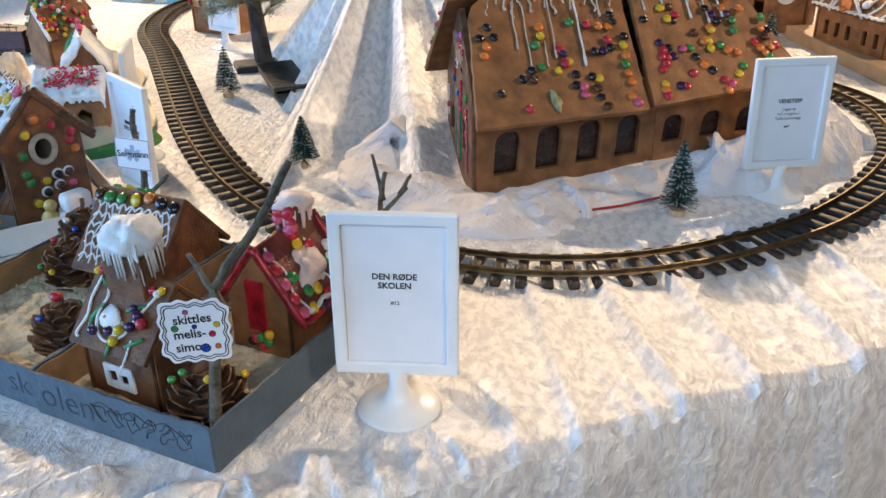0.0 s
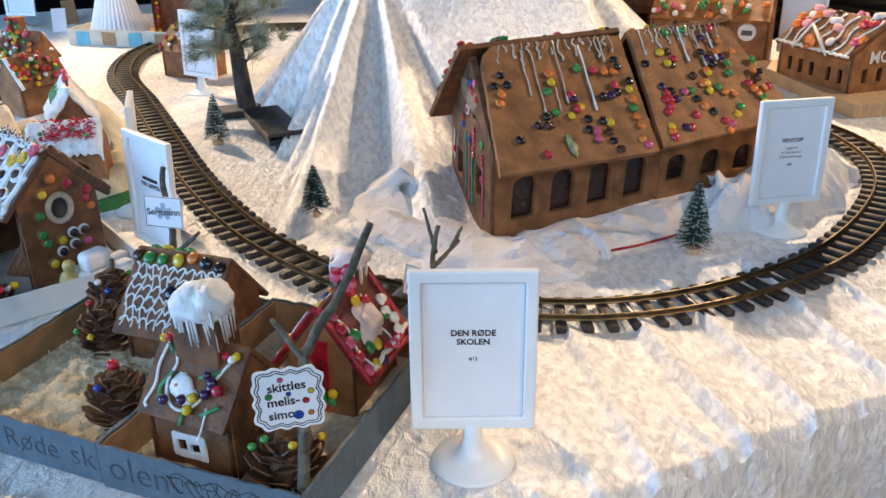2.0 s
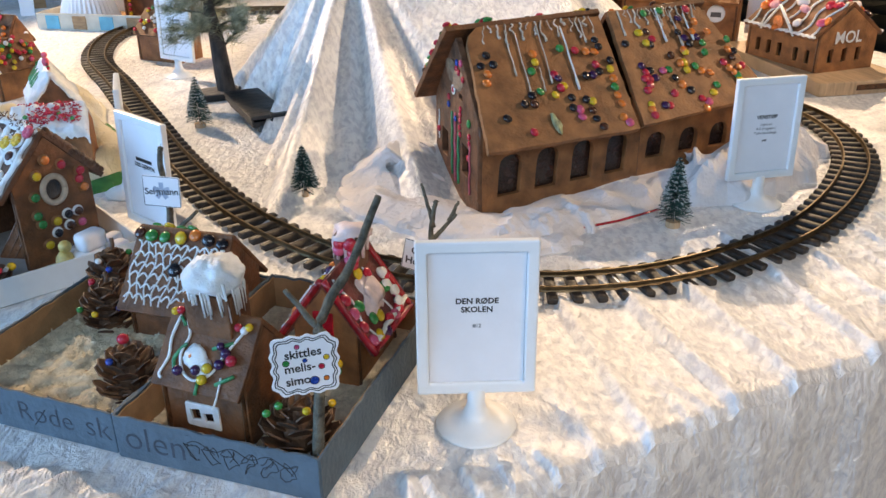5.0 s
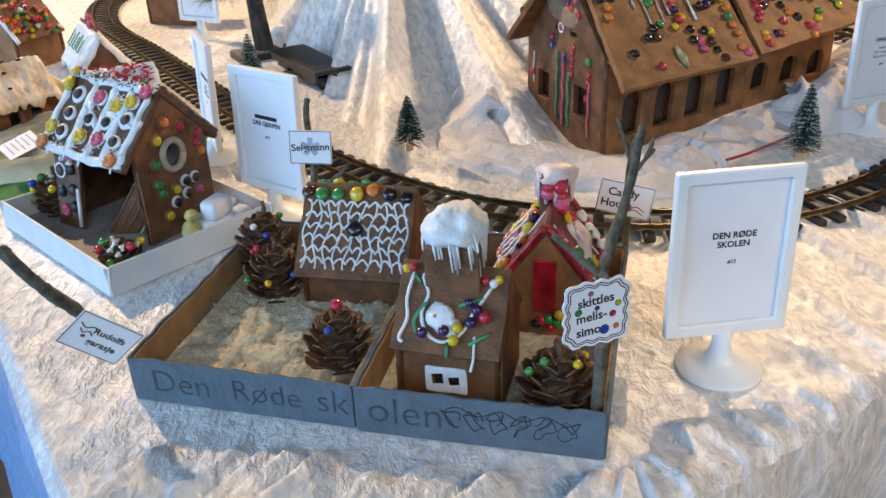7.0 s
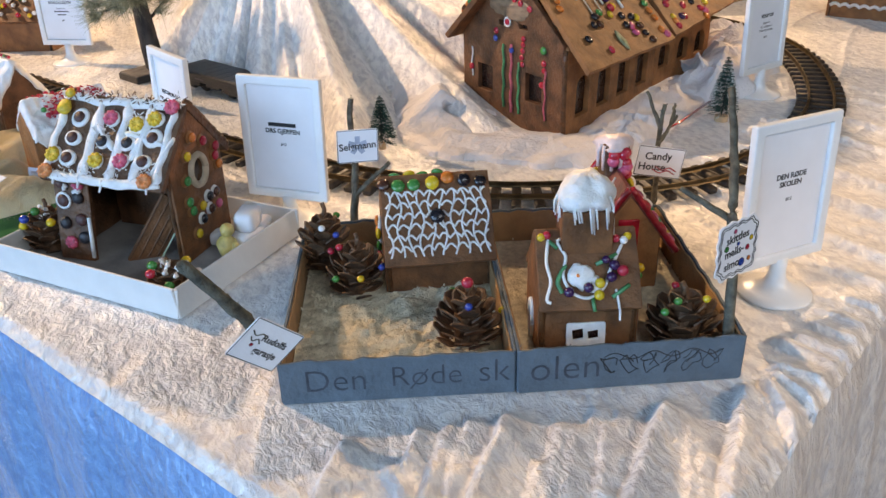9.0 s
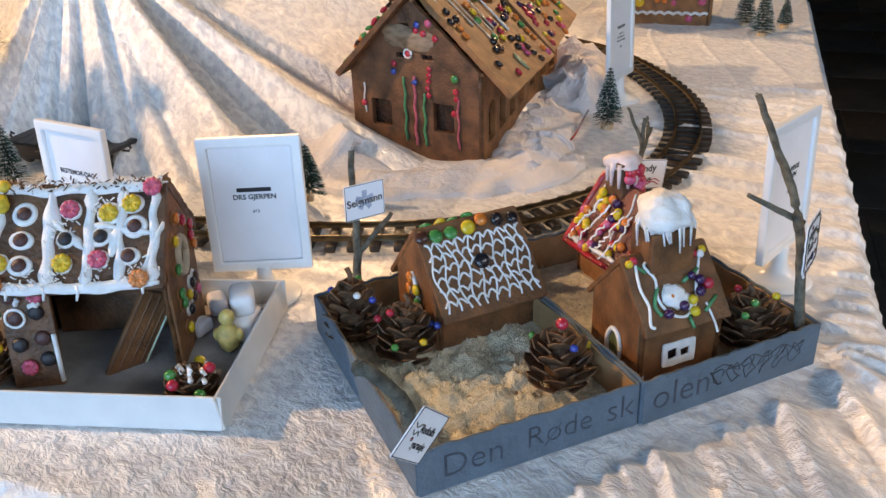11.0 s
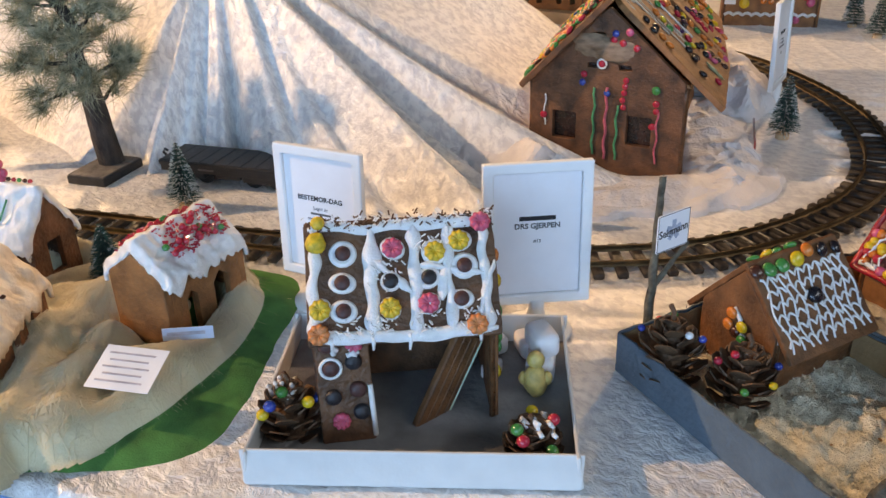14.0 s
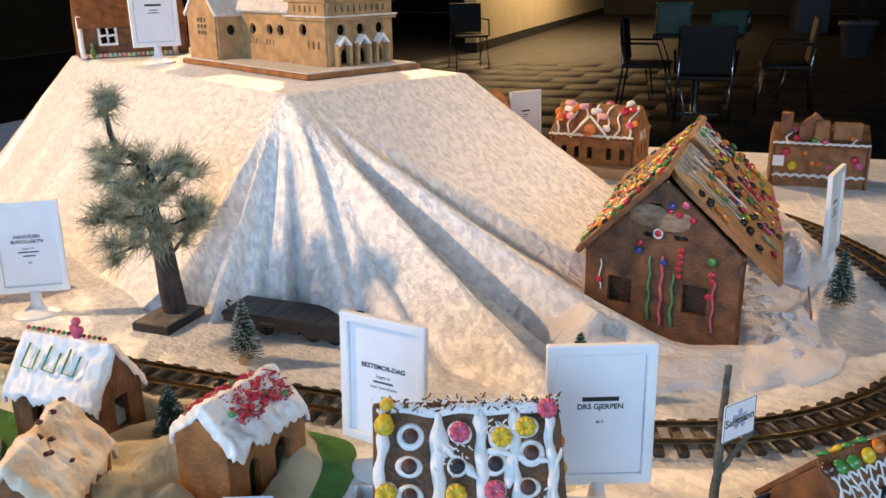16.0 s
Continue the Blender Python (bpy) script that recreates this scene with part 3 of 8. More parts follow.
# ---- signs ----
def sign(x, y, yaw, title, lines=(), tag="", z=0.0, w=0.124, label="", stem=0.043):
    """A white plastic picture frame on a round foot; it faces -y before it is turned."""
    s = thing("sign_holder", pose(x, y, z, 0, 0, yaw), label, "sign", "sign holders")
    foot = [(0.0, 0.0), (0.042, 0.0), (0.0435, 0.0015), (0.042, 0.004), (0.030, 0.007), (0.018, 0.012), (0.012, 0.020), (0.0095, 0.030), (0.0095, stem + 0.004)]
    part("foot", lathe_bm(foot, 32), PLASTIC, s, "", None, True)
    lean = pose(0, 0, stem, -2.4, 0, 0)
    h = 0.173
    fr = slab_mesh("frame", rect(-w / 2, 0, w / 2, h), [rect(-w / 2 + 0.0125, 0.0125, w / 2 - 0.0125, h - 0.0125)], 0.010, PLASTIC, 0.002, 0.0, 0)
    fm = lean @ pose(0, 0, 0, 90, 0, 0)
    part("frame", fr, None, s, "", fm)
    part("backing", slab_mesh("backing", rect(-w / 2 + 0.003, 0.003, w / 2 - 0.003, h - 0.003), [], 0.003, PLASTIC, 0.0005, 0), None, s, "", fm @ pose(0, 0, -0.0032))
    sheet = part("sheet", slab_mesh("sheet", rect(-w / 2 + 0.013, 0.013, w / 2 - 0.013, h - 0.013), [], 0.0006, PAPER, 0.0001, 0), None, s, "printed white paper sheet", fm @ pose(0, 0, 0.0004))
    y0 = 0.1065
    ys = y0
    for k, row in enumerate(title):
        if row.startswith("="):
            n = len(row)
            part("title_bar", box_bm(0.0052 * n, 0.0052, 0.0003), INK, sheet, "", pose(0, ys, 0.0007))
        else:
            part("title", text_mesh("title", row, 0.0088, INK, 0.00022), None, sheet, "", pose(0, ys, 0.0005))
        ys -= 0.0095
    ys -= 0.003
    for row in lines:
        if row.startswith("="):
            part("text_bar", box_bm(0.0036 * len(row), 0.0026, 0.0003), GREYINK, sheet, "", pose(0, ys, 0.0007))
        else:
            part("text", text_mesh("text", row, 0.0064, GREYINK, 0.0), None, sheet, "", pose(0, ys, 0.0005))
        ys -= 0.0072
    if tag:
        part("entry_number", text_mesh("entry_number", tag, 0.0055, GREYINK, 0.0001), None, sheet, "", pose(0, ys - 0.006, 0.0005))
    return s


WHITE_SIGN = "white plastic sign frame on a foot reading "
sign(-0.001, -0.001, 2.9, ["DEN RØDE", "SKOLEN"], [], "#12", label=WHITE_SIGN + "DEN RØDE SKOLEN")
sign(0.4975, 0.621, 13.4, ["===== VENSTØP"[6:]], ["Laget av", "4-5 åringene i", "Tufte barnehage"], "#47", stem=0.0465, label=WHITE_SIGN + "VENSTØP")
sign(-0.484, 0.436, -40.0, ["========", "DRS GJERPEN"], [], "#13", stem=0.039, label=WHITE_SIGN + "DRS GJERPEN")
sign(-0.607, 0.679, -70.5, ["BESTEMOR-DAG"], ["Laget av", "========", "med barnebarn"], "#2", stem=0.031, label=WHITE_SIGN + "BESTEMOR-DAG")
sign(-0.765, 1.535, -30, ["HAUGÅSEN", "BOKOLLEKTIV"], ["Laget av:", "==========", "======"], "#9", label=WHITE_SIGN + "HAUGÅSEN BOKOLLEKTIV")
sign(0.92, 1.86, -12, ["======"], ["=======", "====="], "", label=WHITE_SIGN + "fine print")
sign(-0.203, 2.157, -12, ["========"], ["======", "========"], "", z=HZ, label=WHITE_SIGN + "fine print")


# ---- bottle-brush trees ----
def brush_tree(x, y, h, r, z=0.0, frost=0.25, group="bottle-brush trees", seed=1, lean=0.0, disc=0.012):
    rnd = random.Random(seed)
    t = thing("bottle_brush_tree", pose(x, y, z, lean, 0, rnd.uniform(0, 360)), "small dark green frosted bottle-brush fir on a wooden disc", "miniature tree", group)
    part("wooden_disc", lathe_bm([(0, 0), (disc, 0), (disc, 0.010), (0.0, 0.0101)], 16), WOOD, t)
    part("wire_stem", tube_bm([(0, 0, 0.008), (0, 0, h)], 0.0011, 5), WAGON, t)
    for nm, mt, share in (("bristles", BRISTLE, 1 - frost), ("frosted_bristles", FROST, frost)):
        bm = bmesh.new()
        n = int(1500 * share)
        for k in range(n):
            f = rnd.random() ** 0.75
            zz = 0.013 + (h - 0.014) * (1 - (1 - f) * 1.0)
            lev = round((zz - 0.012) / (h / 17)) * (h / 17) + 0.012
            zz = 0.6 * lev + 0.4 * zz
            rad = r * (1 - (zz - 0.012) / (h - 0.010)) ** 0.85 * rnd.uniform(0.85, 1.08) + 0.002
            a = rnd.uniform(0, 6.283)
            c, s = math.cos(a), math.sin(a)
            start = rad * (0.1 if nm == "bristles" else 0.72)
            wd = 0.00055 if nm == "bristles" else 0.0008
            droop = rnd.uniform(-0.2, 0.12) * rad
            p0, p1 = Vector((c * start, s * start, zz)), Vector((c * rad, s * rad, zz + droop))
            sd = Vector((-s, c, 0)) * wd
            q = [bm.verts.new(p0 - sd), bm.verts.new(p0 + sd), bm.verts.new(p1 + sd * 0.5 + Vector((0, 0, 0.0004))), bm.verts.new(p1 - sd * 0.5)]
            bm.faces.new(q)
            up = Vector((0, 0, wd))
            q = [bm.verts.new(p0 - up), bm.verts.new(p0 + up), bm.verts.new(p1 + up * 0.5), bm.verts.new(p1 - up * 0.5)]
            bm.faces.new(q)
        part(nm, bm, mt, t)
    return t


brush_tree(0.333, 0.524, 0.118, 0.030, seed=3)
brush_tree(-0.282, 0.63, 0.092, 0.026, seed=4, z=0.012, disc=0.006)
brush_tree(-0.586, 1.073, 0.113, 0.030, seed=5, frost=0.4)
brush_tree(0.66, 1.535, 0.118, 0.032, seed=6)
brush_tree(0.41, 2.11, 0.12, 0.034, seed=7)
brush_tree(1.30, 0.79, 0.13, 0.032, seed=8)
brush_tree(1.215, 0.69, 0.125, 0.034, seed=9)
brush_tree(1.335, 0.69, 0.085, 0.022, seed=10)
brush_tree(-1.275, 1.485, 0.14, 0.038, seed=11)
brush_tree(0.04, 2.35, 0.13, 0.034, seed=12, z=HZ)
brush_tree(-0.80, 0.875, 0.10, 0.03, seed=13, frost=0.08, z=0.012)

# ---- the long gingerbread house ----
COL = {"k": "black", "o": "orange", "r": "red", "n": "brown", "g": "green", "y": "yellow", "b": "blue", "p": "pink", "u": "purple", "w": "white"}


def tokens(text):
    for t in text.split():
        u, v = t[1:].split(",")
        yield COL[t[0]], int(u) / 100, int(v) / 100


def on_quad(a, b, c, d, u, v):
    a, b, c, d = (Vector(q) for q in (a, b, c, d))
    return a.lerp(b, u).lerp(d.lerp(c, u), v)


def sweets_on(parent, quad, text, shape="lens", lift=0.006, s=1.0):
    a, b, c, d = (Vector(q) for q in quad)
    m = frame3(a, b - a, d - a)
    nrm = m.to_3x3() @ Vector((0, 0, 1))
    for col, u, v in tokens(text):
        p = on_quad(a, b, c, d, u, v) + nrm * lift
        mm = Matrix.Translation(p) @ m.to_3x3().to_4x4() @ pose(0, 0, 0, random.uniform(-12, 12), random.uniform(-12, 12), 0)
        sweet(parent, mm, shape, col, s * random.uniform(0.93, 1.05))


def scatter_on(parent, quad, n, colours, seed, shape="lens", lift=0.006, s=1.0, clump=0.0, u0=0.02, u1=0.98, v0=0.03, v1=0.98):
    rnd = random.Random(seed)
    a, b, c, d = (Vector(q) for q in quad)
    m = frame3(a, b - a, d - a)
    nrm = m.to_3x3() @ Vector((0, 0, 1))
    seeds = [(rnd.uniform(u0, u1), rnd.uniform(v0, v1)) for _ in range(max(1, n // 5))]
    for k in range(n):
        if rnd.random() < clump:
            cu, cv = rnd.choice(seeds)
            u, v = min(u1, max(u0, rnd.gauss(cu, 0.05))), min(v1, max(v0, rnd.gauss(cv, 0.06)))
        else:
            u, v = rnd.uniform(u0, u1), rnd.uniform(v0, v1)
        p = on_quad(a, b, c, d, u, v) + nrm * (lift + rnd.uniform(-0.0006, 0.0012))
        mm = Matrix.Translation(p) @ m.to_3x3().to_4x4() @ pose(0, 0, 0, rnd.uniform(-20, 20), rnd.uniform(-20, 20), 0)
        sweet(parent, mm, shape, rnd.choice(colours), s * rnd.uniform(0.9, 1.08))


def drip(parent, quad, u, v0, v1, r, material, seed=0, lift=0.004, amp=0.002):
    """A thin run of icing down a slope, with a fat end."""
    a, b, c, d = (Vector(q) for q in quad)
    m = frame3(a, b - a, d - a)
    nrm = m.to_3x3() @ Vector((0, 0, 1))
    pts, rad = [], []
    n = 9
    for i in range(n + 1):
        t = i / n
        q = noise.noise(Vector((t * 3, seed, 0.3)))
        pts.append(on_quad(a, b, c, d, u + q * amp * 4, v0 + (v1 - v0) * t) + nrm * lift)
        rad.append(r * (0.75 + 0.5 * abs(noise.noise(Vector((t * 5, seed * 2, 4))))) * (1.5 if i >= n - 1 else 1))
    part("icing_run", tube_bm(pts, r, 6, radii=rad), material, parent, "", None, True)


WZ = 0.0
long_house = thing("gingerbread_house", Matrix.Identity(4), "long brown gingerbread house with smarties and icing runs on its roof", "gingerbread house")
A0, Bm, C0 = Vector((0.020, 0.553, WZ)), Vector((0.305, 0.712, WZ)), Vector((0.505, 0.806, WZ))
A1, C1 = Vector((-0.050, 0.805, WZ)), Vector((0.400, 1.035, WZ))
up = Vector((0, 0, 1))


def arch(x, z0, z1, w, lean=0.0):
    return [(x - w / 2, z0), (x + w / 2, z0), (x + w / 2 + lean, z1 - 0.016), (x + w / 2 - 0.003 + lean, z1 - 0.007), (x + w / 2 - 0.010 + lean, z1 - 0.0015), (x + lean, z1), (x - w / 2 + 0.010 + lean, z1 - 0.0015), (x - w / 2 + 0.003 + lean, z1 - 0.007), (x - w / 2 + lean, z1 - 0.016)]


L1, L2 = (Bm - A0).length, (C0 - Bm).length
w1 = [arch(x, 0.036, 0.106, 0.044, 0.003) for x in (0.052, 0.126, 0.200, 0.274)]
w2 = [arch(x, 0.050, 0.096, 0.040, 0.002) for x in (0.036, 0.110, 0.180)]
m1, m2 = frame3(A0, Bm - A0, up), frame3(Bm, C0 - Bm, up)
slab("front_wall", rect(0, 0, L1, 0.165), w1, 0.011, GINGER_LIGHT, long_house, m1, seed=1)
slab("front_wall", rect(0.001, 0, L2, 0.165), w2, 0.011, GINGER_LIGHT, long_house, m2, seed=9)
for mm, ws in ((m1, (0.052, 0.126, 0.200, 0.274)), (m2, (0.036, 0.110, 0.180))):
    for x in ws:
        part("window_pane", slab_mesh("window_pane", rect(x - 0.026, 0.028, x + 0.026, 0.118), [], 0.003, GELATIN_AND_SHADE, 0.0005), None, long_house, "dark gelatin window pane", mm @ pose(0, 0, -0.007))
GW = (A1 - A0).length
mg = frame3(A1, A0 - A1, up)
gable_shape = [(0, 0), (GW, 0), (GW, 0.168), (GW / 2, 0.276), (0, 0.172)]
gh = [rect(0.040, 0.050, 0.082, 0.098), rect(0.170, 0.055, 0.212, 0.105), rect(0.098, 0.178, 0.124, 0.186), rect(0.150, 0.178, 0.174, 0.187), rect(0.105, 0.228, 0.128, 0.236)]
slab("gable_wall", gable_shape, gh, 0.011, GINGER_DARK, long_house, mg, "dark gingerbread gable with small windows", 4)
for x, z, w, h in ((0.061, 0.074, 0.05, 0.056), (0.191, 0.080, 0.05, 0.058), (0.111, 0.182, 0.034, 0.014), (0.162, 0.182, 0.034, 0.014)):
    part("window_pane", slab_mesh("window_pane", rect(x - w / 2, z - h / 2, x + w / 2, z + h / 2), [], 0.003, GELATIN_AND_SHADE, 0.0005), None, long_house, "", mg @ pose(0, 0, -0.0073))
mb = frame3(C0, C1 - C0, up)
GE = (C1 - C0).length
slab("gable_wall", [(0, 0), (GE, 0), (GE, 0.17), (GE / 2, 0.276), (0, 0.168)], [], 0.011, GINGER, long_house, mb, "", 5)
slab("back_wall", rect(0, 0, (A1 - C1).length, 0.165), [], 0.011, GINGER, long_house, frame3(C1, A1 - C1, up), "", 6)
for p in (A0, A1, C0, C1, Bm):
    part("corner_seam", tube_bm(wavy(p + Vector((0, 0, 0.002)), p + Vector((0, 0, 0.16)), 8, 0.001, p.x * 9), 0.0055, 7), SYRUP if p is not A1 else GINGER_DARK, long_house, "", None, True)
FL = ((0.018, 0.486, 0.134), (0.287, 0.624, 0.131), (0.236, 0.800, 0.289), (-0.030, 0.672, 0.289))
FR = ((0.294, 0.632, 0.134), (0.560, 0.795, 0.143), (0.440, 0.897, 0.292), (0.248, 0.806, 0.292))
BL = ((0.215, 0.965, 0.140), (-0.096, 0.795, 0.145), (-0.040, 0.668, 0.296), (0.236, 0.805, 0.296))
BR = ((0.42, 1.08, 0.140), (0.222, 0.970, 0.140), (0.244, 0.806, 0.298), (0.448, 0.900, 0.298))


def panel_with_shape(name, quad, extra, thick, material, parent, seed, label=""):
    a, b, c, d = (Vector(q) for q in quad)
    m = frame3(a, b - a, d - a)
    inv = m.inverted()
    base = [tuple((inv @ p)[:2]) for p in (a, b, c, d)]
    pts = extra(base)
    return slab(name, pts, [], thick, material, parent, m, label, seed, 0.0018)


panel_with_shape("roof_panel", FL, lambda q: [(q[0][0] + 0.012, q[0][1]), q[1], q[2], (q[3][0] + 0.070, q[3][1]), (q[3][0] + 0.046, q[3][1] - 0.004), (q[3][0] + 0.028, q[3][1] - 0.016), (q[3][0] + 0.016, q[3][1] - 0.036), (q[3][0] + 0.010, q[3][1] - 0.07)], 0.010, GINGER_LIGHT, long_house, 11, "smooth light brown gingerbread roof panel")
panel_with_shape("roof_panel", FR, lambda q: q, 0.010, GINGER_LIGHT, long_house, 12)
panel_with_shape("roof_panel", BL, lambda q: q, 0.010, GINGER, long_house, 13)
panel_with_shape("roof_panel", BR, lambda q: q, 0.010, GINGER, long_house, 14)
FLs = ((0.026, 0.487, 0.135), (0.287, 0.624, 0.131), (0.236, 0.800, 0.289), (-0.020, 0.676, 0.289))
FRs = ((0.294, 0.632, 0.134), (0.505, 0.760, 0.140), (0.438, 0.897, 0.292), (0.248, 0.806, 0.292))
sweets_on(long_house, FLs, "k14,74 k9,66 k17,66 o12,59 o10,52 k17,23 r31,10 k30,32 k36,38 n36,31 g42,40 y44,64 o44,71 g40,57 g63,73 r54,52 u56,49 y58,42 y51,36 k61,32 r56,41 r73,70 o80,68 k89,77 k90,71 o86,67 r84,56 k85,50 u80,48 k75,48 y93,51 k95,58 o93,43 g92,36 o92,29 o93,22 o91,11 p94,6 p64,22 p64,16 k60,24 k70,29 y74,27 n72,20 k73,13 n76,6", s=1.2)
sweets_on(long_house, FRs, "k7,69 y23,77 y27,67 n31,77 k31,65 g35,94 g52,95 r34,70 u15,48 r17,42 k21,43 r14,37 r19,36 u24,36 r17,31 r13,27 p33,41 g39,41 n46,53 k42,33 o52,45 y61,54 y56,45 y56,38 g65,40 o46,26 k52,20 r36,20 o69,35 o77,32 u66,67 k69,61 k62,73 o76,72 u79,66 g82,60 g80,51 o92,70 o83,81 u68,86 r80,94 o60,56 y12,15 o11,11 r12,6 u24,12 r28,11 g78,20 y72,14 r59,11 p64,7 o60,2 r94,39 o97,33 g108,60 o104,50 k109,48 g102,25 y102,20 o100,28 o107,32 r111,33 n105,42", s=1.2)
scatter_on(long_house, BL, 290, ["red", "red", "orange", "orange", "red", "yellow", "green", "green", "black", "brown"], 21, "lens", 0.006, 1.18, 0.3)
scatter_on(long_house, BR, 60, ["red", "orange", "yellow", "green", "black", "brown", "blue"], 22, "lens", 0.006, 0.9, 0.3)
for k, (u, v0, v1, r) in enumerate(((0.30, 0.93, 0.55, 0.0015), (0.36, 0.90, 0.36, 0.0014), (0.52, 0.95, 0.46, 0.0016), (0.68, 0.92, 0.38, 0.0020), (0.83, 0.97, 0.76, 0.0018), (0.46, 0.6, 0.40, 0.0013))):
    drip(long_house, FLs, u, v0, v1, r, GLAZE if k != 3 else ICING, k, 0.0048)
for k, (u, v0, v1, r) in enumerate(((0.10, 0.99, 0.76, 0.0022), (0.48, 0.98, 0.66, 0.0022), (0.62, 0.95, 0.60, 0.0018), (0.75, 0.9, 0.64, 0.0020))):
    drip(long_house, FRs, u, v0, v1, r, ICING if k % 2 else GLAZE, k + 20, 0.0048)
for q, sd in ((FLs, 3), (FRs, 5)):
    for k in range(16):
        drip(long_house, q, 0.16 + 0.050 * k, 0.99, 0.93 - 0.03 * ((k * 7 + sd) % 5), 0.0012 + 0.0005 * (k % 3), GLAZE, k + sd * 7, 0.0036, 0.008)
part("mint_leaf_smear", ball_bm(0.012, (0, 0, 0), 0.25, u=14, v=8, lump=0.5, seed=8), mat("pale_green_jelly", (0.34, 0.36, 0.20), 0.3, 0.3, 120, 0.4), long_house, "", frame3(on_quad(*FLs, 0.47, 0.13) + Vector((0, -0.002, 0.005)), Vector((0.9, 0.45, 0)), Vector((-0.25, 0.6, 0.6))) @ Matrix.Diagonal((0.7, 1.5, 1, 1)), True)
# icing and sweets on the dark gable; x runs from the far corner to the near one
GP = lambda s, z: mg @ Vector((GW - s, z, 0.007))
for s, z0, z1, mt, r in ((0.148, 0.03, 0.145, GREENICE, 0.0022), (0.127, 0.024, 0.148, PINKICE, 0.0026), (0.108, 0.026, 0.120, GREENICE, 0.0022), (0.040, 0.030, 0.118, PINKICE, 0.0018), (0.236, 0.07, 0.125, ICING, 0.0014)):
    part("icing_line", tube_bm([GP(s + 0.0018 * math.sin(z * 150), z) for z in np.linspace(z0, z1, 12)], r, 6), mt, long_house, "", None, True)
mgr = mg.to_3x3().to_4x4()
for s, z, col, k in ((0.098, 0.118, "red", 0.8), (0.100, 0.130, "red", 0.8), (0.098, 0.142, "red", 0.8), (0.097, 0.153, "red", 0.8), (0.096, 0.163, "red", 0.8), (0.127, 0.138, "blue", 0.9), (0.138, 0.186, "red", 0.9), (0.046, 0.152, "green", 1.1), (0.044, 0.130, "red", 0.9), (0.043, 0.118, "red", 0.8), (0.048, 0.092, "red", 0.9),
                     (0.168, 0.166, "red", 0.9), (0.170, 0.152, "blue", 0.9), (0.238, 0.088, "red", 1.0), (0.105, 0.222, "red", 0.9), (0.120, 0.226, "red", 0.9), (0.082, 0.216, "red", 0.9), (0.118, 0.236, "blue", 0.9), (0.095, 0.240, "pink", 1.0)):
    sweet(long_house, Matrix.Translation(GP(s, z)) @ mgr, "lens", col, k)
part("icing_ring", tube_bm([GP(0.138 + 0.0075 * math.cos(a), 0.186 + 0.0075 * math.sin(a)) for a in np.linspace(0, 6.28, 18)], 0.0018, 5), ICING, long_house, "", None, True)
part("icing_smear", ball_bm(0.05, (0, 0, 0), 0.07, u=18, v=8, lump=0.8, seed=5), mat("brown_glaze", (0.30, 0.19, 0.12), 0.4, 0.2, 60, 0.3), long_house, "", Matrix.Translation(mg @ Vector((GW / 2, 0.213, 0.005))) @ mgr @ Matrix.Diagonal((1.0, 0.42, 1, 1)), True)


# ---- tissue paper snow round the long house ----
def crumple(name, pts, height, seed, label, tilt=0.0, fine=1.0):
    """A crumpled sheet: a strip along points, rising to the middle with sharp creases."""
    vs, fs = [], []
    n, mrows = 70, 22
    P = catmull([Vector(p) for p in pts] + [Vector(pts[-1]) * 1.0], 20)[: (len(pts) - 1) * 20]
    P = [P[int(i * (len(P) - 1) / n)] for i in range(n + 1)]
    for i in range(n + 1):
        d = (P[min(i + 1, n)] - P[max(i - 1, 0)])
        d = d.normalized() if d.length > 0 else Vector((1, 0))
        nr = Vector((-d.y, d.x))
        for j in range(mrows + 1):
            t = j / mrows - 0.5
            wob = noise.noise(Vector((i * 0.16, j * 0.1, seed)))
            w = height[1] * (1 + 0.5 * wob)
            x, y = P[i].x + nr.x * t * w, P[i].y + nr.y * t * w
            cr = 1 - abs(noise.noise(Vector((x * 13 * fine, y * 13 * fine, seed)))) * 2.2
            cr2 = 1 - abs(noise.noise(Vector((x * 30 * fine, y * 30 * fine, seed + 4)))) * 2
            env = (1 - (2 * abs(t)) ** 2) * min(1, i / 8, (n - i) / 8)
            z = 0.004 + height[0] * max(0, env) ** 0.6 * (0.45 + 0.42 * cr) + min(height[0], 0.04) * 0.20 * cr2 * max(0, env)
            vs.append((x, y, max(z, 0.002) if env > 0.02 else -0.004))
    for i in range(n):
        for j in range(mrows):
            a = i * (mrows + 1) + j
            fs.append((a, a + mrows + 1, a + mrows + 2, a + 1))
    me = bpy.data.meshes.new(name)
    me.from_pydata(vs, [], fs)
    me.materials.append(TISSUE)
    return tagged(new(name, me), label, "tissue paper")


crumple("tissue_paper", [(-0.13, 0.70), (-0.07, 0.56), (0.06, 0.505), (0.20, 0.585), (0.34, 0.675), (0.46, 0.735)], (0.024, 0.13), 3, "crumpled white tissue paper along the gingerbread house front")
crumple("tissue_paper", [(-0.16, 0.62), (-0.06, 0.52), (0.06, 0.455), (0.16, 0.50)], (0.016, 0.10), 5, "flat creased white tissue paper with a red edge")
crumple("tissue_paper", [(0.40, 0.70), (0.50, 0.72), (0.60, 0.82), (0.64, 0.95)], (0.085, 0.16), 7, "high crumpled white tissue paper beside the gingerbread house")
crumple("tissue_paper", [(-0.14, 0.70), (-0.12, 0.82), (-0.10, 0.92), (0.0, 1.0)], (0.075, 0.17), 9, "puffed white tissue paper between house and hill", fine=0.55)
crumple("tissue_paper", [(0.05, 0.47), (0.12, 0.52), (0.20, 0.56)], (0.028, 0.10), 13, "crumpled white tissue paper at the house corner", fine=1.3)
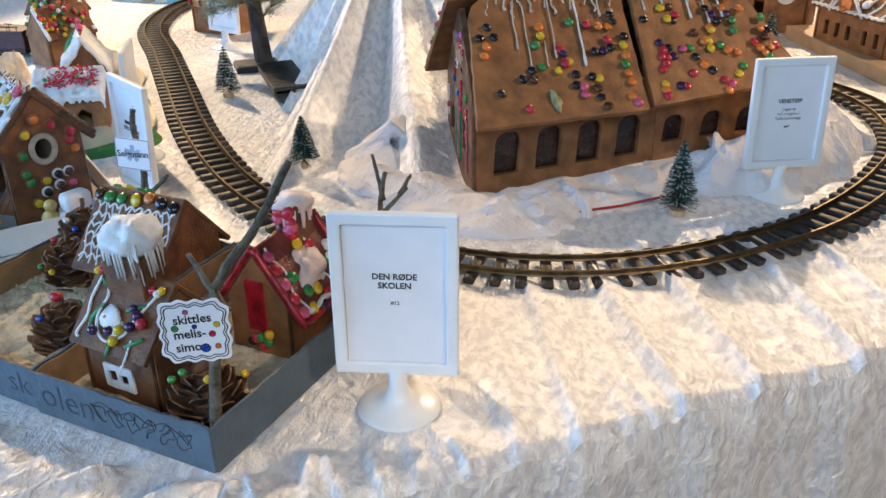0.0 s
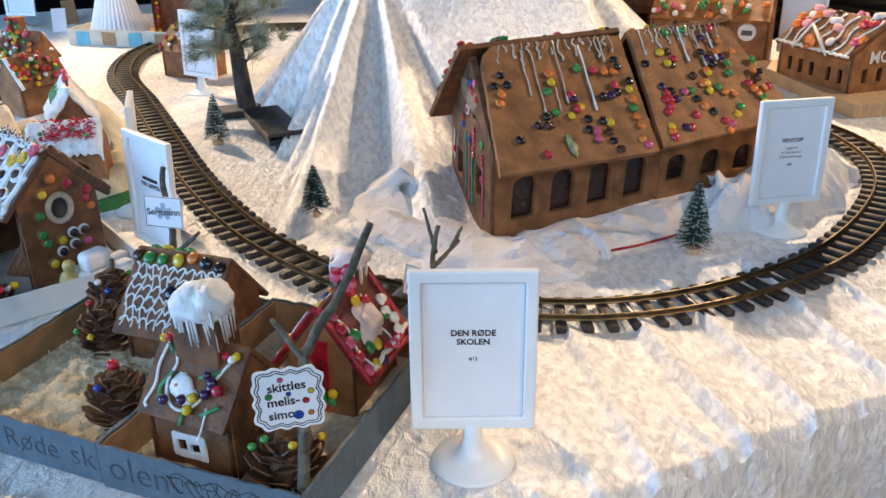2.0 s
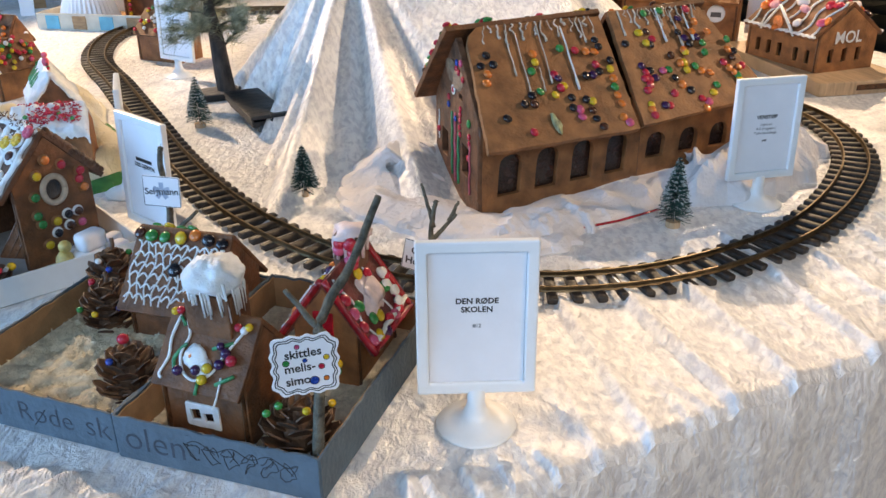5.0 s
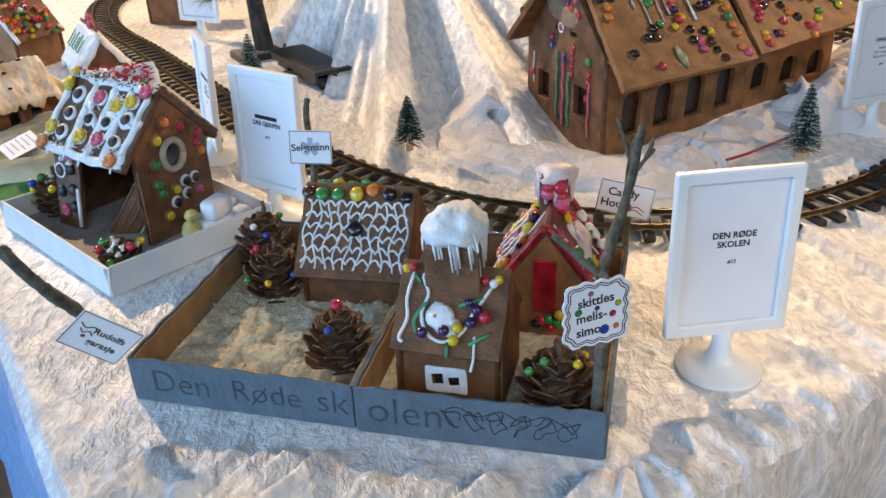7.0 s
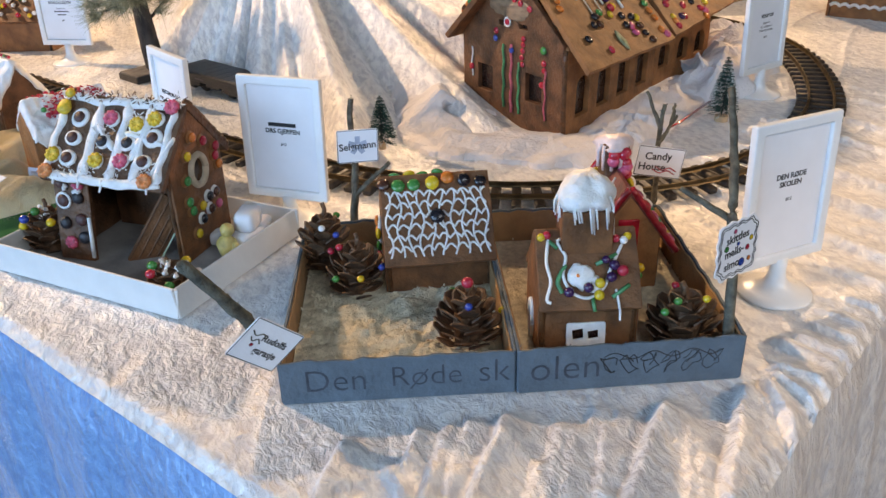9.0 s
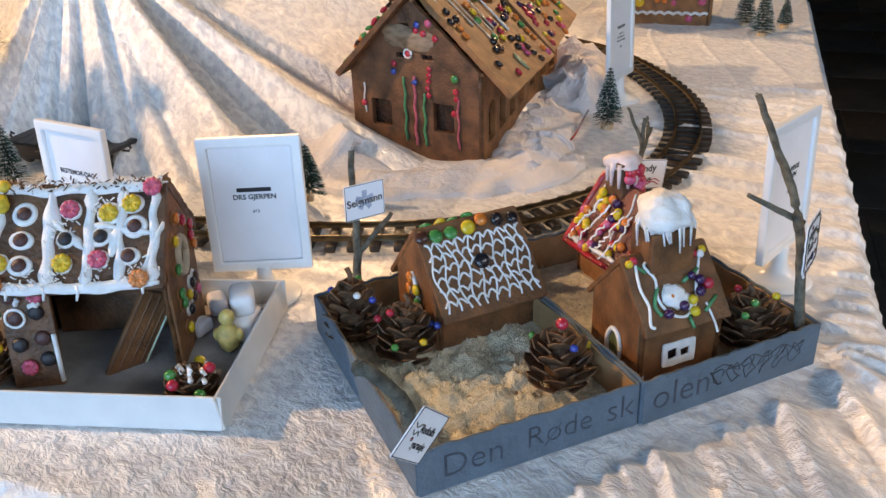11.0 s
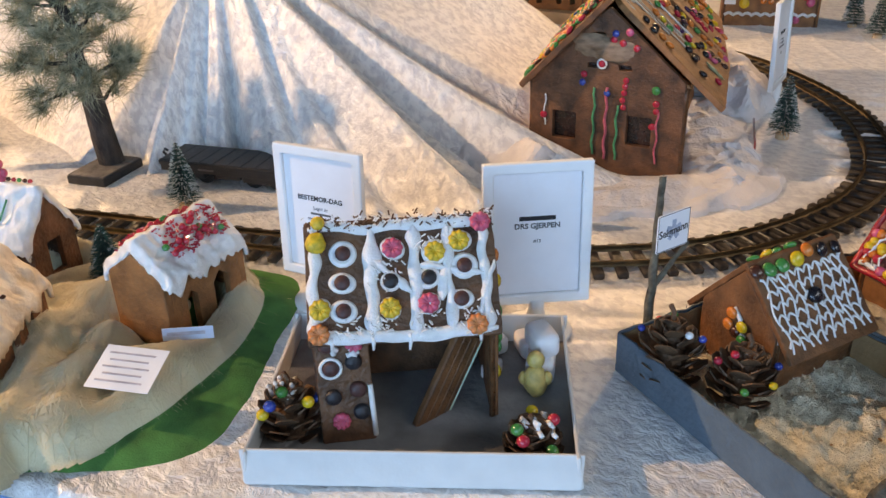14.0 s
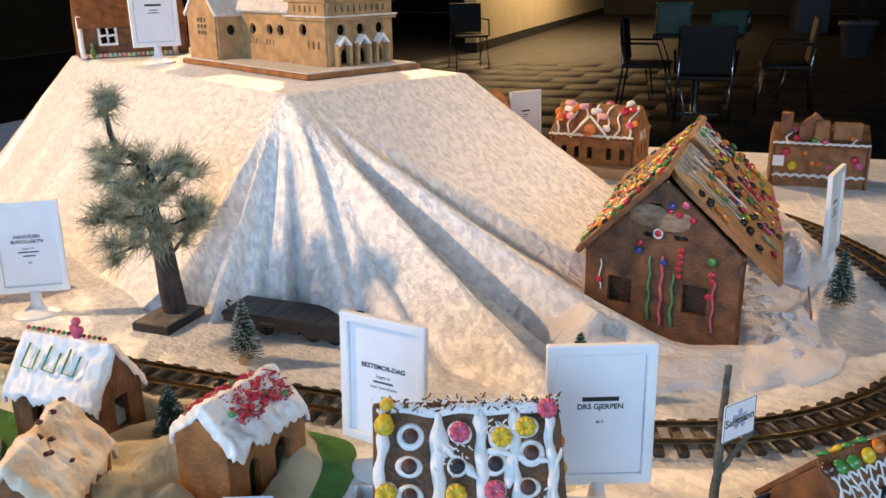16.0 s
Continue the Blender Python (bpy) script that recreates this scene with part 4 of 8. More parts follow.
part_red = tagged(new("red_ribbon", mesh_from(tube_bm([Vector((-0.115, 0.735, 0.026)), Vector((-0.02, 0.55, 0.008)), Vector((0.09, 0.462, 0.006)), Vector((0.25, 0.535, 0.006)), Vector((0.37, 0.60, 0.012))], 0.0022, 6), "red_ribbon", REDJELLY)), "dark red ribbon edge lying along the tissue paper", "ribbon")


# ---- generic small gable house ----
def gable_house(m, L, D, hw, hr, over, label, material=None, roof=None, holes=None, name="gingerbread_house", thick=0.006, lap=0.006, group="", seams=True, rt=0.006, skip=()):
    """Walls and a two-sided roof; x along the ridge from 0 to L, y inwards from 0 to D. Returns the house and the roof's two quads (front, back)."""
    material, roof, holes = material or GINGER, roof or material or GINGER, holes or {}
    h = thing(name, m, label, "gingerbread house", group)
    X, Y, Zv = Vector((1, 0, 0)), Vector((0, 1, 0)), Vector((0, 0, 1))
    if "front" not in skip:
        slab("front_wall", rect(0, 0, L, hw), holes.get("front", []), thick, material, h, frame3((0, thick / 2, 0), X, Zv), "", 3)
    slab("back_wall", rect(0, 0, L, hw), holes.get("back", []), thick, material, h, frame3((L, D - thick / 2, 0), -X, Zv), "", 4)
    g = [(0, 0), (D, 0), (D, hw), (D / 2, hr - 0.002), (0, hw)]
    slab("gable_wall", g, holes.get("right", []), thick, material, h, frame3((L + thick / 2, 0, 0), Y, Zv), "", 5)
    slab("gable_wall", g, holes.get("left", []), thick, material, h, frame3((-thick / 2, D, 0), -Y, Zv), "", 6)
    k = (hr - hw) / (D / 2)
    e = hw - k * over
    lift = rt * 0.75
    q1 = (Vector((-lap, -over, e + lift)), Vector((L + lap, -over, e + lift)), Vector((L + lap, D / 2 + 0.001, hr + lift)), Vector((-lap, D / 2 + 0.001, hr + lift)))
    q2 = (Vector((L + lap, D + over, e + lift)), Vector((-lap, D + over, e + lift)), Vector((-lap, D / 2 - 0.001, hr + lift)), Vector((L + lap, D / 2 - 0.001, hr + lift)))
    for i, q in enumerate((q1, q2)):
        quad_slab("roof_panel", *q, rt, roof, h, (), "", 8 + i, 0.0012)
    if seams:
        for x, y in ((-0.001, 0.001), (L + 0.001, 0.001), (-0.001, D - 0.001), (L + 0.001, D - 0.001)):
            part("corner_seam", tube_bm(wavy((x, y, 0.001), (x, y, hw), 6, 0.0012, x * 50 + y), 0.0032, 6), SYRUP, h, "", None, True)
    return h, q1, q2


# ---- the two painted boxes with the red school ----
def card_box(corners, height, label, texts, seed, skip_side=None):
    """A cut-down cardboard box: painted outside, bare inside. Corners run counter-clockwise from the front left."""
    P = [Vector((*c, 0.004)) for c in corners]
    b = thing("cardboard_box", Matrix.Identity(4), label, "box", "painted box bases")
    quad_slab("box_floor", *P, 0.004, CARD, b)
    for i in range(4):
        a, c = P[i], P[(i + 1) % 4]
        fm = frame3(a, c - a, up)
        L = (c - a).length
        n = 22
        top = [(L * (1 - k / n), height + 0.0022 * noise.noise(Vector((k * 1.7, i * 9 + seed, 0))) + (0.0025 if k % 3 else -0.001) * random.random()) for k in range(n + 1)]
        slab("painted_side", [(0, -0.003), (L, -0.003)] + top, [], 0.003, GREYPAINT, b, fm, "", i, 0.0003, 0.0006)
        slab("bare_lining", [(0.003, 0.0), (L - 0.003, 0.0)] + [(min(max(x, 0.003), L - 0.003), z - 0.0025) for x, z in top], [], 0.0022, CARD, b, fm @ pose(0, 0, -0.0029), "", i, 0.0003, 0.0004)
        for nm, body, size, x, z in texts:
            if i == 0:
                part(nm, text_mesh(nm, body, size, MARKER, -0.0005, "LEFT"), None, b, "", fm @ pose(x, z, 0.0018))
        # frayed paint tufts on the cut edge
        bm = bmesh.new()
        rnd = random.Random(seed + i)
        for k in range(int(L * 260)):
            x = rnd.uniform(0, L)
            z = height + rnd.uniform(-0.004, 0.001)
            q = fm @ Vector((x, z, rnd.uniform(-0.003, 0.002)))
            dv = Vector((rnd.uniform(-1, 1), rnd.uniform(-1, 1), rnd.uniform(0.1, 1.2))) * 0.0028
            sd = Vector((dv.y, -dv.x, 0)).normalized() * 0.0007
            vv = [bm.verts.new(q - sd), bm.verts.new(q + sd), bm.verts.new(q + dv)]
            bm.faces.new(vv)
        tagged(part("frayed_edge", bm, GREYPAINT, b), kind="stuff")
    return b


FLc, SM, FRc, BLc, BM, BRc = (-0.588, 0.024), (-0.368, -0.050), (-0.150, -0.122), (-0.488, 0.318), (-0.266, 0.252), (-0.050, 0.176)
box_a = card_box([FLc, (SM[0] - 0.001, SM[1]), (BM[0] - 0.001, BM[1]), BLc], 0.046, "blue-grey painted cardboard box base lettered Den Røde sk", [("lettering", "Den", 0.037, 0.022, 0.022), ("lettering", "Røde", 0.034, 0.107, 0.023), ("lettering", "sk", 0.038, 0.194, 0.024)], 1)
box_b = card_box([(SM[0] + 0.0015, SM[1] - 0.004), FRc, BRc, (BM[0] + 0.0015, BM[1])], 0.048, "blue-grey painted cardboard box base lettered olen with doodles", [("lettering", "olen", 0.042, 0.010, 0.024)], 2)
fmA = frame3(Vector((*FLc, 0.004)), Vector((*SM, 0)) - Vector((*FLc, 0)), up)
part("lettering_stroke", tube_bm([(0.1275, 0.009, 0.0018), (0.1450, 0.031, 0.0018)], 0.0008, 4), MARKER, box_a, "", fmA)
fmB = frame3(Vector((SM[0] + 0.0015, SM[1] - 0.004, 0.004)), Vector((*FRc, 0)) - Vector((SM[0], SM[1] - 0.004, 0)), up)
rnd = random.Random(5)
for k in range(6):
    x0 = 0.090 + k * 0.021
    pts = [(x0 + 0.0075 * math.cos(a * 1.3 + k) * (1 + 0.4 * math.sin(a * 2.1)), 0.024 + 0.010 * math.sin(a) + 0.003 * math.sin(3 * a + k), 0.0018) for a in np.linspace(0, 7 + rnd.random() * 3, 22)]
    part("doodle", tube_bm(pts, 0.0006, 4), INK, box_b, "", fmB)
part("doodle", tube_bm([(0.085 + 0.12 * t, 0.034 + 0.004 * math.sin(t * 19), 0.0018) for t in np.linspace(0, 1, 26)], 0.0006, 4), INK, box_b, "", fmB)


def snow_bed(name, corners, z, seed, label, material, bump=0.005, n=90):
    a, b, c, d = (Vector((*q, 0)) for q in corners)
    vs, fs = [], []
    for j in range(n + 1):
        for i in range(n + 1):
            p = a.lerp(b, i / n).lerp(d.lerp(c, i / n), j / n)
            e = min(i, j, n - i, n - j) / n
            vs.append((p.x, p.y, z + bump * (noise.noise(Vector((p.x * 30, p.y * 30, seed))) + 0.6 * noise.noise(Vector((p.x * 75, p.y * 75, seed))) + 0.45 * noise.noise(Vector((p.x * 190, p.y * 190, seed)))) * smooth(0, 0.1, e)))
    for j in range(n):
        for i in range(n):
            k = j * (n + 1) + i
            fs.append((k, k + 1, k + n + 2, k + n + 1))
    rs = random.Random(seed)
    for k in range(int(500000 * bump)):
        q = Vector(vs[rs.randrange((n + 1) * (n + 1))]) + Vector((rs.uniform(-1, 1), rs.uniform(-1, 1), 0)) * 0.0025
        if noise.noise(q * 22 + Vector((seed, 0, 0))) < rs.uniform(-0.5, 0.3):
            continue
        dv = Vector((rs.uniform(-1, 1), rs.uniform(-1, 1), rs.uniform(-0.1, 0.7))).normalized() * rs.uniform(0.002, 0.0045)
        sd = Vector((dv.y, -dv.x, 0)).normalized() * 0.0008
        i0 = len(vs)
        vs += [tuple(q - sd + Vector((0, 0, 0.0004))), tuple(q + sd + Vector((0, 0, 0.0004))), tuple(q + dv + sd + Vector((0, 0, 0.001))), tuple(q + dv - sd + Vector((0, 0, 0.001)))]
        fs.append((i0, i0 + 1, i0 + 2, i0 + 3))
    me = bpy.data.meshes.new(name)
    me.from_pydata(vs, [], fs)
    me.materials.append(material)
    me.shade_smooth()
    return tagged(new(name, me), label, "artificial snow", kind="stuff")


def inset(cs, k):
    cx, cy = sum(c[0] for c in cs) / 4, sum(c[1] for c in cs) / 4
    return [(c[0] + (cx - c[0]) * k, c[1] + (cy - c[1]) * k) for c in cs]


snow_bed("coconut_snow", inset([FLc, SM, BM, BLc], 0.045), 0.0125, 2, "cream desiccated coconut strewn as snow in the box", COCONUT, 0.0075)
snow_bed("coconut_snow", inset([SM, FRc, BRc, BM], 0.05), 0.0105, 6, "thin cream coconut snow on the box floor", COCONUT, 0.003)

GZ = 0.010
# net house: a lattice of white icing
net, q1, q2 = gable_house(pose(-0.423, 0.172, GZ, 0, 0, -15.7), 0.118, 0.100, 0.066, 0.123, 0.022, "gingerbread house with a white icing lattice roof", GINGER, GINGER)
qm = frame3(q1[0], q1[1] - q1[0], q1[3] - q1[0])
QW, QH = (q1[1] - q1[0]).length, (q1[3] - q1[0]).length
for r in range(6):
    pts = []
    n = 9
    for k in range(n * 8 + 1):
        t = k / (n * 8)
        pts.append((0.006 + t * (QW - 0.012) + 0.0008 * noise.noise(Vector((k * 0.4, r, 0))), 0.010 + (r + 0.5) * (QH - 0.030) / 6 + 0.0065 * abs(math.sin(math.pi * (t * n + 0.5 * (r % 2)))) * (1 + 0.4 * noise.noise(Vector((k * 0.1, r * 3, 2)))), 0.0035))
    icing_line(net, qm, pts, 0.00135)
for k in range(10):
    x = 0.008 + k * (QW - 0.016) / 9
    icing_line(net, qm, [(x + 0.0035 * math.sin(t * 9 + k), 0.010 + t * (QH - 0.03), 0.0032) for t in np.linspace(0, 1, 20)], 0.0012)
sweets_on(net, q1, "n4,90 g17,88 g31,88 y48,89 o62,94 k77,90 k92,88", "lens", 0.0055, 1.25)
sweets_on(net, q1, "k50,52", "lens", 0.0055, 1.35)
sweets_on(net, q2, "y72,94 g60,92 g46,96 g85,93", "lens", 0.0055, 1.2)
lm = frame3((-0.0035, 0.1, 0), (0, -1, 0), (0, 0, 1))
for u, z, col in ((0.045, 0.070, "orange"), (0.042, 0.055, "orange"), (0.060, 0.060, "yellow"), (0.052, 0.050, "brown"), (0.062, 0.044, "green"), (0.068, 0.034, "pink"), (0.072, 0.022, "pink")):
    sweet(net, lm @ pose(u, z, 0.007), "lens", col, 1.05)
icing_line(net, lm, [(0.045, 0.076, 0.004), (0.056, 0.066, 0.005), (0.052, 0.052, 0.005), (0.064, 0.048, 0.005)], 0.0025)

# snow-chimney house
sn, q1, q2 = gable_house(pose(-0.322, -0.020, GZ, 0, 0, -20), 0.092, 0.086, 0.072, 0.122, 0.012, "gingerbread house with a snow-capped chimney and icing snowman", GINGER, GINGER,
                         {"front": [rect(0.030, 0.020, 0.058, 0.036)], "left": [[(0.035, 0.0), (0.055, 0.0), (0.058, 0.024), (0.052, 0.034), (0.038, 0.034), (0.033, 0.022)]]})
fm = frame3((0, 0, 0), (1, 0, 0), (0, 0, 1))
part("window_icing", slab_mesh("window_icing", rect(0.024, 0.014, 0.064, 0.042), [rect(0.030, 0.021, 0.042, 0.034), rect(0.047, 0.021, 0.058, 0.034)], 0.003, ICING, 0.0008, 0.0025), None, sn, "", fm @ pose(0, 0, 0.0018))
part("dark_window", box_bm(0.034, 0.002, 0.02, (0.044, 0.004, 0.028)), GELATIN_AND_SHADE, sn)
dm = Matrix.Translation((0.046, 0.043, 0.105))
for nm, dims, at in (("chimney_wall", (0.052, 0.006, 0.050), (0, -0.016, 0.024)), ("chimney_wall", (0.052, 0.006, 0.050), (0, 0.016, 0.024)), ("chimney_wall", (0.006, 0.026, 0.050), (-0.023, 0, 0.024)), ("chimney_wall", (0.006, 0.026, 0.050), (0.023, 0, 0.024))):
    part(nm, box_bm(*dims, at, 0.0015), GINGER, sn, "", dm)
bm = ball_bm(0.029, (0, 0, 0.062), 0.72, u=40, v=24, lump=0.32, seed=3)
for q in bm.verts:
    q.co += q.co.normalized() * 0.0022 * noise.noise(q.co * 190) + Vector((0, 0, 0.0016 * noise.noise(q.co * 420)))
for k in range(46):
    a = k * 0.62
    r0 = 0.020 + 0.007 * random.random()
    L = random.uniform(0.012, 0.042)
    part("icing_drip", tube_bm([(r0 * math.cos(a), r0 * math.sin(a) * 0.85, 0.064), (r0 * 1.18 * math.cos(a), r0 * 1.05 * math.sin(a), 0.054), (r0 * 1.2 * math.cos(a + 0.1), r0 * 1.08 * math.sin(a + 0.1), 0.058 - L)], 0.0019, 6, None, 0.0009), ICING, sn, "", dm, True)
part("snow_cap", bm, ICING, sn, "thick white icing dripping over the chimney", dm, True)
qm = frame3(q1[0], q1[1] - q1[0], q1[3] - q1[0])
QW, QH = (q1[1] - q1[0]).length, (q1[3] - q1[0]).length
for pts, mt, r in (([(0.014, 0.072), (0.010, 0.05), (0.013, 0.03), (0.008, 0.012), (0.012, 0.008)], ICING, 0.0018), ([(0.026, 0.074), (0.030, 0.055), (0.026, 0.035), (0.034, 0.018), (0.050, 0.012), (0.066, 0.022), (0.074, 0.040), (0.088, 0.066)], ICING, 0.0017), ([(0.078, 0.02), (0.080, 0.0), (0.079, -0.012)], ICING, 0.0013),
                   ([(0.030, 0.046), (0.020, 0.030), (0.024, 0.018)], GREENICE, 0.0022), ([(0.060, 0.046), (0.082, 0.056)], GREENICE, 0.0022), ([(0.074, 0.012), (0.092, 0.024)], GREENICE, 0.0022), ([(0.054, 0.012), (0.055, -0.002)], GREENICE, 0.0020), ([(0.014, 0.072), (0.022, 0.064)], GREENICE, 0.002)):
    cp = catmull([Vector(p) for p in pts] + [Vector(pts[-1])], 6)[: (len(pts) - 1) * 6 + 1] if len(pts) > 2 else [Vector(p) for p in pts]
    icing_line(sn, qm, [(p.x, p.y, 0.0042) for p in cp], r, mt)
part("icing_snowman", merge(ball_bm(0.013, (0.044, 0.034, 0.005), 0.3, u=14, lump=0.5, seed=2), ball_bm(0.009, (0.056, 0.026, 0.005), 0.35, u=12, lump=0.5, seed=4)), ICING, sn, "white icing snowman smear", qm, True)
for x, y, col, k in ((0.040, 0.034, "orange", 0.45), (0.030, 0.018, "purple", 1.0), (0.050, 0.022, "purple", 1.0), (0.062, 0.026, "yellow", 1.0), (0.060, 0.014, "yellow", 1.0), (0.074, 0.032, "purple", 1.0), (0.078, 0.044, "purple", 1.0), (0.086, 0.038, "red", 1.1), (0.070, 0.050, "purple", 0.8)):
    sweet(sn, qm @ pose(x, y, 0.008), "ball", col, k)
for x, y, col in ((0.006, 0.076, "yellow"), (0.012, 0.078, "red"), (0.082, 0.072, "red"), (0.090, 0.070, "white"), (0.094, 0.074, "yellow")):
    sweet(sn, qm @ pose(x, y, 0.006), "ball", col, 0.8)
part("window_icing", tube_bm([(0.045 + 0.0125 * math.cos(a), 0.025 + 0.021 * math.sin(a), 0.004) for a in np.linspace(0, 6.28, 20)], 0.0026, 6), ICING, sn, "", frame3((-0.003, 0.086, 0), (0, -1, 0), (0, 0, 1)), True)

part("window_jelly", ball_bm(0.011, (0.045, 0.024, 0.002), 0.25, u=14, v=8, lump=0.3, seed=4), mat("dull_green_jelly", (0.10, 0.14, 0.06), 0.3, 0.3, 120, 0.4), sn, "dull green jelly window", frame3((-0.003, 0.086, 0), (0, -1, 0), (0, 0, 1)) @ Matrix.Translation((0, -0.017, 0)) @ Matrix.Diagonal((1, 1.7, 1, 1)), True)

# candy house
PALEPINK = mat("pale_pink_icing", (0.78, 0.62, 0.60), 0.4, 0.1, 80, 0.3)
cy, q1, q2 = gable_house(pose(-0.130, 0.060, GZ, 0, 0, 72.5), 0.105, 0.076, 0.068, 0.122, 0.020, "gingerbread house with red trim, jelly door and pink chimney", GINGER_LIGHT, mat("red_glazed_gingerbread", (0.20, 0.045, 0.035), 0.4, 0.3, 50, 0.3))
gm = frame3((-0.003, 0.076, 0), (0, -1, 0), (0, 0, 1))
part("jelly_door", slab_mesh("jelly_door", rect(0.026, 0.030, 0.050, 0.092), [], 0.003, REDJELLY, 0.001, 0.001), None, cy, "translucent red jelly door", gm @ pose(0, 0, 0.0045))
for u, z, col in ((0.054, 0.030, "yellow"), (0.052, 0.020, "green"), (0.043, 0.024, "green"), (0.046, 0.014, "red"), (0.030, 0.016, "black"), (0.036, 0.022, "red")):
    sweet(cy, gm @ pose(u, z, 0.008), "ball", col, 1.05)
for q, sd in ((q1, 1), (q2, 2)):
    icing_line(cy, frame3(q[0], q[1] - q[0], q[3] - q[0]), wavy((0.010, 0.010, 0.006), ((q[1] - q[0]).length - 0.004, 0.016, 0.006), 14, 0.004, sd + 3), 0.0032)
    if sd == 2:
        scatter_on(cy, q, 40, ["orange", "yellow", "yellow", "purple", "purple", "red", "orange", "pink"], 32, "ball", 0.006, 1.05, 0.5, 0.04, 0.96, 0.1, 0.85)
        for k in range(5):
            icing_line(cy, frame3(q[0], q[1] - q[0], q[3] - q[0]), wavy((0.012 + 0.018 * k, 0.012, 0.010), (0.030 + 0.016 * k, 0.066, 0.010), 14, 0.009, k * 2.3), 0.0013)
    else:
        sweets_on(cy, q, "p10,14 r9,32 p9,50 r10,68 p11,84 y24,12 u36,8 g30,30 g22,52 y42,26 r52,14 p64,12 r76,14 y52,78 r66,70 p88,30 r90,52 g78,44", "lens", 0.0055, 1.15)
        part("icing_flow", ball_bm(0.022, (0.060, 0.052, 0.004), 0.22, u=22, v=12, lump=0.9, seed=6), PALEPINK, cy, "pale pink icing flowing down the slope", frame3(q[0], q[1] - q[0], q[3] - q[0]), True)
        for k in range(4):
            part("icing_blob", ball_bm(0.007, (0, 0, 0), 0.7, u=10, v=7, lump=0.5, seed=k + 3), ICING, cy, "", frame3(q[0], q[1] - q[0], q[3] - q[0]) @ pose(0.094 + 0.006 * (k % 2), 0.020 + 0.013 * k, 0.007), True)
    qm = frame3(q[0], q[1] - q[0], q[3] - q[0])
    w, h = (q[1] - q[0]).length, (q[3] - q[0]).length
    for pts in ([(0.002, 0.0), (0.002, h)], [(w - 0.002, 0.0), (w - 0.002, h)], [(0, 0.003), (w, 0.003)]):
        icing_line(cy, qm, wavy((*pts[0], 0.003), (*pts[1], 0.003), 12, 0.0015, sd), 0.0042, REDJELLY, "red_trim")
    for k in (1, 6):
        icing_line(cy, qm, [(0.008 + k * 0.011 + 0.004 * math.sin(t * 11 + k), 0.006 + t * (h - 0.012), 0.004) for t in np.linspace(0, 1, 12)], 0.0013)
cm = Matrix.Translation((0.075, 0.038, 0.118))
part("chimney", box_bm(0.034, 0.030, 0.050, (0, 0, 0.012), 0.003), GINGER_DARK, cy, "", cm)
bm = ball_bm(0.022, (0, 0, 0.034), 0.45, u=16, v=10, lump=0.5, seed=9)
for k in range(12):
    a = k * 0.55
    part("icing_drip", tube_bm([(0.017 * math.cos(a), 0.016 * math.sin(a), 0.036), (0.021 * math.cos(a), 0.019 * math.sin(a), 0.026), (0.021 * math.cos(a), 0.019 * math.sin(a), 0.006 + 0.012 * random.random())], 0.004, 6, None, 0.002), PALEPINK, cy, "", cm, True)
part("chimney_icing", bm, PALEPINK, cy, "pale pink icing running down the chimney", cm, True)
scatter_on(cy, (cm @ Vector((-0.02, -0.017, 0.0)), cm @ Vector((-0.02, 0.017, 0.0)), cm @ Vector((-0.02, 0.017, 0.04)), cm @ Vector((-0.02, -0.017, 0.04))), 9, ["red", "red", "pink"], 4, "ball", 0.0, 1.3)


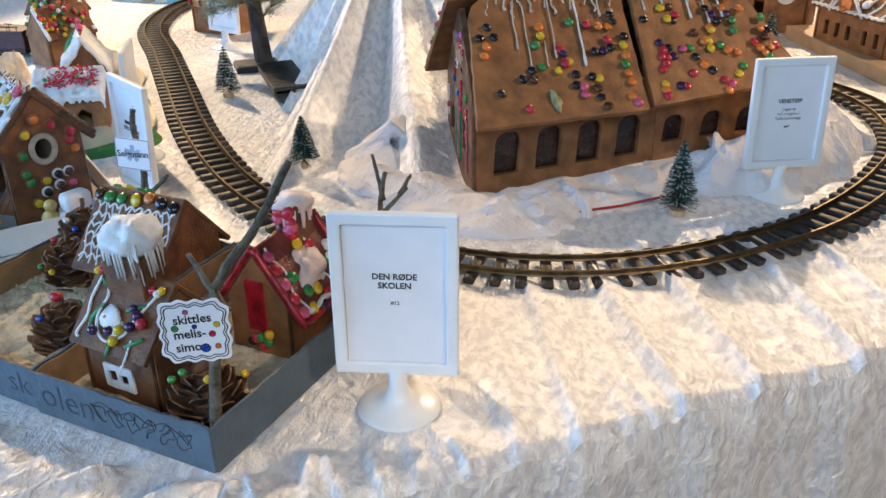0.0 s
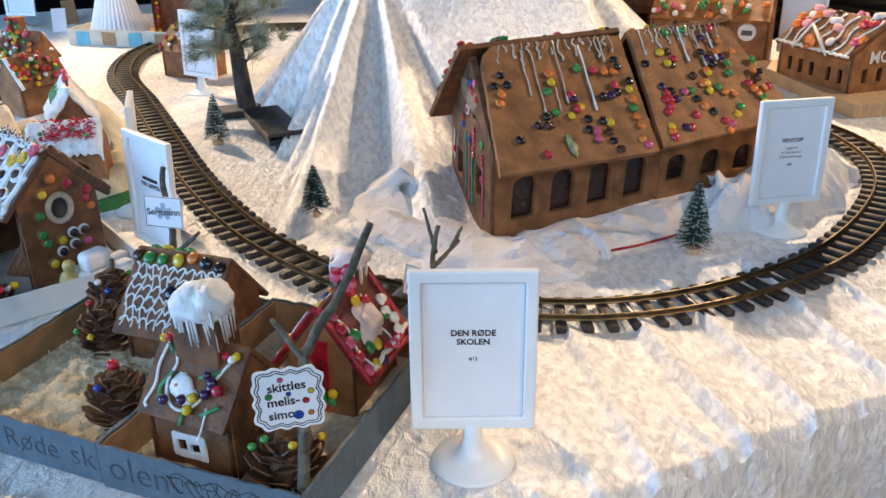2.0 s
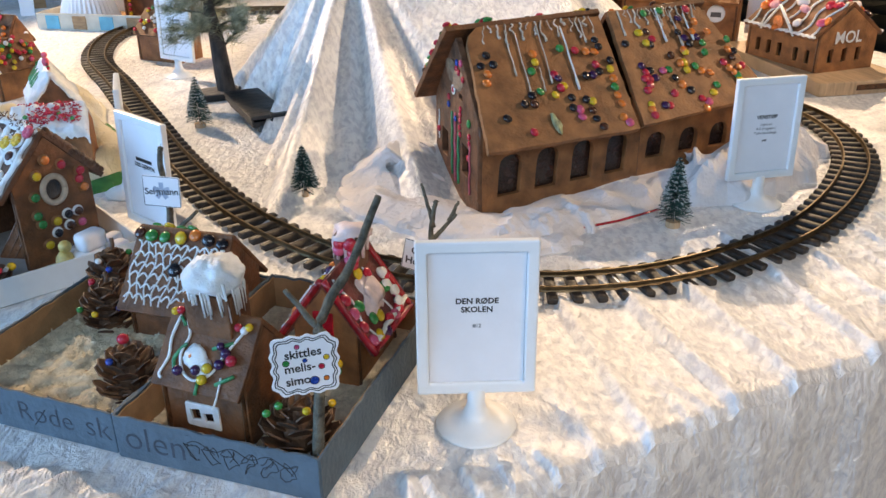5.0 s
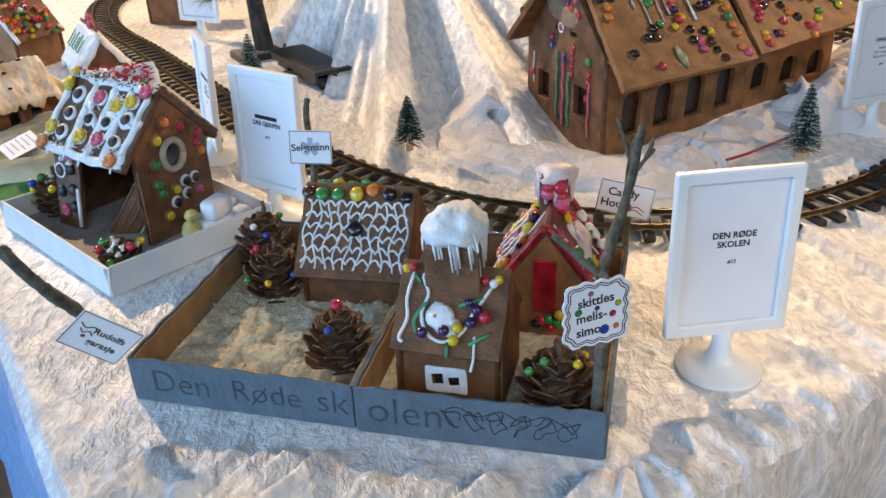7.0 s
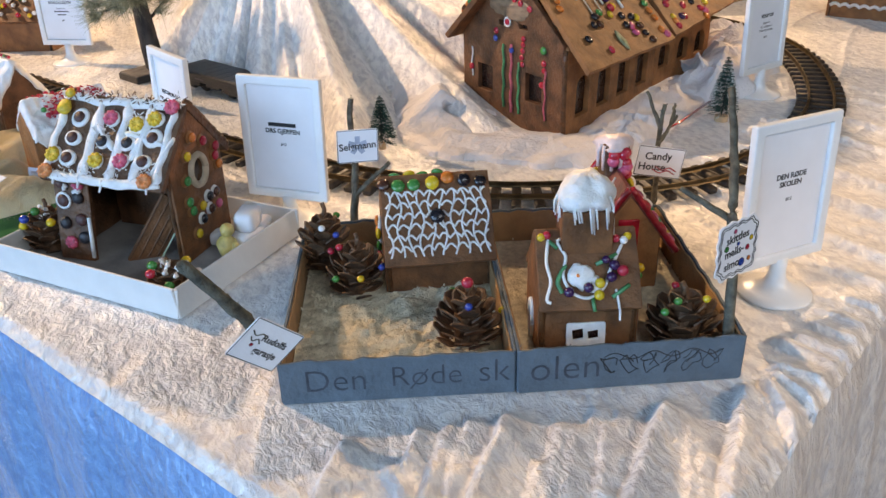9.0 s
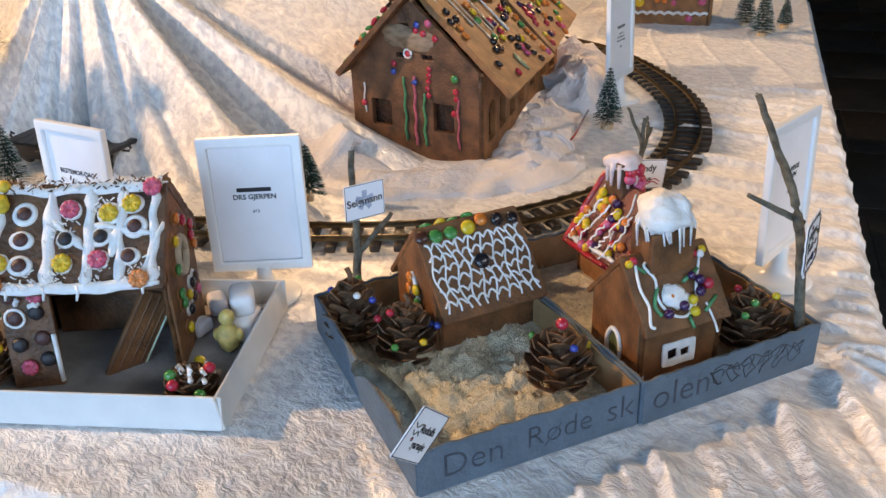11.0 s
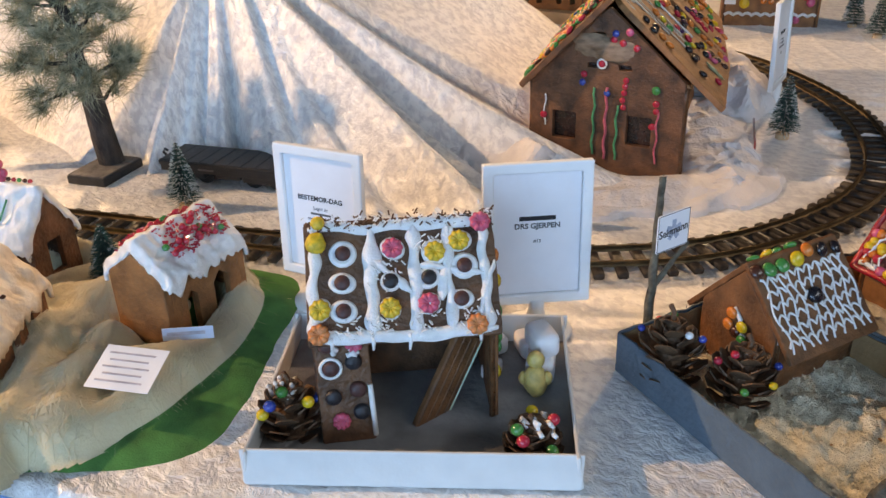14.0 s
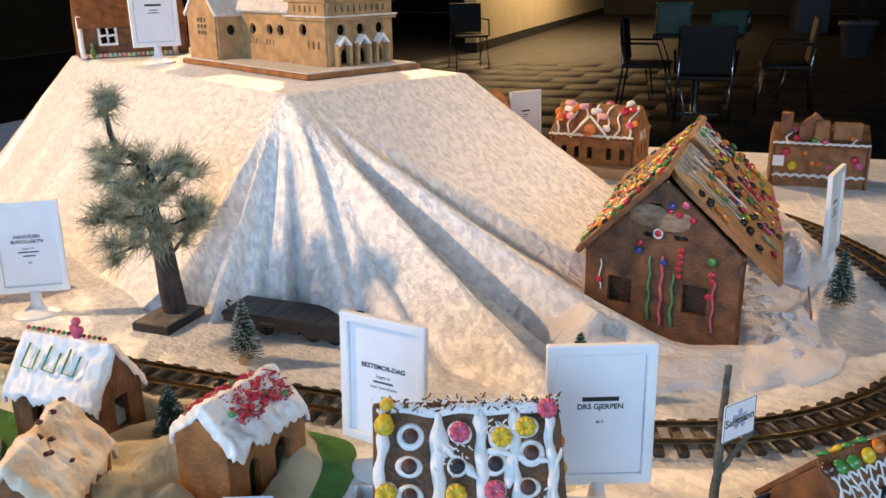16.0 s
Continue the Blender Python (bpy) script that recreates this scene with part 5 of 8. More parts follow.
# ---- pine cones ----
def pine_cone(x, y, z, r, h, seed, colours, label, turn=0.0, snow=False):
    rnd = random.Random(seed)
    t = thing("pine_cone", pose(x, y, z, rnd.uniform(-4, 4), rnd.uniform(-4, 4), turn), label, "pine cone", "pine cones")
    bm = lathe_bm([(0.0, 0.0), (r * 0.45, 0.002), (r * 0.5, h * 0.4), (r * 0.25, h * 0.8), (0.0, h * 0.92)], 10)
    n = 40
    tips = []
    for k in range(n):
        f = (k + 0.5) / n
        a = k * 2.39996
        zz = 0.002 + h * 0.86 * f
        rad = r * (math.sin(math.pi * min(1, 0.30 + 0.70 * f)) ** 0.7) * rnd.uniform(0.9, 1.08)
        lift = 0.45 + 0.75 * f
        dirv = Vector((math.cos(a), math.sin(a), lift)).normalized()
        side = Vector((-math.sin(a), math.cos(a), 0))
        root = Vector((math.cos(a) * rad * 0.35, math.sin(a) * rad * 0.35, zz - rad * 0.42 * lift))
        tip = Vector((math.cos(a) * rad, math.sin(a) * rad, zz + rad * 0.30 * lift)) * 1.05
        w = r * 0.33 * rnd.uniform(0.85, 1.15)
        upv = dirv.cross(side).normalized() * -0.0013
        mid = root.lerp(tip, 0.72)
        c = [root - side * w * 0.3, root + side * w * 0.3, mid + side * w, tip + side * w * 0.45, tip - side * w * 0.45, mid - side * w]
        lo = [bm.verts.new(q) for q in c]
        hi = [bm.verts.new(q + upv * (1.0 if i in (0, 1) else 1.6) + (Vector((0, 0, 0.0012)) if i in (3, 4) else Vector())) for i, q in enumerate(c)]
        bm.faces.new(hi)
        bm.faces.new(lo[::-1])
        for i in range(6):
            bm.faces.new((lo[i], lo[(i + 1) % 6], hi[(i + 1) % 6], hi[i]))
        tips.append((tip, a))
    part("cone_body", bm, CONE, t)
    part("stalk", tube_bm([(0, 0, h * 0.85), (0.002, 0.001, h), (0.0, 0.004, h * 1.1)], r * 0.09, 6), CONE, t, "", None, True)
    for k, col in enumerate(colours):
        tip, a = tips[rnd.randrange(12, n - 6)]
        sweet(t, Matrix.Translation(tip * 1.02 + Vector((0, 0, 0.003))), "ball", col, 1.15 if snow else 0.80)
    if snow:
        bm = bmesh.new()
        for k in range(12):
            tip, a = tips[rnd.randrange(20, n)]
            tube_bm([tip + Vector((0, 0, 0.003)), tip * 0.9 + Vector((0.002, 0.004, 0.007)), tip * 0.8 + Vector((0.004 * rnd.uniform(-1, 1), 0.006 * rnd.uniform(-1, 1), 0.006))], 0.0024, 6, bm)
        part("icing", bm, ICING, t, "", None, True)
    return t


CONE_L = "open brown pine cone decorated with coloured sweets"
pine_cone(-0.480, 0.258, 0.014, 0.033, 0.078, 1, ["green", "blue", "red", "white", "blue"], CONE_L + " near the box corner")
pine_cone(-0.462, 0.190, 0.012, 0.032, 0.070, 2, ["red", "green", "blue", "yellow", "blue", "red"], CONE_L + " beside the lattice house")
pine_cone(-0.382, 0.036, 0.012, 0.034, 0.068, 3, ["blue", "green", "yellow"], "open brown pine cone topped with one bright red sweet")
sweet(thing("sweet_ball", pose(-0.382, 0.036, 0.085), "red sugar-coated sweet perched on the pine cone", "sweet"), Matrix.Identity(4), "ball", "red", 1.2)
pine_cone(-0.176, -0.060, 0.012, 0.037, 0.066, 4, ["yellow", "red", "green", "yellow", "green"], CONE_L + " in the box corner")


# ---- twigs that carry the little name cards ----
def twig(pts, r, r_end, seed, label, branches=(), card=None):
    base = Vector(pts[0])
    t = thing("twig", Matrix.Translation(base), label, "twig", "lichen twigs")
    cp = catmull([Vector(p) for p in pts] + [Vector(pts[-1])], 7)[: (len(pts) - 1) * 7 + 1]
    cp = [p - base + Vector(noise.noise_vector(p * 60 + Vector((seed, 0, 0)))) * 0.0016 for p in cp]
    rad = [(r + (r_end - r) * i / (len(cp) - 1)) * (1 + 0.28 * noise.noise(Vector((i * 1.3, seed, 0)))) for i in range(len(cp))]
    part("stem", tube_bm(cp, r, 7, radii=rad), BARK, t, "", None, True)
    for b in branches:
        bp = [Vector(q) - base for q in b]
        part("branch", tube_bm(wavy(bp[0], bp[-1], 8, 0.002, seed + bp[0].x * 40), r * 0.7, 6, r_end=r_end * 0.7), BARK, t, "", None, True)
    rnd = random.Random(seed)
    bm = bmesh.new()
    for k in range(len(cp) * 9):
        i = rnd.randrange(len(cp))
        d = Vector((rnd.gauss(0, 1), rnd.gauss(0, 1), rnd.gauss(0, 1))).normalized()
        q = cp[i] + d * rad[i] * 0.8
        s = d.cross(Vector((rnd.random(), rnd.random(), 1))).normalized() * 0.0012
        bm.faces.new([bm.verts.new(q - s), bm.verts.new(q + s), bm.verts.new(q + d * rnd.uniform(0.0012, 0.0035))])
    tagged(part("lichen", bm, mat("grey_lichen", (0.17, 0.18, 0.14), 0.9, 0.3, 80, 0.0), t), kind="stuff")
    return t


def card(tl, tr, bl, label, lines, size, wavy_edge=False, extras=()):
    """A hand-lettered card through three corners."""
    tl, tr, bl = Vector(tl), Vector(tr), Vector(bl)
    m = frame3(bl, tr - tl, tl - bl)
    w, h = (tr - tl).length, (tl - bl).length
    c = thing("name_card", m, label, "card", "name cards")
    if wavy_edge:
        shape = []
        for k in range(72):
            a = k / 72 * 2 * math.pi
            sx, sy = math.cos(a), math.sin(a)
            q = 1 / max(abs(sx), abs(sy))
            rr = 1 + 0.045 * math.sin(14 * a)
            q = min(q, 1.25)
            shape.append((w / 2 + sx * q * rr * w / 2, h / 2 + sy * q * rr * h / 2))
        sheet = part("sheet", slab_mesh("sheet", shape, [], 0.0012, PAPER, 0.0002, 0), None, c, "", None)
        for k in (0.90, 0.83):
            part("ink_border", tube_bm([(w / 2 + (x - w / 2) * k, h / 2 + (y - h / 2) * k, 0.0007) for x, y in shape + shape[:1]], 0.0005, 4), INK, sheet)
    else:
        sheet = part("sheet", slab_mesh("sheet", rect(0, 0, w, h), [], 0.0012, PAPER, 0.0002, 0), None, c, "", None)
        b = [(0.001, 0.001), (w - 0.001, 0.001), (w - 0.001, h - 0.001), (0.001, h - 0.001), (0.001, 0.001)]
        part("ink_border", tube_bm([(x, y, 0.0007) for x, y in b], 0.0005, 4), INK, sheet)
    for body, x, y, rot in lines:
        part("lettering", text_mesh("lettering", body, size, INK, 0.00022), None, sheet, "", pose(w * x, h * y, 0.0008, 0, 0, rot))
    for kind, x, y, s, mt in extras:
        if kind == "dot":
            part("drawn_sweet", lathe_bm([(0, 0), (s, 0), (s * 0.9, 0.0004), (0, 0.0005)], 12), mt, sheet, "", pose(w * x, h * y, 0.0006))
            part("drawn_ring", tube_bm([(w * x + s * math.cos(a), h * y + s * math.sin(a), 0.0008) for a in np.linspace(0, 6.28, 14)], 0.0004, 4), INK, sheet)
        elif kind == "star":
            bm = bmesh.new()
            for a in (90, 18, -54, 234, 162):
                box_bm(s * 0.5, s * 0.32, 0.0003, (s * 0.35, 0, 0), 0, bm, pose(w * x, h * y, 0.0006, 0, 0, a))
            part("drawn_star", bm, mt, sheet)
        elif kind == "line":
            part("drawn_line", tube_bm([(w * x + s * t, h * y + 0.002 * math.sin(t * 9), 0.0008) for t in np.linspace(-0.5, 0.5, 12)], 0.0007, 4), mt, sheet)
    return c


SILVER = mat("pale_blue_ink", (0.40, 0.47, 0.58), 0.6, 0.1, 60, 0.0)
twig([(-0.426, 0.322, 0.012), (-0.420, 0.324, 0.06), (-0.414, 0.327, 0.12), (-0.417, 0.325, 0.18), (-0.413, 0.326, 0.205)], 0.0058, 0.0036, 2, "upright lichen-covered twig standing behind the lattice house", [((-0.418, 0.324, 0.075), (-0.372, 0.312, 0.118))])
card((-0.441, 0.312, 0.171), (-0.389, 0.305, 0.169), (-0.441, 0.310, 0.128), "small white card lettered Seigmann with a silver star figure", [("Seigmann", 0.5, 0.5, 3)], 0.0125, extras=(("star", 0.5, 0.52, 0.020, SILVER),))
twig([(-0.050, 0.186, 0.004), (-0.047, 0.186, 0.08), (-0.052, 0.183, 0.14), (-0.045, 0.185, 0.185)], 0.0045, 0.0026, 4, "forked lichen-covered twig behind the candy house", [((-0.049, 0.184, 0.135), (-0.020, 0.19, 0.165)), ((-0.048, 0.184, 0.15), (-0.062, 0.20, 0.20)), ((-0.03, 0.188, 0.156), (-0.018, 0.20, 0.178))])
card((-0.087, 0.181, 0.140), (-0.030, 0.160, 0.130), (-0.089, 0.180, 0.100), "small white card lettered Candy House with a red cane", [("Candy", 0.45, 0.68, 4), ("House", 0.36, 0.32, 2)], 0.0135, extras=(("line", 0.62, 0.2, 0.030, SWEET["red"]), ("line", 0.66, 0.30, 0.028, SWEET["red"])))
twig([(-0.150, -0.098, 0.012), (-0.150, -0.092, 0.10), (-0.146, -0.074, 0.172), (-0.118, -0.032, 0.215), (-0.097, 0.008, 0.262)], 0.0060, 0.0038, 6, "tall lichen-covered twig leaning out of the box", [((-0.136, -0.08, 0.15), (-0.185, -0.04, 0.185))])
card((-0.192, -0.108, 0.172), (-0.133, -0.094, 0.172), (-0.188, -0.110, 0.112), "white scalloped card lettered skittles melis simo with drawn sweets", [("skittles", 0.48, 0.70, 3), ("melis-", 0.42, 0.46, 3), ("simo", 0.38, 0.24, 3)], 0.0118, True,
     [("dot", 0.62, 0.22, 0.0042, SWEET["blue"]), ("dot", 0.74, 0.45, 0.0028, SWEET["red"]), ("dot", 0.22, 0.56, 0.003, SWEET["green"]), ("dot", 0.82, 0.60, 0.0026, SWEET["yellow"]), ("dot", 0.40, 0.82, 0.0022, SWEET["pink"]), ("dot", 0.5, 0.58, 0.002, SWEET["blue"]), ("dot", 0.80, 0.24, 0.0024, SWEET["orange"])])
twig([(-0.658, -0.002, 0.184), (-0.636, -0.012, 0.160), (-0.617, -0.003, 0.128), (-0.603, 0.012, 0.092), (-0.596, 0.020, 0.055)], 0.0058, 0.0066, 8, "bent lichen-covered twig hooked over the box corner")
card((-0.602, -0.008, 0.126), (-0.561, 0.009, 0.083), (-0.638, -0.005, 0.094), "white card lettered Rudolfs garasje with a drawn reindeer", [("Rudolfs", 0.60, 0.62, 0), ("garasje", 0.60, 0.32, 0)], 0.0105, extras=(("line", 0.26, 0.66, 0.02, BARK), ("line", 0.26, 0.52, 0.014, BARK), ("dot", 0.26, 0.40, 0.0018, SWEET["red"])))

# ---- the white tray with the iced house ----
TF = [(-0.873, 0.463), (-0.665, 0.231), (-0.484, 0.392), (-0.692, 0.624)]
tray = thing("card_tray", Matrix.Identity(4), "shallow white card tray with rounded lip holding an iced house", "tray")
P = [Vector((*c, 0.003)) for c in TF]
quad_slab("tray_floor", *P, 0.003, TRAYIN, tray)
for i in range(4):
    a, c = P[i], P[(i + 1) % 4]
    L = (c - a).length
    fm = frame3(a, c - a, up) @ pose(0, 0, 0, -7 if i != 2 else 0, 0, 0)
    slab("tray_side", [(0, -0.002), (L, -0.002), (L + 0.002, 0.036), (-0.002, 0.036)], [], 0.004, TRAYMAT, tray, fm, "", i, 0.0003, 0.0016)
hm = pose(-0.7735, 0.464, 0.005, 0, 0, -39.7)
mh, q1, q2 = gable_house(hm, 0.165, 0.115, 0.128, 0.193, 0.020, "dark gingerbread house with white icing stripes and jelly sweets", GINGER_DARK, GINGER_DARK,
                         {"right": [[(0.0575 + 0.013 * math.cos(a), 0.112 + 0.016 * math.sin(a)) for a in np.linspace(0, 2 * math.pi, 16, endpoint=False)]]}, thick=0.007, lap=0.008, rt=0.008, skip=("front",))
for o in list(mh.children):
    if o.name.startswith("gable_wall") and o.matrix_basis.translation.x > 0.1:
        o.data.materials.clear()
        o.data.materials.append(GINGER)
        tagged(o, "light gingerbread gable with a round window")
# the narrow front wall piece beside the wide opening, and the door that leans in it
fm = frame3((-0.004, -0.020, 0), (0.93, 0.05, 0), (0, 0.18, 1))
slab("front_wall", rect(0, 0, 0.052, 0.125), [], 0.007, GINGER_DARK, mh, fm, "", 8)
for x, z, col in ((0.012, 0.104, "brown"), (0.038, 0.104, "pink"), (0.014, 0.080, "brown"), (0.036, 0.085, "black"), (0.014, 0.050, "black"), (0.038, 0.056, "brown"), (0.020, 0.024, "pink"), (0.040, 0.032, "black")):
    sweet(mh, fm @ pose(x, z, 0.0052), "wheel", col, 0.82)
for a, b in (((0.008, 0.112), (0.022, 0.098)), ((0.016, 0.114), (0.018, 0.094)), ((0.034, 0.100), (0.040, 0.086)), ((0.030, 0.092), (0.042, 0.096)), ((0.050, 0.06), (0.052, 0.006))):
    icing_line(mh, fm, [(*a, 0.006), (*b, 0.006)], 0.0028)
part("icing_ring", tube_bm([(0.014 + 0.010 * math.cos(a), 0.080 + 0.010 * math.sin(a), 0.005) for a in np.linspace(0, 6.28, 16)], 0.0018, 5), ICING, mh, "", fm, True)
dmx = pose(0.084, -0.006, 0.002, 0, 0, 34) @ pose(0, 0, 0, 0, 34, 0)
part("leaning_door", box_bm(0.040, 0.007, 0.105, (0.022, 0, 0.0525), 0.0015), GINGER, mh, "gingerbread door leaning open", dmx)
for x in (0.004, 0.014, 0.024, 0.034, 0.040):
    part("door_stripe", box_bm(0.0026, 0.0085, 0.100, (x, 0, 0.0525), 0.001), GINGER_DARK if x != 0.040 else mat("pale_green_icing", (0.45, 0.62, 0.46), 0.5, 0.1, 60, 0.2), mh, "", dmx)
# added dark panel that stands for the shade deep inside the opening
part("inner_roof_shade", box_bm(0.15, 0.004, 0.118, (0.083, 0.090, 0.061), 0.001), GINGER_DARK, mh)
qm = frame3(q1[0], q1[1] - q1[0], q1[3] - q1[0])
QW, QH = (q1[1] - q1[0]).length, (q1[3] - q1[0]).length


def icing_band(parent, m, x0, y0, x1, y1, w, seed, name="icing_band", h=0.0045):
    """A flat, ragged stripe of thick icing."""
    a, b = Vector((x0, y0, 0)), Vector((x1, y1, 0))
    d = (b - a).normalized()
    s = Vector((-d.y, d.x, 0))
    n = 26
    bm = bmesh.new()
    rings = []
    for i in range(n + 1):
        t = i / n
        p = a.lerp(b, t)
        wl = w * (0.85 + 0.95 * noise.noise(Vector((t * 5, seed, 0.2)))) * min(1, 0.35 + t * 6, 0.35 + (1 - t) * 6)
        wr = w * (0.85 + 0.95 * noise.noise(Vector((t * 5, seed, 9.2)))) * min(1, 0.35 + t * 6, 0.35 + (1 - t) * 6)
        rings.append([bm.verts.new(p + s * wl), bm.verts.new(p + s * wl * 0.75 + Vector((0, 0, h * 0.8))), bm.verts.new(p + Vector((0, 0, h * (1 + 0.3 * noise.noise(Vector((t * 9, seed, 3))))))), bm.verts.new(p - s * wr * 0.75 + Vector((0, 0, h * 0.8))), bm.verts.new(p - s * wr)])
    for r0, r1 in zip(rings, rings[1:]):
        for k in range(4):
            bm.faces.new((r0[k], r0[k + 1], r1[k + 1], r1[k]))
    bm.faces.new(rings[0])
    bm.faces.new(rings[-1][::-1])
    bmesh.ops.recalc_face_normals(bm, faces=bm.faces[:])
    return part(name, bm, ICING, parent, "", m @ pose(0, 0, 0.0035), True)


for k, x in enumerate((0.04, 0.335, 0.565, 0.745, 0.93)):
    icing_band(mh, qm, x * QW, QH * 0.02, (x + 0.01) * QW, QH * 0.94, 0.0085 if k in (1, 2) else 0.0062, k * 3 + 1)
icing_band(mh, qm, 0.004, QH * 0.05, QW - 0.004, QH * 0.05, 0.0075, 21)
icing_band(mh, qm, 0.004, QH * 0.95, QW - 0.004, QH * 0.95, 0.0065, 25)
icing_band(mh, qm, QW * 0.70, QH * 0.30, QW * 0.78, QH * 0.90, 0.0055, 33)
icing_band(mh, qm, QW * 0.36, QH * 0.66, QW * 0.55, QH * 0.38, 0.0045, 35)
icing_band(mh, qm, QW * 0.86, QH * 0.06, QW * 0.99, QH * 0.60, 0.0040, 37)
for k in range(4):
    x = (0.12, 0.33, 0.52, 0.88)[k] * QW
    part("icing_drip", tube_bm([(x, QH * 0.05, 0.006), (x + 0.001, 0.001, 0.0055), (x + 0.002 * math.sin(k * 3), -0.005 - 0.002 * (k % 3), 0.003)], 0.0030, 6, None, 0.0012), ICING, mh, "", qm, True)
icing_band(mh, qm, QW * 0.60, QH * 0.60, QW * 0.93, QH * 0.50, 0.005, 28)
for col, u, v in tokens("n20,73 p46,75 y68,70 y81,78 p93,92 n19,49 k44,48 k64,49 n83,57 y7,28 n19,26 y43,26 p63,28 n80,30 o6,8 o87,8"):
    big = col in ("pink", "yellow", "orange")
    if not (v > 0.9 or v < 0.1):
        part("icing_ring", lathe_bm([(0.005, 0), (0.0108, 0), (0.0116, 0.002), (0.0098, 0.0042), (0.0068, 0.0040), (0.005, 0.002)], 18), ICING, mh, "", qm @ pose(u * QW, v * QH, 0.003, 0, 0, u * 900) @ Matrix.Diagonal((1.0 + 0.16 * math.sin(u * 40), 1.0 + 0.16 * math.sin(v * 37), 1, 1)), True)
    sweet(mh, qm @ pose(u * QW, v * QH, 0.0075 if not (v > 0.9 or v < 0.1) else 0.010), "wheel", col, 0.92 if big else 0.74)
part("jelly_figure", merge(ball_bm(0.010, (0.012, QH * 0.82, 0.010), 0.5, u=12, lump=0.3), ball_bm(0.007, (0.014, QH * 0.99, 0.010), 0.6, u=12)), JELLY["yellow"], mh, "yellow jelly bear stuck to the roof corner", qm, True)
bm = bmesh.new()
rnd = random.Random(3)
for k in range(150):
    p = Vector((rnd.uniform(0, QW), QH * 0.985 + rnd.gauss(0, 0.0035), 0.005 + rnd.uniform(0, 0.004)))
    tube_bm([p, p + Vector((rnd.uniform(-1, 1), rnd.uniform(-1, 1), rnd.uniform(-0.3, 0.6))) * 0.0055], 0.0008, 4, bm)
tagged(part("chocolate_sprinkles", bm, GINGER_DARK, mh, "", qm), kind="stuff")
bm2 = bmesh.new()
for k in range(260):
    p = Vector((rnd.uniform(0, QW), QH * 0.985 + rnd.gauss(0, 0.004), 0.006 + rnd.uniform(0, 0.004)))
    if k > 110:
        cu, cv = ((0.42, 0.55), (0.66, 0.76), (0.36, 0.14), (0.62, 0.14), (0.86, 0.16), (0.20, 0.10))[k % 6]
        p = Vector((rnd.gauss(cu, 0.04) * QW, rnd.gauss(cv, 0.05) * QH, 0.007 + rnd.uniform(0, 0.002)))
    tube_bm([p, p + Vector((rnd.uniform(-1, 1), rnd.uniform(-1, 1), rnd.uniform(-0.3, 0.6))) * 0.005], 0.0008, 4, bm2)
tagged(part("coconut_shreds", bm2, ICING, mh, "", qm), kind="stuff")
# far slope: brown nuggets along its lower edge
q2m = frame3(q2[0], q2[1] - q2[0], q2[3] - q2[0])
for k in range(15):
    part("chocolate_nugget", ball_bm(0.007, (0, 0, 0), 0.8, u=8, v=6, lump=0.4, seed=k), GINGER_DARK, mh, "", q2m @ pose(0.006, 0.008 + k * (QH - 0.01) / 15, 0.005), True)
# right gable: ring window and sweets
rm = frame3((0.165 + 0.0075, 0, 0), (0, 1, 0), (0, 0, 1))
part("window_ring", tube_bm([(0.0575 + 0.0165 * math.cos(a), 0.112 + 0.020 * math.sin(a), 0.001) for a in np.linspace(0, 6.283, 28)], 0.0046, 7), mat("beige_icing", (0.58, 0.45, 0.33), 0.6, 0.1, 90, 0.3), mh, "pale icing ring round the window", rm, True)
for u, z, col in ((0.052, 0.158, "orange"), (0.074, 0.146, "red"), (0.036, 0.138, "yellow"), (0.028, 0.108, "green"), (0.026, 0.080, "green"), (0.030, 0.066, "green"), (0.052, 0.064, "yellow"), (0.070, 0.070, "black"), (0.086, 0.070, "brown"), (0.070, 0.052, "brown"), (0.088, 0.052, "pink"), (0.050, 0.046, "black"), (0.034, 0.032, "yellow"), (0.096, 0.118, "red"), (0.102, 0.104, "orange"), (0.1, 0.130, "red")):
    if z < 0.193 - abs(u - 0.0575) * 1.0:
        sweet(mh, rm @ pose(u, z, 0.004), "lens", col, 1.0)
        part("icing_dot", lathe_bm([(0, 0), (0.0088, 0), (0.0080, 0.002), (0, 0.0025)], 14), ICING if col in ("black", "brown") else GINGER_LIGHT, mh, "", rm @ pose(u, z, -0.001), True)
M3 = "white marshmallow lying in the tray"
for x, y, z, s, yw in ((-0.592, 0.408, 0.0045, 0.018, 20), (-0.634, 0.318, 0.0045, 0.012, 10), (-0.552, 0.440, 0.0045, 0.022, 70), (-0.556, 0.369, 0.0045, 0.031, 35), (-0.553, 0.371, 0.0350, 0.028, 62), (-0.532, 0.408, 0.0045, 0.024, 60)):
    t = thing("marshmallow", pose(x, y, z, 0, 0, yw), M3, "marshmallow", "marshmallows")
    part("puff", box_bm(s * 1.5, s, s, (0, 0, s / 2), s * 0.28, seg=3), MARSH, t, "", None, True)
t = thing("jelly_bear", pose(-0.588, 0.350, 0.0045, -8, 0, -48) @ Matrix.Scale(1.12, 4), "yellow sugared jelly bear leaning on marshmallows", "sweet")
part("body", merge(merge(ball_bm(0.012, (0, 0, 0.016), 1.3, u=12, lump=0.2), ball_bm(0.0085, (0, 0, 0.037), 1.0, u=12)), merge(ball_bm(0.005, (0.011, 0, 0.018), 1.4, u=8), ball_bm(0.005, (-0.011, 0, 0.018), 1.4, u=8))), mat("pale_yellow_jelly", (0.66, 0.47, 0.16), 0.4, 0.15, 120, 0.3, sub=0.4), t, "", None, True)
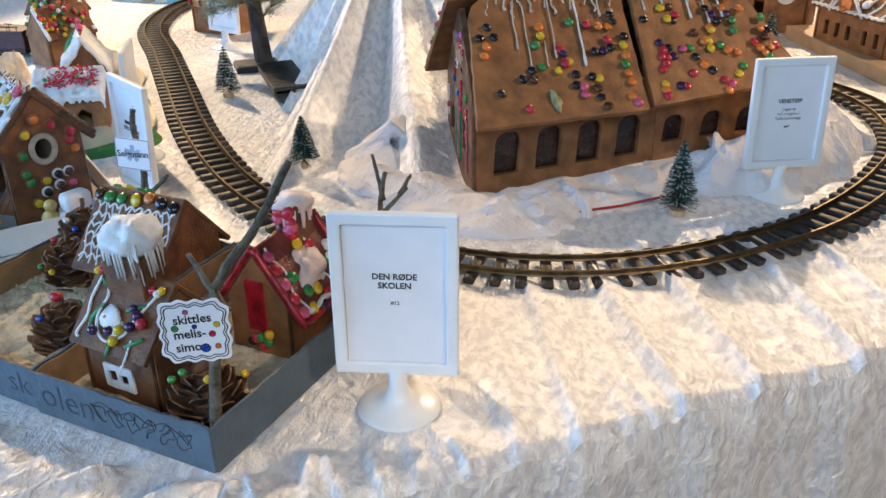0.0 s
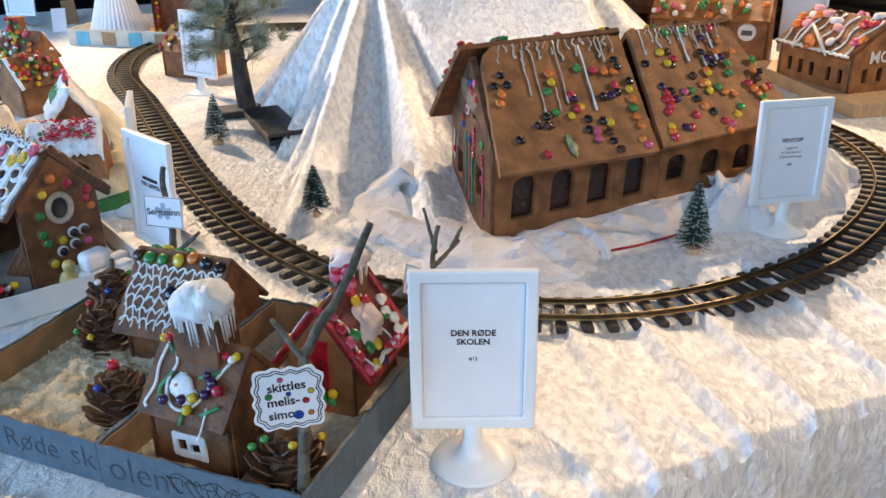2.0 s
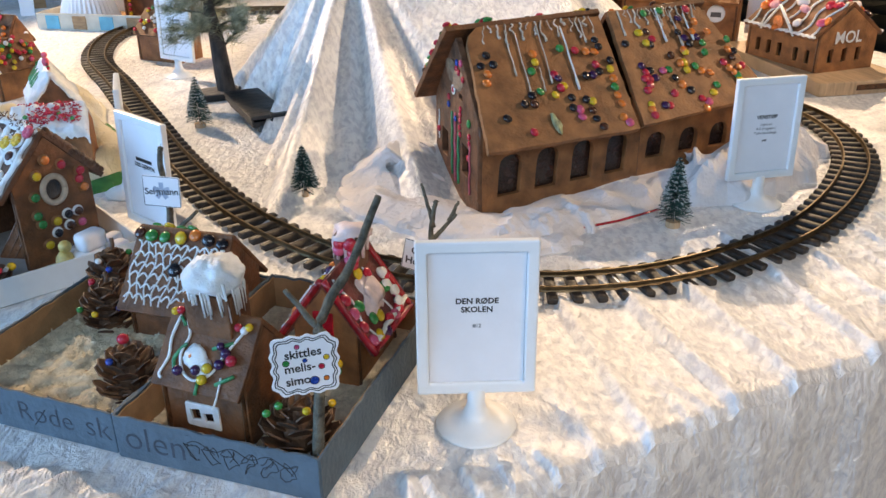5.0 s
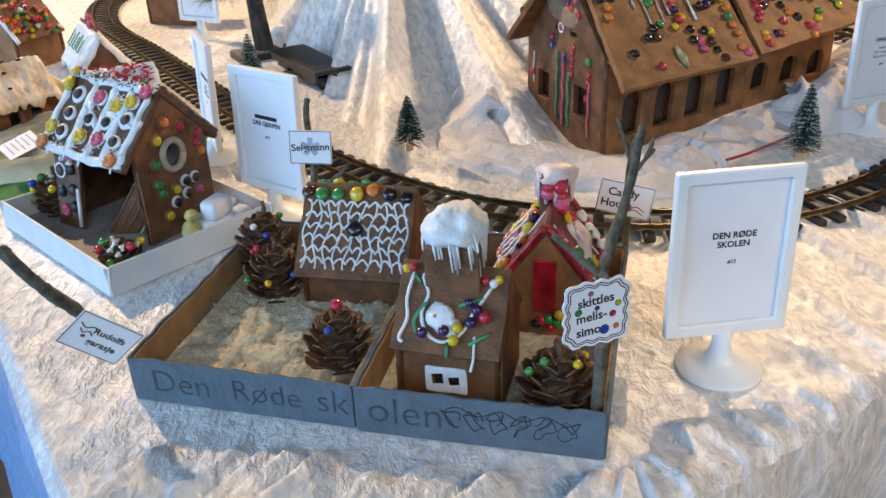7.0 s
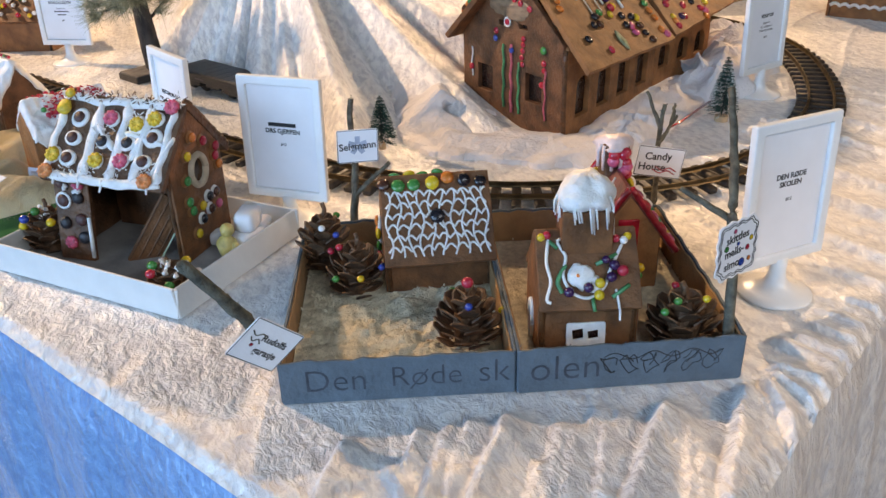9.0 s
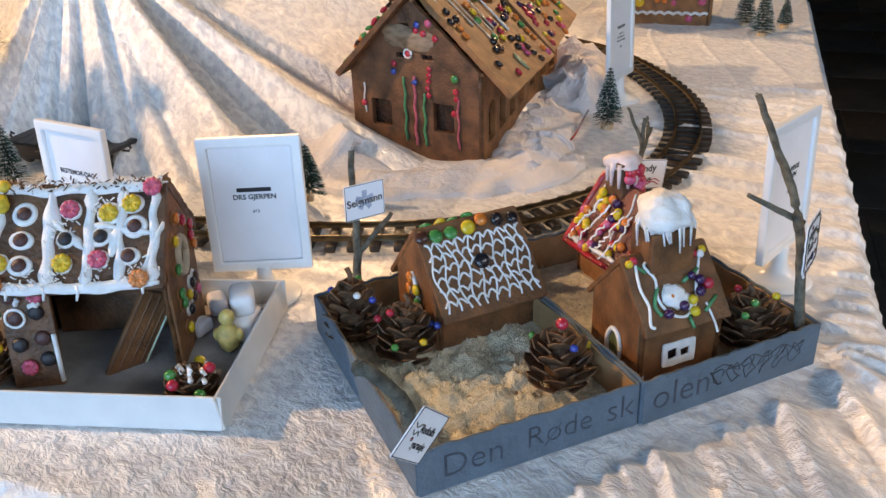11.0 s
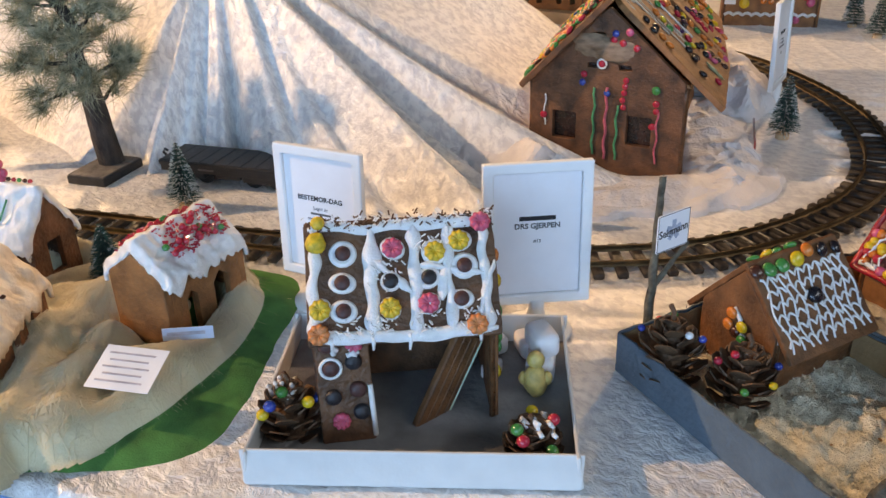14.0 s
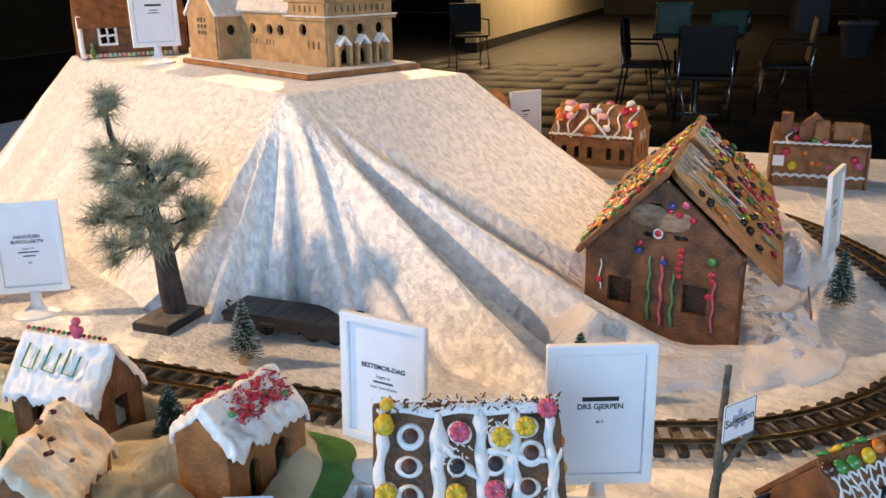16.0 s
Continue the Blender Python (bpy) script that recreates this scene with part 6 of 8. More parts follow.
t = thing("paper_label", pose(-0.560, 0.500, 0.0050, 0, 0, -40), "small white paper strip printed in the tray", "label")
part("sheet", box_bm(0.075, 0.018, 0.0006, (0, 0, 0.009)), PAPER, t, "", pose(0, 0, 0, 60, 0, 0))
part("text_bar", box_bm(0.055, 0.004, 0.0003, (0, 0.002, 0.0095)), GREYINK, t, "", pose(0, 0, 0, 60, 0, 0))
pine_cone(-0.802, 0.484, 0.005, 0.031, 0.064, 21, ["blue", "yellow", "yellow", "green", "blue", "yellow"], "snowy iced pine cone with bright sweets in the tray", snow=True)
pine_cone(-0.664, 0.292, 0.005, 0.027, 0.044, 22, ["red", "green", "yellow", "green", "red"], "small iced pine cone with red and green sweets", snow=True)
t = thing("sweet_ball", pose(-0.690, 0.410, 0.0095), "blue sugar-coated sweet fallen on the tray floor", "sweet")
sweet(t, Matrix.Identity(4), "ball", "blue", 1.1)

# ---- the green felt with three iced cottages ----
fpts = [(-0.600, 0.745), (-0.640, 0.690), (-0.700, 0.645), (-0.765, 0.590), (-0.820, 0.548), (-0.885, 0.530), (-0.960, 0.575), (-1.04, 0.655), (-1.10, 0.76), (-1.08, 0.95), (-1.03, 1.15), (-0.985, 1.30), (-0.935, 1.30), (-0.84, 1.16), (-0.755, 1.04), (-0.690, 0.92), (-0.645, 0.83), (-0.610, 0.79)]
cp = catmull([Vector(p) for p in fpts], 6)
felt_h = lambda x, y: 0.010 + 0.006 * noise.noise(Vector((x * 14, y * 14, 4)))
bm = bmesh.new()
cx, cyy = -0.85, 0.85
rings = []
for k in range(13):
    f = 1 - k / 13
    ring = []
    for p in cp:
        x, y = cx + (p.x - cx) * f, cyy + (p.y - cyy) * f
        z = felt_h(x, y) if k > 1 else (-0.003 if k == 0 else felt_h(x, y) * 0.8)
        ring.append(bm.verts.new((x, y, z)))
    rings.append(ring)
mid = bm.verts.new((cx, cyy, 0.010))
for r0, r1 in zip(rings, rings[1:]):
    for k in range(len(cp)):
        bm.faces.new((r0[k], r0[(k + 1) % len(cp)], r1[(k + 1) % len(cp)], r1[k]))
for k in range(len(cp)):
    bm.faces.new((rings[-1][k], rings[-1][(k + 1) % len(cp)], mid))
tagged(new("felt_mat", mesh_from(bm, "felt_mat", FELT)), "thick green felt mat with a wavy edge under iced cottages", "felt mat")


WOOL_LINES = (([(-1.06, 0.66, 0.02), (-0.99, 0.70, 0.028), (-0.93, 0.79, 0.024), (-0.90, 0.87, 0.024), (-0.84, 0.86, 0.024), (-0.78, 0.80, 0.022)], 0.026), ([(-0.965, 0.645, 0.018), (-0.90, 0.630, 0.022), (-0.845, 0.648, 0.022), (-0.79, 0.668, 0.024), (-0.74, 0.700, 0.024), (-0.695, 0.742, 0.022), (-0.680, 0.80, 0.022)], 0.018), ([(-0.955, 0.65, 0.02), (-0.925, 0.69, 0.026), (-0.90, 0.72, 0.026), (-0.86, 0.76, 0.022)], 0.024),
                              ([(-0.690, 0.79, 0.022), (-0.705, 0.85, 0.026), (-0.74, 0.92, 0.026), (-0.80, 1.0, 0.022)], 0.024), ([(-0.82, 1.0, 0.02), (-0.86, 1.1, 0.026), (-0.90, 1.2, 0.022), (-0.96, 1.27, 0.02)], 0.028), ([(-1.05, 0.68, 0.012), (-1.03, 0.73, 0.024), (-1.05, 0.80, 0.024), (-1.04, 0.95, 0.022), (-1.0, 1.08, 0.02)], 0.028), ([(-0.95, 0.86, 0.02), (-0.90, 0.92, 0.024), (-0.84, 0.92, 0.022), (-0.78, 0.90, 0.02)], 0.022), ([(-0.99, 0.66, 0.018), (-0.94, 0.70, 0.026), (-0.88, 0.69, 0.026), (-0.83, 0.66, 0.024)], 0.022), ([(-0.90, 0.80, 0.02), (-0.86, 0.83, 0.026), (-0.80, 0.84, 0.026), (-0.73, 0.86, 0.022)], 0.024))


def wool_bed():
    """Soft ropes of roving that melt into one another: a smooth blend of rounded strands."""
    gx, gy = np.meshgrid(np.linspace(-1.13, -0.61, 150), np.linspace(0.53, 1.32, 220))
    acc = np.zeros_like(gx)
    for k, (pts, r) in enumerate(WOOL_LINES):
        line = catmull([Vector(p) for p in pts] + [Vector(pts[-1])], 8)[: (len(pts) - 1) * 8 + 1]
        best, along = np.full_like(gx, 9.0), np.zeros_like(gx)
        for n, (a, b) in enumerate(zip(line, line[1:])):
            d = b - a
            q = np.clip(((gx - a.x) * d.x + (gy - a.y) * d.y) / max(d.x * d.x + d.y * d.y, 1e-9), 0, 1)
            sx, sy = gx - a.x - q * d.x, gy - a.y - q * d.y
            dist = np.hypot(sx, sy)
            side = np.sign(d.x * sy - d.y * sx)
            along = np.where(dist < best, dist * side, along)
            best = np.minimum(best, dist)
        R = r * 1.5
        t = np.clip(1 - (best / R) ** 2, 0, 1)
        ripple = 1 + 0.05 * np.sin(along / r * 4 + k * 2 + 9 * gx)
        acc += (r * 1.6 * t ** 0.8 * ripple) ** 3
    h = acc ** (1 / 3)
    for _ in range(5):
        p = np.pad(h, 1, "edge")
        h = (p[:-2, 1:-1] + p[2:, 1:-1] + p[1:-1, :-2] + p[1:-1, 2:] + 2 * h) / 6
    vs, fs = [], []
    rows, cols = h.shape
    for a in range(rows):
        for b in range(cols):
            x, y = float(gx[a, b]), float(gy[a, b])
            w = 0.0010 * noise.noise(Vector((x * 40, y * 40, 3))) + 0.0004 * noise.noise(Vector((x * 120, y * 120, 5)))
            vs.append((x, y, felt_h(x, y) - 0.003 + float(h[a, b]) + w * min(1, float(h[a, b]) / 0.01)))
    for a in range(rows - 1):
        for b in range(cols - 1):
            if h[a, b] > 0.0005 or h[a + 1, b + 1] > 0.0005:
                n = a * cols + b
                fs.append((n, n + 1, n + cols + 1, n + cols))
    # loose fibres combed along the ropes
    rs = random.Random(17)
    for pts, r in WOOL_LINES:
        line = catmull([Vector(p) for p in pts] + [Vector(pts[-1])], 8)[: (len(pts) - 1) * 8 + 1]
        for k in range(800):
            i = rs.randrange(len(line) - 1)
            d = line[i + 1] - line[i]
            d = (Vector((d.x, d.y, 0)).normalized() + Vector((rs.gauss(0, 0.35), rs.gauss(0, 0.35), 0))).normalized()
            nr = Vector((-d.y, d.x, 0))
            p = line[i] + nr * rs.gauss(0, r * 0.5)
            bend, ln, top = rs.gauss(0, 0.014), rs.uniform(0.02, 0.05), rs.uniform(0.0, 0.003)
            prev = None
            for q in range(5):
                f = q / 4 - 0.5
                c = p + d * ln * f + nr * bend * (f * f * 4)
                a = min(max(int(round((c.y - 0.53) / 0.79 * (rows - 1))), 0), rows - 1)
                b = min(max(int(round((c.x + 1.13) / 0.52 * (cols - 1))), 0), cols - 1)
                z = vs[a * cols + b][2] + 0.0004 + top * (1 - 4 * f * f)
                n = len(vs)
                vs += [(c.x - nr.x * 0.00028, c.y - nr.y * 0.00028, z), (c.x + nr.x * 0.00028, c.y + nr.y * 0.00028, z + 0.0002)]
                if prev is not None:
                    fs.append((prev, prev + 1, n + 1, n))
                prev = n
    me = bpy.data.meshes.new("wool_roving")
    me.from_pydata(vs, [], fs)
    me.materials.append(WOOL)
    me.shade_smooth()
    return tagged(new("wool_roving", me), "soft cream wool roving laid as snow on green felt", "wool", "", "stuff")


wool_bed()


def icing_cap(parent, q1, q2, seed, thick=0.011, drop=0.026, material=None):
    """Thick soft icing over both slopes, its lower edges hanging in rounded tongues."""
    bm = bmesh.new()
    nx, ny, nd = 60, 24, 7
    grid = []
    for j in range(-nd, 2 * ny + nd + 1):
        row = []
        for i in range(nx + 1):
            u = -0.035 + 1.07 * i / nx
            first = j <= ny
            q = q1 if first else q2
            uu = u if first else 1 - u
            v = min(max(j / ny if first else 2 - j / ny, 0), 1)
            k = max(0, -j, j - 2 * ny) / nd
            nrm = (q[1] - q[0]).cross(q[3] - q[0]).normalized()
            out = Vector((nrm.x, nrm.y, 0)).normalized()
            p = on_quad(*q, uu, v)
            soft = min(1, (u + 0.035) / 0.06, (1.035 - u) / 0.06)
            h = thick * (0.75 + 0.45 * noise.noise(Vector((p.x * 45, p.y * 45, p.z * 45 + seed))) + 0.2 * noise.noise(Vector((p.x * 130, p.y * 130, seed)))) * (0.25 + 0.75 * max(0, soft) ** 0.5)
            rag = max(0.10, 0.42 + 0.75 * noise.noise(Vector((u * 6.5, seed + (0 if first else 5), 0))) + 0.35 * noise.noise(Vector((u * 17, seed, 3))))
            p = p + nrm * h * (1 - 0.35 * k) + out * (0.004 * min(1, k * 3)) - Vector((0, 0, 1)) * (drop * rag * k + 0.002 * k) + Vector((0, 0, 0.004 * v ** 6))
            if soft < 0.35:
                p = p - Vector((0, 0, 0.006 + 0.012 * max(0, noise.noise(Vector((j * 0.22, seed, u * 5))))))
            row.append(bm.verts.new(p))
        grid.append(row)
    for r0, r1 in zip(grid, grid[1:]):
        for i in range(nx):
            bm.faces.new((r0[i], r0[i + 1], r1[i + 1], r1[i]))
    bmesh.ops.recalc_face_normals(bm, faces=bm.faces[:])
    ob = part("icing_snow", bm, material or ICING, parent, "thick white icing snow hanging over the eaves", None, True)
    rim = ob.modifiers.new("thickness", "SOLIDIFY")
    rim.thickness, rim.offset = 0.005, -1
    return ob


def win(x, z, w, h):
    return rect(x - w / 2, z - h / 2, x + w / 2, z + h / 2)


FZ = 0.010
COT = "small gingerbread cottage with thick white icing "
c1, q1, q2 = gable_house(pose(-0.803, 0.700, FZ, 0, 0, 17), 0.112, 0.084, 0.088, 0.119, 0.004, COT + "and red sprinkles", GINGER_LIGHT, GINGER_LIGHT, {"front": [[(0.020, 0), (0.040, 0), (0.040, 0.055), (0.030, 0.066), (0.020, 0.055)], [(0.066, 0), (0.092, 0), (0.092, 0.055), (0.079, 0.066), (0.066, 0.055)]]}, thick=0.010, seams=False, group="iced cottages")
icing_cap(c1, q1, q2, 1)
rnd = random.Random(8)
redS, greenS = bmesh.new(), bmesh.new()
for k in range(420):
    q = rnd.choice((q1, q2))
    nrm = (q[1] - q[0]).cross(q[3] - q[0]).normalized()
    p = on_quad(*q, rnd.uniform(0.2, 0.95), rnd.uniform(0.25, 1.0)) + nrm * rnd.uniform(0.009, 0.0145)
    tube_bm([p, p + Vector((rnd.uniform(-1, 1), rnd.uniform(-1, 1), rnd.uniform(-0.4, 0.4))) * 0.006], 0.0011, 4, redS)
tagged(part("red_sprinkles", redS, SWEET["red"], c1), kind="stuff")
scatter_on(c1, q1, 22, ["red", "red", "red", "green"], 41, "ball", 0.0130, 0.75, 0, 0.15, 0.95, 0.3, 0.95)
scatter_on(c1, q2, 14, ["red", "red", "green"], 42, "ball", 0.0130, 0.75, 0, 0.05, 0.85, 0.3, 0.95)
c2, q1, q2 = gable_house(pose(-0.936, 1.046, FZ, 0, 0, -62), 0.132, 0.078, 0.082, 0.135, 0.004, COT + "and a pink jelly figure", GINGER_DARK, GINGER_LIGHT, {"front": [win(0.034, 0.045, 0.020, 0.034), win(0.070, 0.045, 0.020, 0.034), win(0.100, 0.045, 0.020, 0.034)], "right": [win(0.038, 0.052, 0.024, 0.044)]}, thick=0.009, seams=False, group="iced cottages")
icing_cap(c2, q1, q2, 4)
qm = frame3(q1[0], q1[1] - q1[0], q1[3] - q1[0])
for x in (0.025, 0.06, 0.092):
    icing_line(c2, qm, [(x, 0.062, 0.0135), (x - 0.003, 0.030, 0.014), (x + 0.016, 0.028, 0.014), (x + 0.018, 0.055, 0.0135)], 0.0013, GREENICE)
for k in range(16):
    sweet(c2, Matrix.Translation(on_quad(*q1, 0.05 + k * 0.058, 0.995) + Vector((0, 0, 0.012))), "ball", ("red", "green", "brown")[k % 3], 0.55)
part("jelly_figure", merge(merge(ball_bm(0.007, (0, 0, 0.010), 1.5, u=10), ball_bm(0.006, (0.001, 0, 0.025), 1.0, u=10)), merge(ball_bm(0.004, (0.007, 0, 0.014), 1.4, u=8), ball_bm(0.004, (-0.007, 0, 0.014), 1.4, u=8))), JELLY["pink"], c2, "pink jelly figure on the roof ridge", Matrix.Translation(on_quad(*q1, 0.62, 0.97) + Vector((0, 0, 0.008))), True)
c3, q1, q2 = gable_house(pose(-0.985, 0.735, FZ, 0, 0, 48), 0.130, 0.085, 0.075, 0.122, 0.004, COT + "dusted with cinnamon", GINGER, GINGER_LIGHT, {"left": [win(0.042, 0.045, 0.036, 0.030)], "front": [win(0.05, 0.035, 0.02, 0.05), win(0.09, 0.035, 0.02, 0.05)]}, thick=0.009, seams=False, group="iced cottages")
icing_cap(c3, q1, q2, 7, material=mat("toasted_icing", (0.78, 0.70, 0.60), 0.5, 0.1, 24, 0.3, dark=(0.62, 0.40, 0.22)))
for k in range(10):
    sweet(c3, Matrix.Translation(on_quad(*q1, rnd.uniform(0.1, 0.95), rnd.uniform(0.2, 0.95)) + Vector((0, 0, 0.0145))), "lens", "brown", 0.7)
t = thing("note_card", frame3((-0.936, 0.642, 0.056), (0.038, -0.053, -0.003), (0.053, 0.010, 0.012)), "white handwritten note card lying on wool", "card")
part("sheet", box_bm(0.068, 0.056, 0.0008, (0.034, 0.028, 0), 0.0003), PAPER, t)
for k in range(5):
    part("text_bar", box_bm(0.050 - 0.008 * (k % 2), 0.0022, 0.0003, (0.032, 0.046 - k * 0.009, 0.0006)), mat("faded_ink", (0.50, 0.47, 0.52), 0.7, 0.2, 60, 0), t)
t = thing("note_card", frame3((-0.830, 0.683, 0.040), (0.043, -0.036, 0.0), (0.10, 0.12, 1)), "small pale blue handwritten name slip before a cottage", "card")
part("sheet", box_bm(0.056, 0.015, 0.0008, (0.028, 0.0075, 0), 0.0003), mat("pale_blue_paper", (0.55, 0.63, 0.76), 0.7, 0.03, 20, 0.0), t)
part("text_bar", box_bm(0.042, 0.004, 0.0003, (0.026, 0.008, 0.0006)), mat("faded_ink", (0.50, 0.47, 0.52), 0.7, 0.2, 60, 0), t)

# ---- frosted pine ----
pine = thing("model_pine_tree", pose(-0.590, 1.328, 0.0), "frosted model pine with twisted dark trunk on a slate slab", "model tree")
part("slab_base", box_bm(0.108, 0.078, 0.016, (0, 0, 0.008), 0.003), WAGON, pine, "dark slate slab", pose(-0.014, -0.008, 0, 0, 0, 27))
part("slab_snow", box_bm(0.102, 0.072, 0.003, (0, 0, 0.0165), 0.001), BASE, pine, "dusty grey top", pose(-0.014, -0.008, 0, 0, 0, 27))
TR = [(0, 0, 0.014), (-0.002, 0.0, 0.07), (-0.006, 0.0, 0.13), (-0.010, 0.002, 0.17), (-0.018, 0.004, 0.21), (-0.012, 0.0, 0.25), (-0.028, 0.006, 0.30), (-0.052, 0.010, 0.32), (-0.066, 0.012, 0.345), (-0.070, 0.014, 0.40)]
tp = catmull([Vector(p) for p in TR] + [Vector(TR[-1])], 6)[: (len(TR) - 1) * 6 + 1]
part("trunk", tube_bm(tp, 0.016, 9, radii=[0.0205 * (1 - i / len(tp)) ** 1.1 + 0.0030 + 0.0012 * noise.noise(Vector((i * 0.8, 3, 0))) for i in range(len(tp))]), TRUNK, pine, "", None, True)


def needle_tuft(bm, c, r, n, rnd, droop=0.0, axis=None):
    for k in range(n):
        d = Vector((rnd.gauss(0, 1), rnd.gauss(0, 1), rnd.gauss(0, 0.8) + 0.35))
        if axis:
            d += Vector(axis) * 0.9
        d.normalize()
        L = r * rnd.uniform(0.6, 1.1)
        s = d.cross(Vector((rnd.random(), rnd.random(), rnd.random()))).normalized() * 0.0007
        p0 = Vector(c) + Vector((rnd.gauss(0, 1), rnd.gauss(0, 1), rnd.gauss(0, 1))) * r * 0.10
        p1 = p0 + d * L + Vector((0, 0, -droop * L))
        bm.faces.new([bm.verts.new(p0 - s), bm.verts.new(p0 + s), bm.verts.new(p1)])


rnd = random.Random(4)
BR_ = [((-0.012, 0, 0.165), (-0.105, -0.02, 0.150)), ((-0.015, 0, 0.20), (-0.120, 0.01, 0.215)), ((-0.012, 0, 0.25), (-0.095, 0.01, 0.275)), ((-0.02, 0, 0.29), (-0.085, -0.01, 0.31)), ((-0.010, 0, 0.17), (0.055, -0.01, 0.195)), ((0.0, 0, 0.12), (0.062, 0.0, 0.175)), ((-0.016, 0, 0.215), (0.050, 0.02, 0.250)), ((-0.012, 0, 0.25), (0.035, -0.02, 0.29)), ((-0.012, 0, 0.19), (-0.045, -0.055, 0.17)), ((-0.015, 0, 0.22), (0.0, 0.06, 0.24)), ((-0.012, 0, 0.18), (-0.03, 0.07, 0.18)), ((-0.015, 0, 0.23), (-0.05, -0.05, 0.25))]
for i, (a, b) in enumerate(BR_):
    a, b = Vector(a), Vector(b)
    part("branch", tube_bm(wavy(a, b, 8, 0.007, i * 2.7), 0.0042, 6, r_end=0.0016), TRUNK, pine, "", None, True)
    bm = bmesh.new()
    for k in range(7):
        c = a.lerp(b, 0.42 + 0.10 * k) + Vector((rnd.gauss(0, 0.015), rnd.gauss(0, 0.015), rnd.gauss(0.006, 0.011)))
        needle_tuft(bm, c, 0.050, 95, rnd, 0.05, (b - a).normalized() * 0.8)
    tagged(part("needle_cluster", bm, NEEDLE, pine), kind="stuff")
bm = bmesh.new()
for c in ((-0.070, 0.014, 0.40), (-0.068, 0.012, 0.415), (-0.072, 0.012, 0.385), (-0.060, 0.016, 0.405)):
    needle_tuft(bm, c, 0.045, 190, rnd, 0.1)
tagged(part("needle_cluster", bm, NEEDLE, pine), kind="stuff")

# ---- flat wagon inside the loop ----
wm = frame3((-0.560, 1.200, 0.0), (0.105, -0.202, 0), (0.9, 0.42, 0)) @ Matrix.Diagonal((1, 1, 0.8, 1))
wg = thing("flat_wagon", wm, "black plastic model flat wagon with bogies and hooks", "model wagon")
WL, WW = 0.235, 0.084
part("deck", box_bm(WL, WW, 0.008, (WL / 2, WW / 2, 0.052), 0.0012), WAGON, wg)
for k in range(9):
    part("deck_plank", box_bm(WL / 9 - 0.0012, WW - 0.006, 0.0016, (WL / 9 * (k + 0.5), WW / 2, 0.0568), 0.0004, seg=1), WAGON, wg)
for y in (0.004, WW - 0.004):
    part("side_frame", box_bm(WL - 0.004, 0.005, 0.014, (WL / 2, y, 0.041), 0.001), WAGON, wg)
for x in (0.05, WL - 0.05):
    bogie = part("bogie", box_bm(0.062, 0.070, 0.016, (x, WW / 2, 0.027), 0.002), WAGON, wg)
    for dx in (-0.021, 0.021):
        for y in (0.026, WW - 0.026):
            o = part("wheel", lathe_bm([(0.0, -0.003), (0.0135, -0.003), (0.0155, -0.002), (0.0155, 0.0), (0.0135, 0.001), (0.0125, 0.004), (0, 0.004)], 18), WAGON, bogie, "", Matrix.Translation((x + dx, y, 0.0155)) @ pose(0, 0, 0, 90, 0, 0), True)
part("brake_box", box_bm(0.045, 0.035, 0.018, (WL / 2 + 0.01, WW / 2 - 0.02, 0.033), 0.002), WAGON, wg)
for x, s in ((0, -1), (WL, 1)):
    part("coupling_hook", tube_bm([(x, WW / 2, 0.046), (x + s * 0.012, WW / 2, 0.046), (x + s * 0.018, WW / 2, 0.054), (x + s * 0.014, WW / 2, 0.062), (x + s * 0.008, WW / 2, 0.058)], 0.0025, 6), WAGON, wg, "", None, True)
part("lettering_bar", box_bm(0.03, 0.0008, 0.004, (0.09, -0.0002 + 0.0015, 0.043)), GREYINK, wg)

# ---- maroon wagon at the far edge ----
rw = thing("goods_wagon", frame3((-1.455, 1.36, 0), (0.99, 0.0, 0), (0, 1, 0)), "maroon model goods wagon with a wire railing on top", "model wagon")
part("body", box_bm(0.21, 0.085, 0.050, (0.105, 0.043, 0.049), 0.003), RUST, rw)
part("underframe", box_bm(0.19, 0.06, 0.012, (0.105, 0.043, 0.018), 0.002), WAGON, rw)
for x in (0.04, 0.17):
    for y in (0.02, 0.066):
        part("wheel", lathe_bm([(0, -0.002), (0.014, -0.002), (0.014, 0.002), (0, 0.002)], 16), WAGON, rw, "", Matrix.Translation((x, y, 0.014)) @ pose(0, 0, 0, 90, 0, 0))
part("railing", tube_bm([(0.01, 0.002, 0.084), (0.20, 0.002, 0.084)], 0.0014, 5), WAGON, rw)
for k in range(8):
    part("railing_post", tube_bm([(0.012 + k * 0.026, 0.002, 0.073), (0.012 + k * 0.026, 0.002, 0.085)], 0.0012, 5), WAGON, rw)
part("brake_wheel", tube_bm([(0.175, 0.002, 0.073), (0.175, 0.002, 0.092), (0.165, 0.002, 0.092), (0.185, 0.002, 0.092)], 0.0013, 5), WAGON, rw)

# ---- far houses on the table ----
def openings(xs, z, w, h):
    return [win(x, z, w, h) for x in xs]


def roof_sweets(h, q, n, colours, seed, shape="ball", s=1.6, lift=0.010):
    scatter_on(h, q, n, colours, seed, shape, lift, s, 0.3)


def squiggle(h, q, n, r, material, seed):
    qm = frame3(q[0], q[1] - q[0], q[3] - q[0])
    w, hh = (q[1] - q[0]).length, (q[3] - q[0]).length
    for k in range(n):
        x = w * (k + 0.5) / n
        icing_line(h, qm, [(x + 0.008 * math.sin(t * 8 + k + seed), hh * (0.05 + 0.9 * t), 0.006) for t in np.linspace(0, 1, 14)], r, material)
    icing_line(h, qm, [(w * t, 0.002 + 0.004 * abs(math.sin(t * 40)), 0.005) for t in np.linspace(0, 1, 60)], r * 1.3, material)


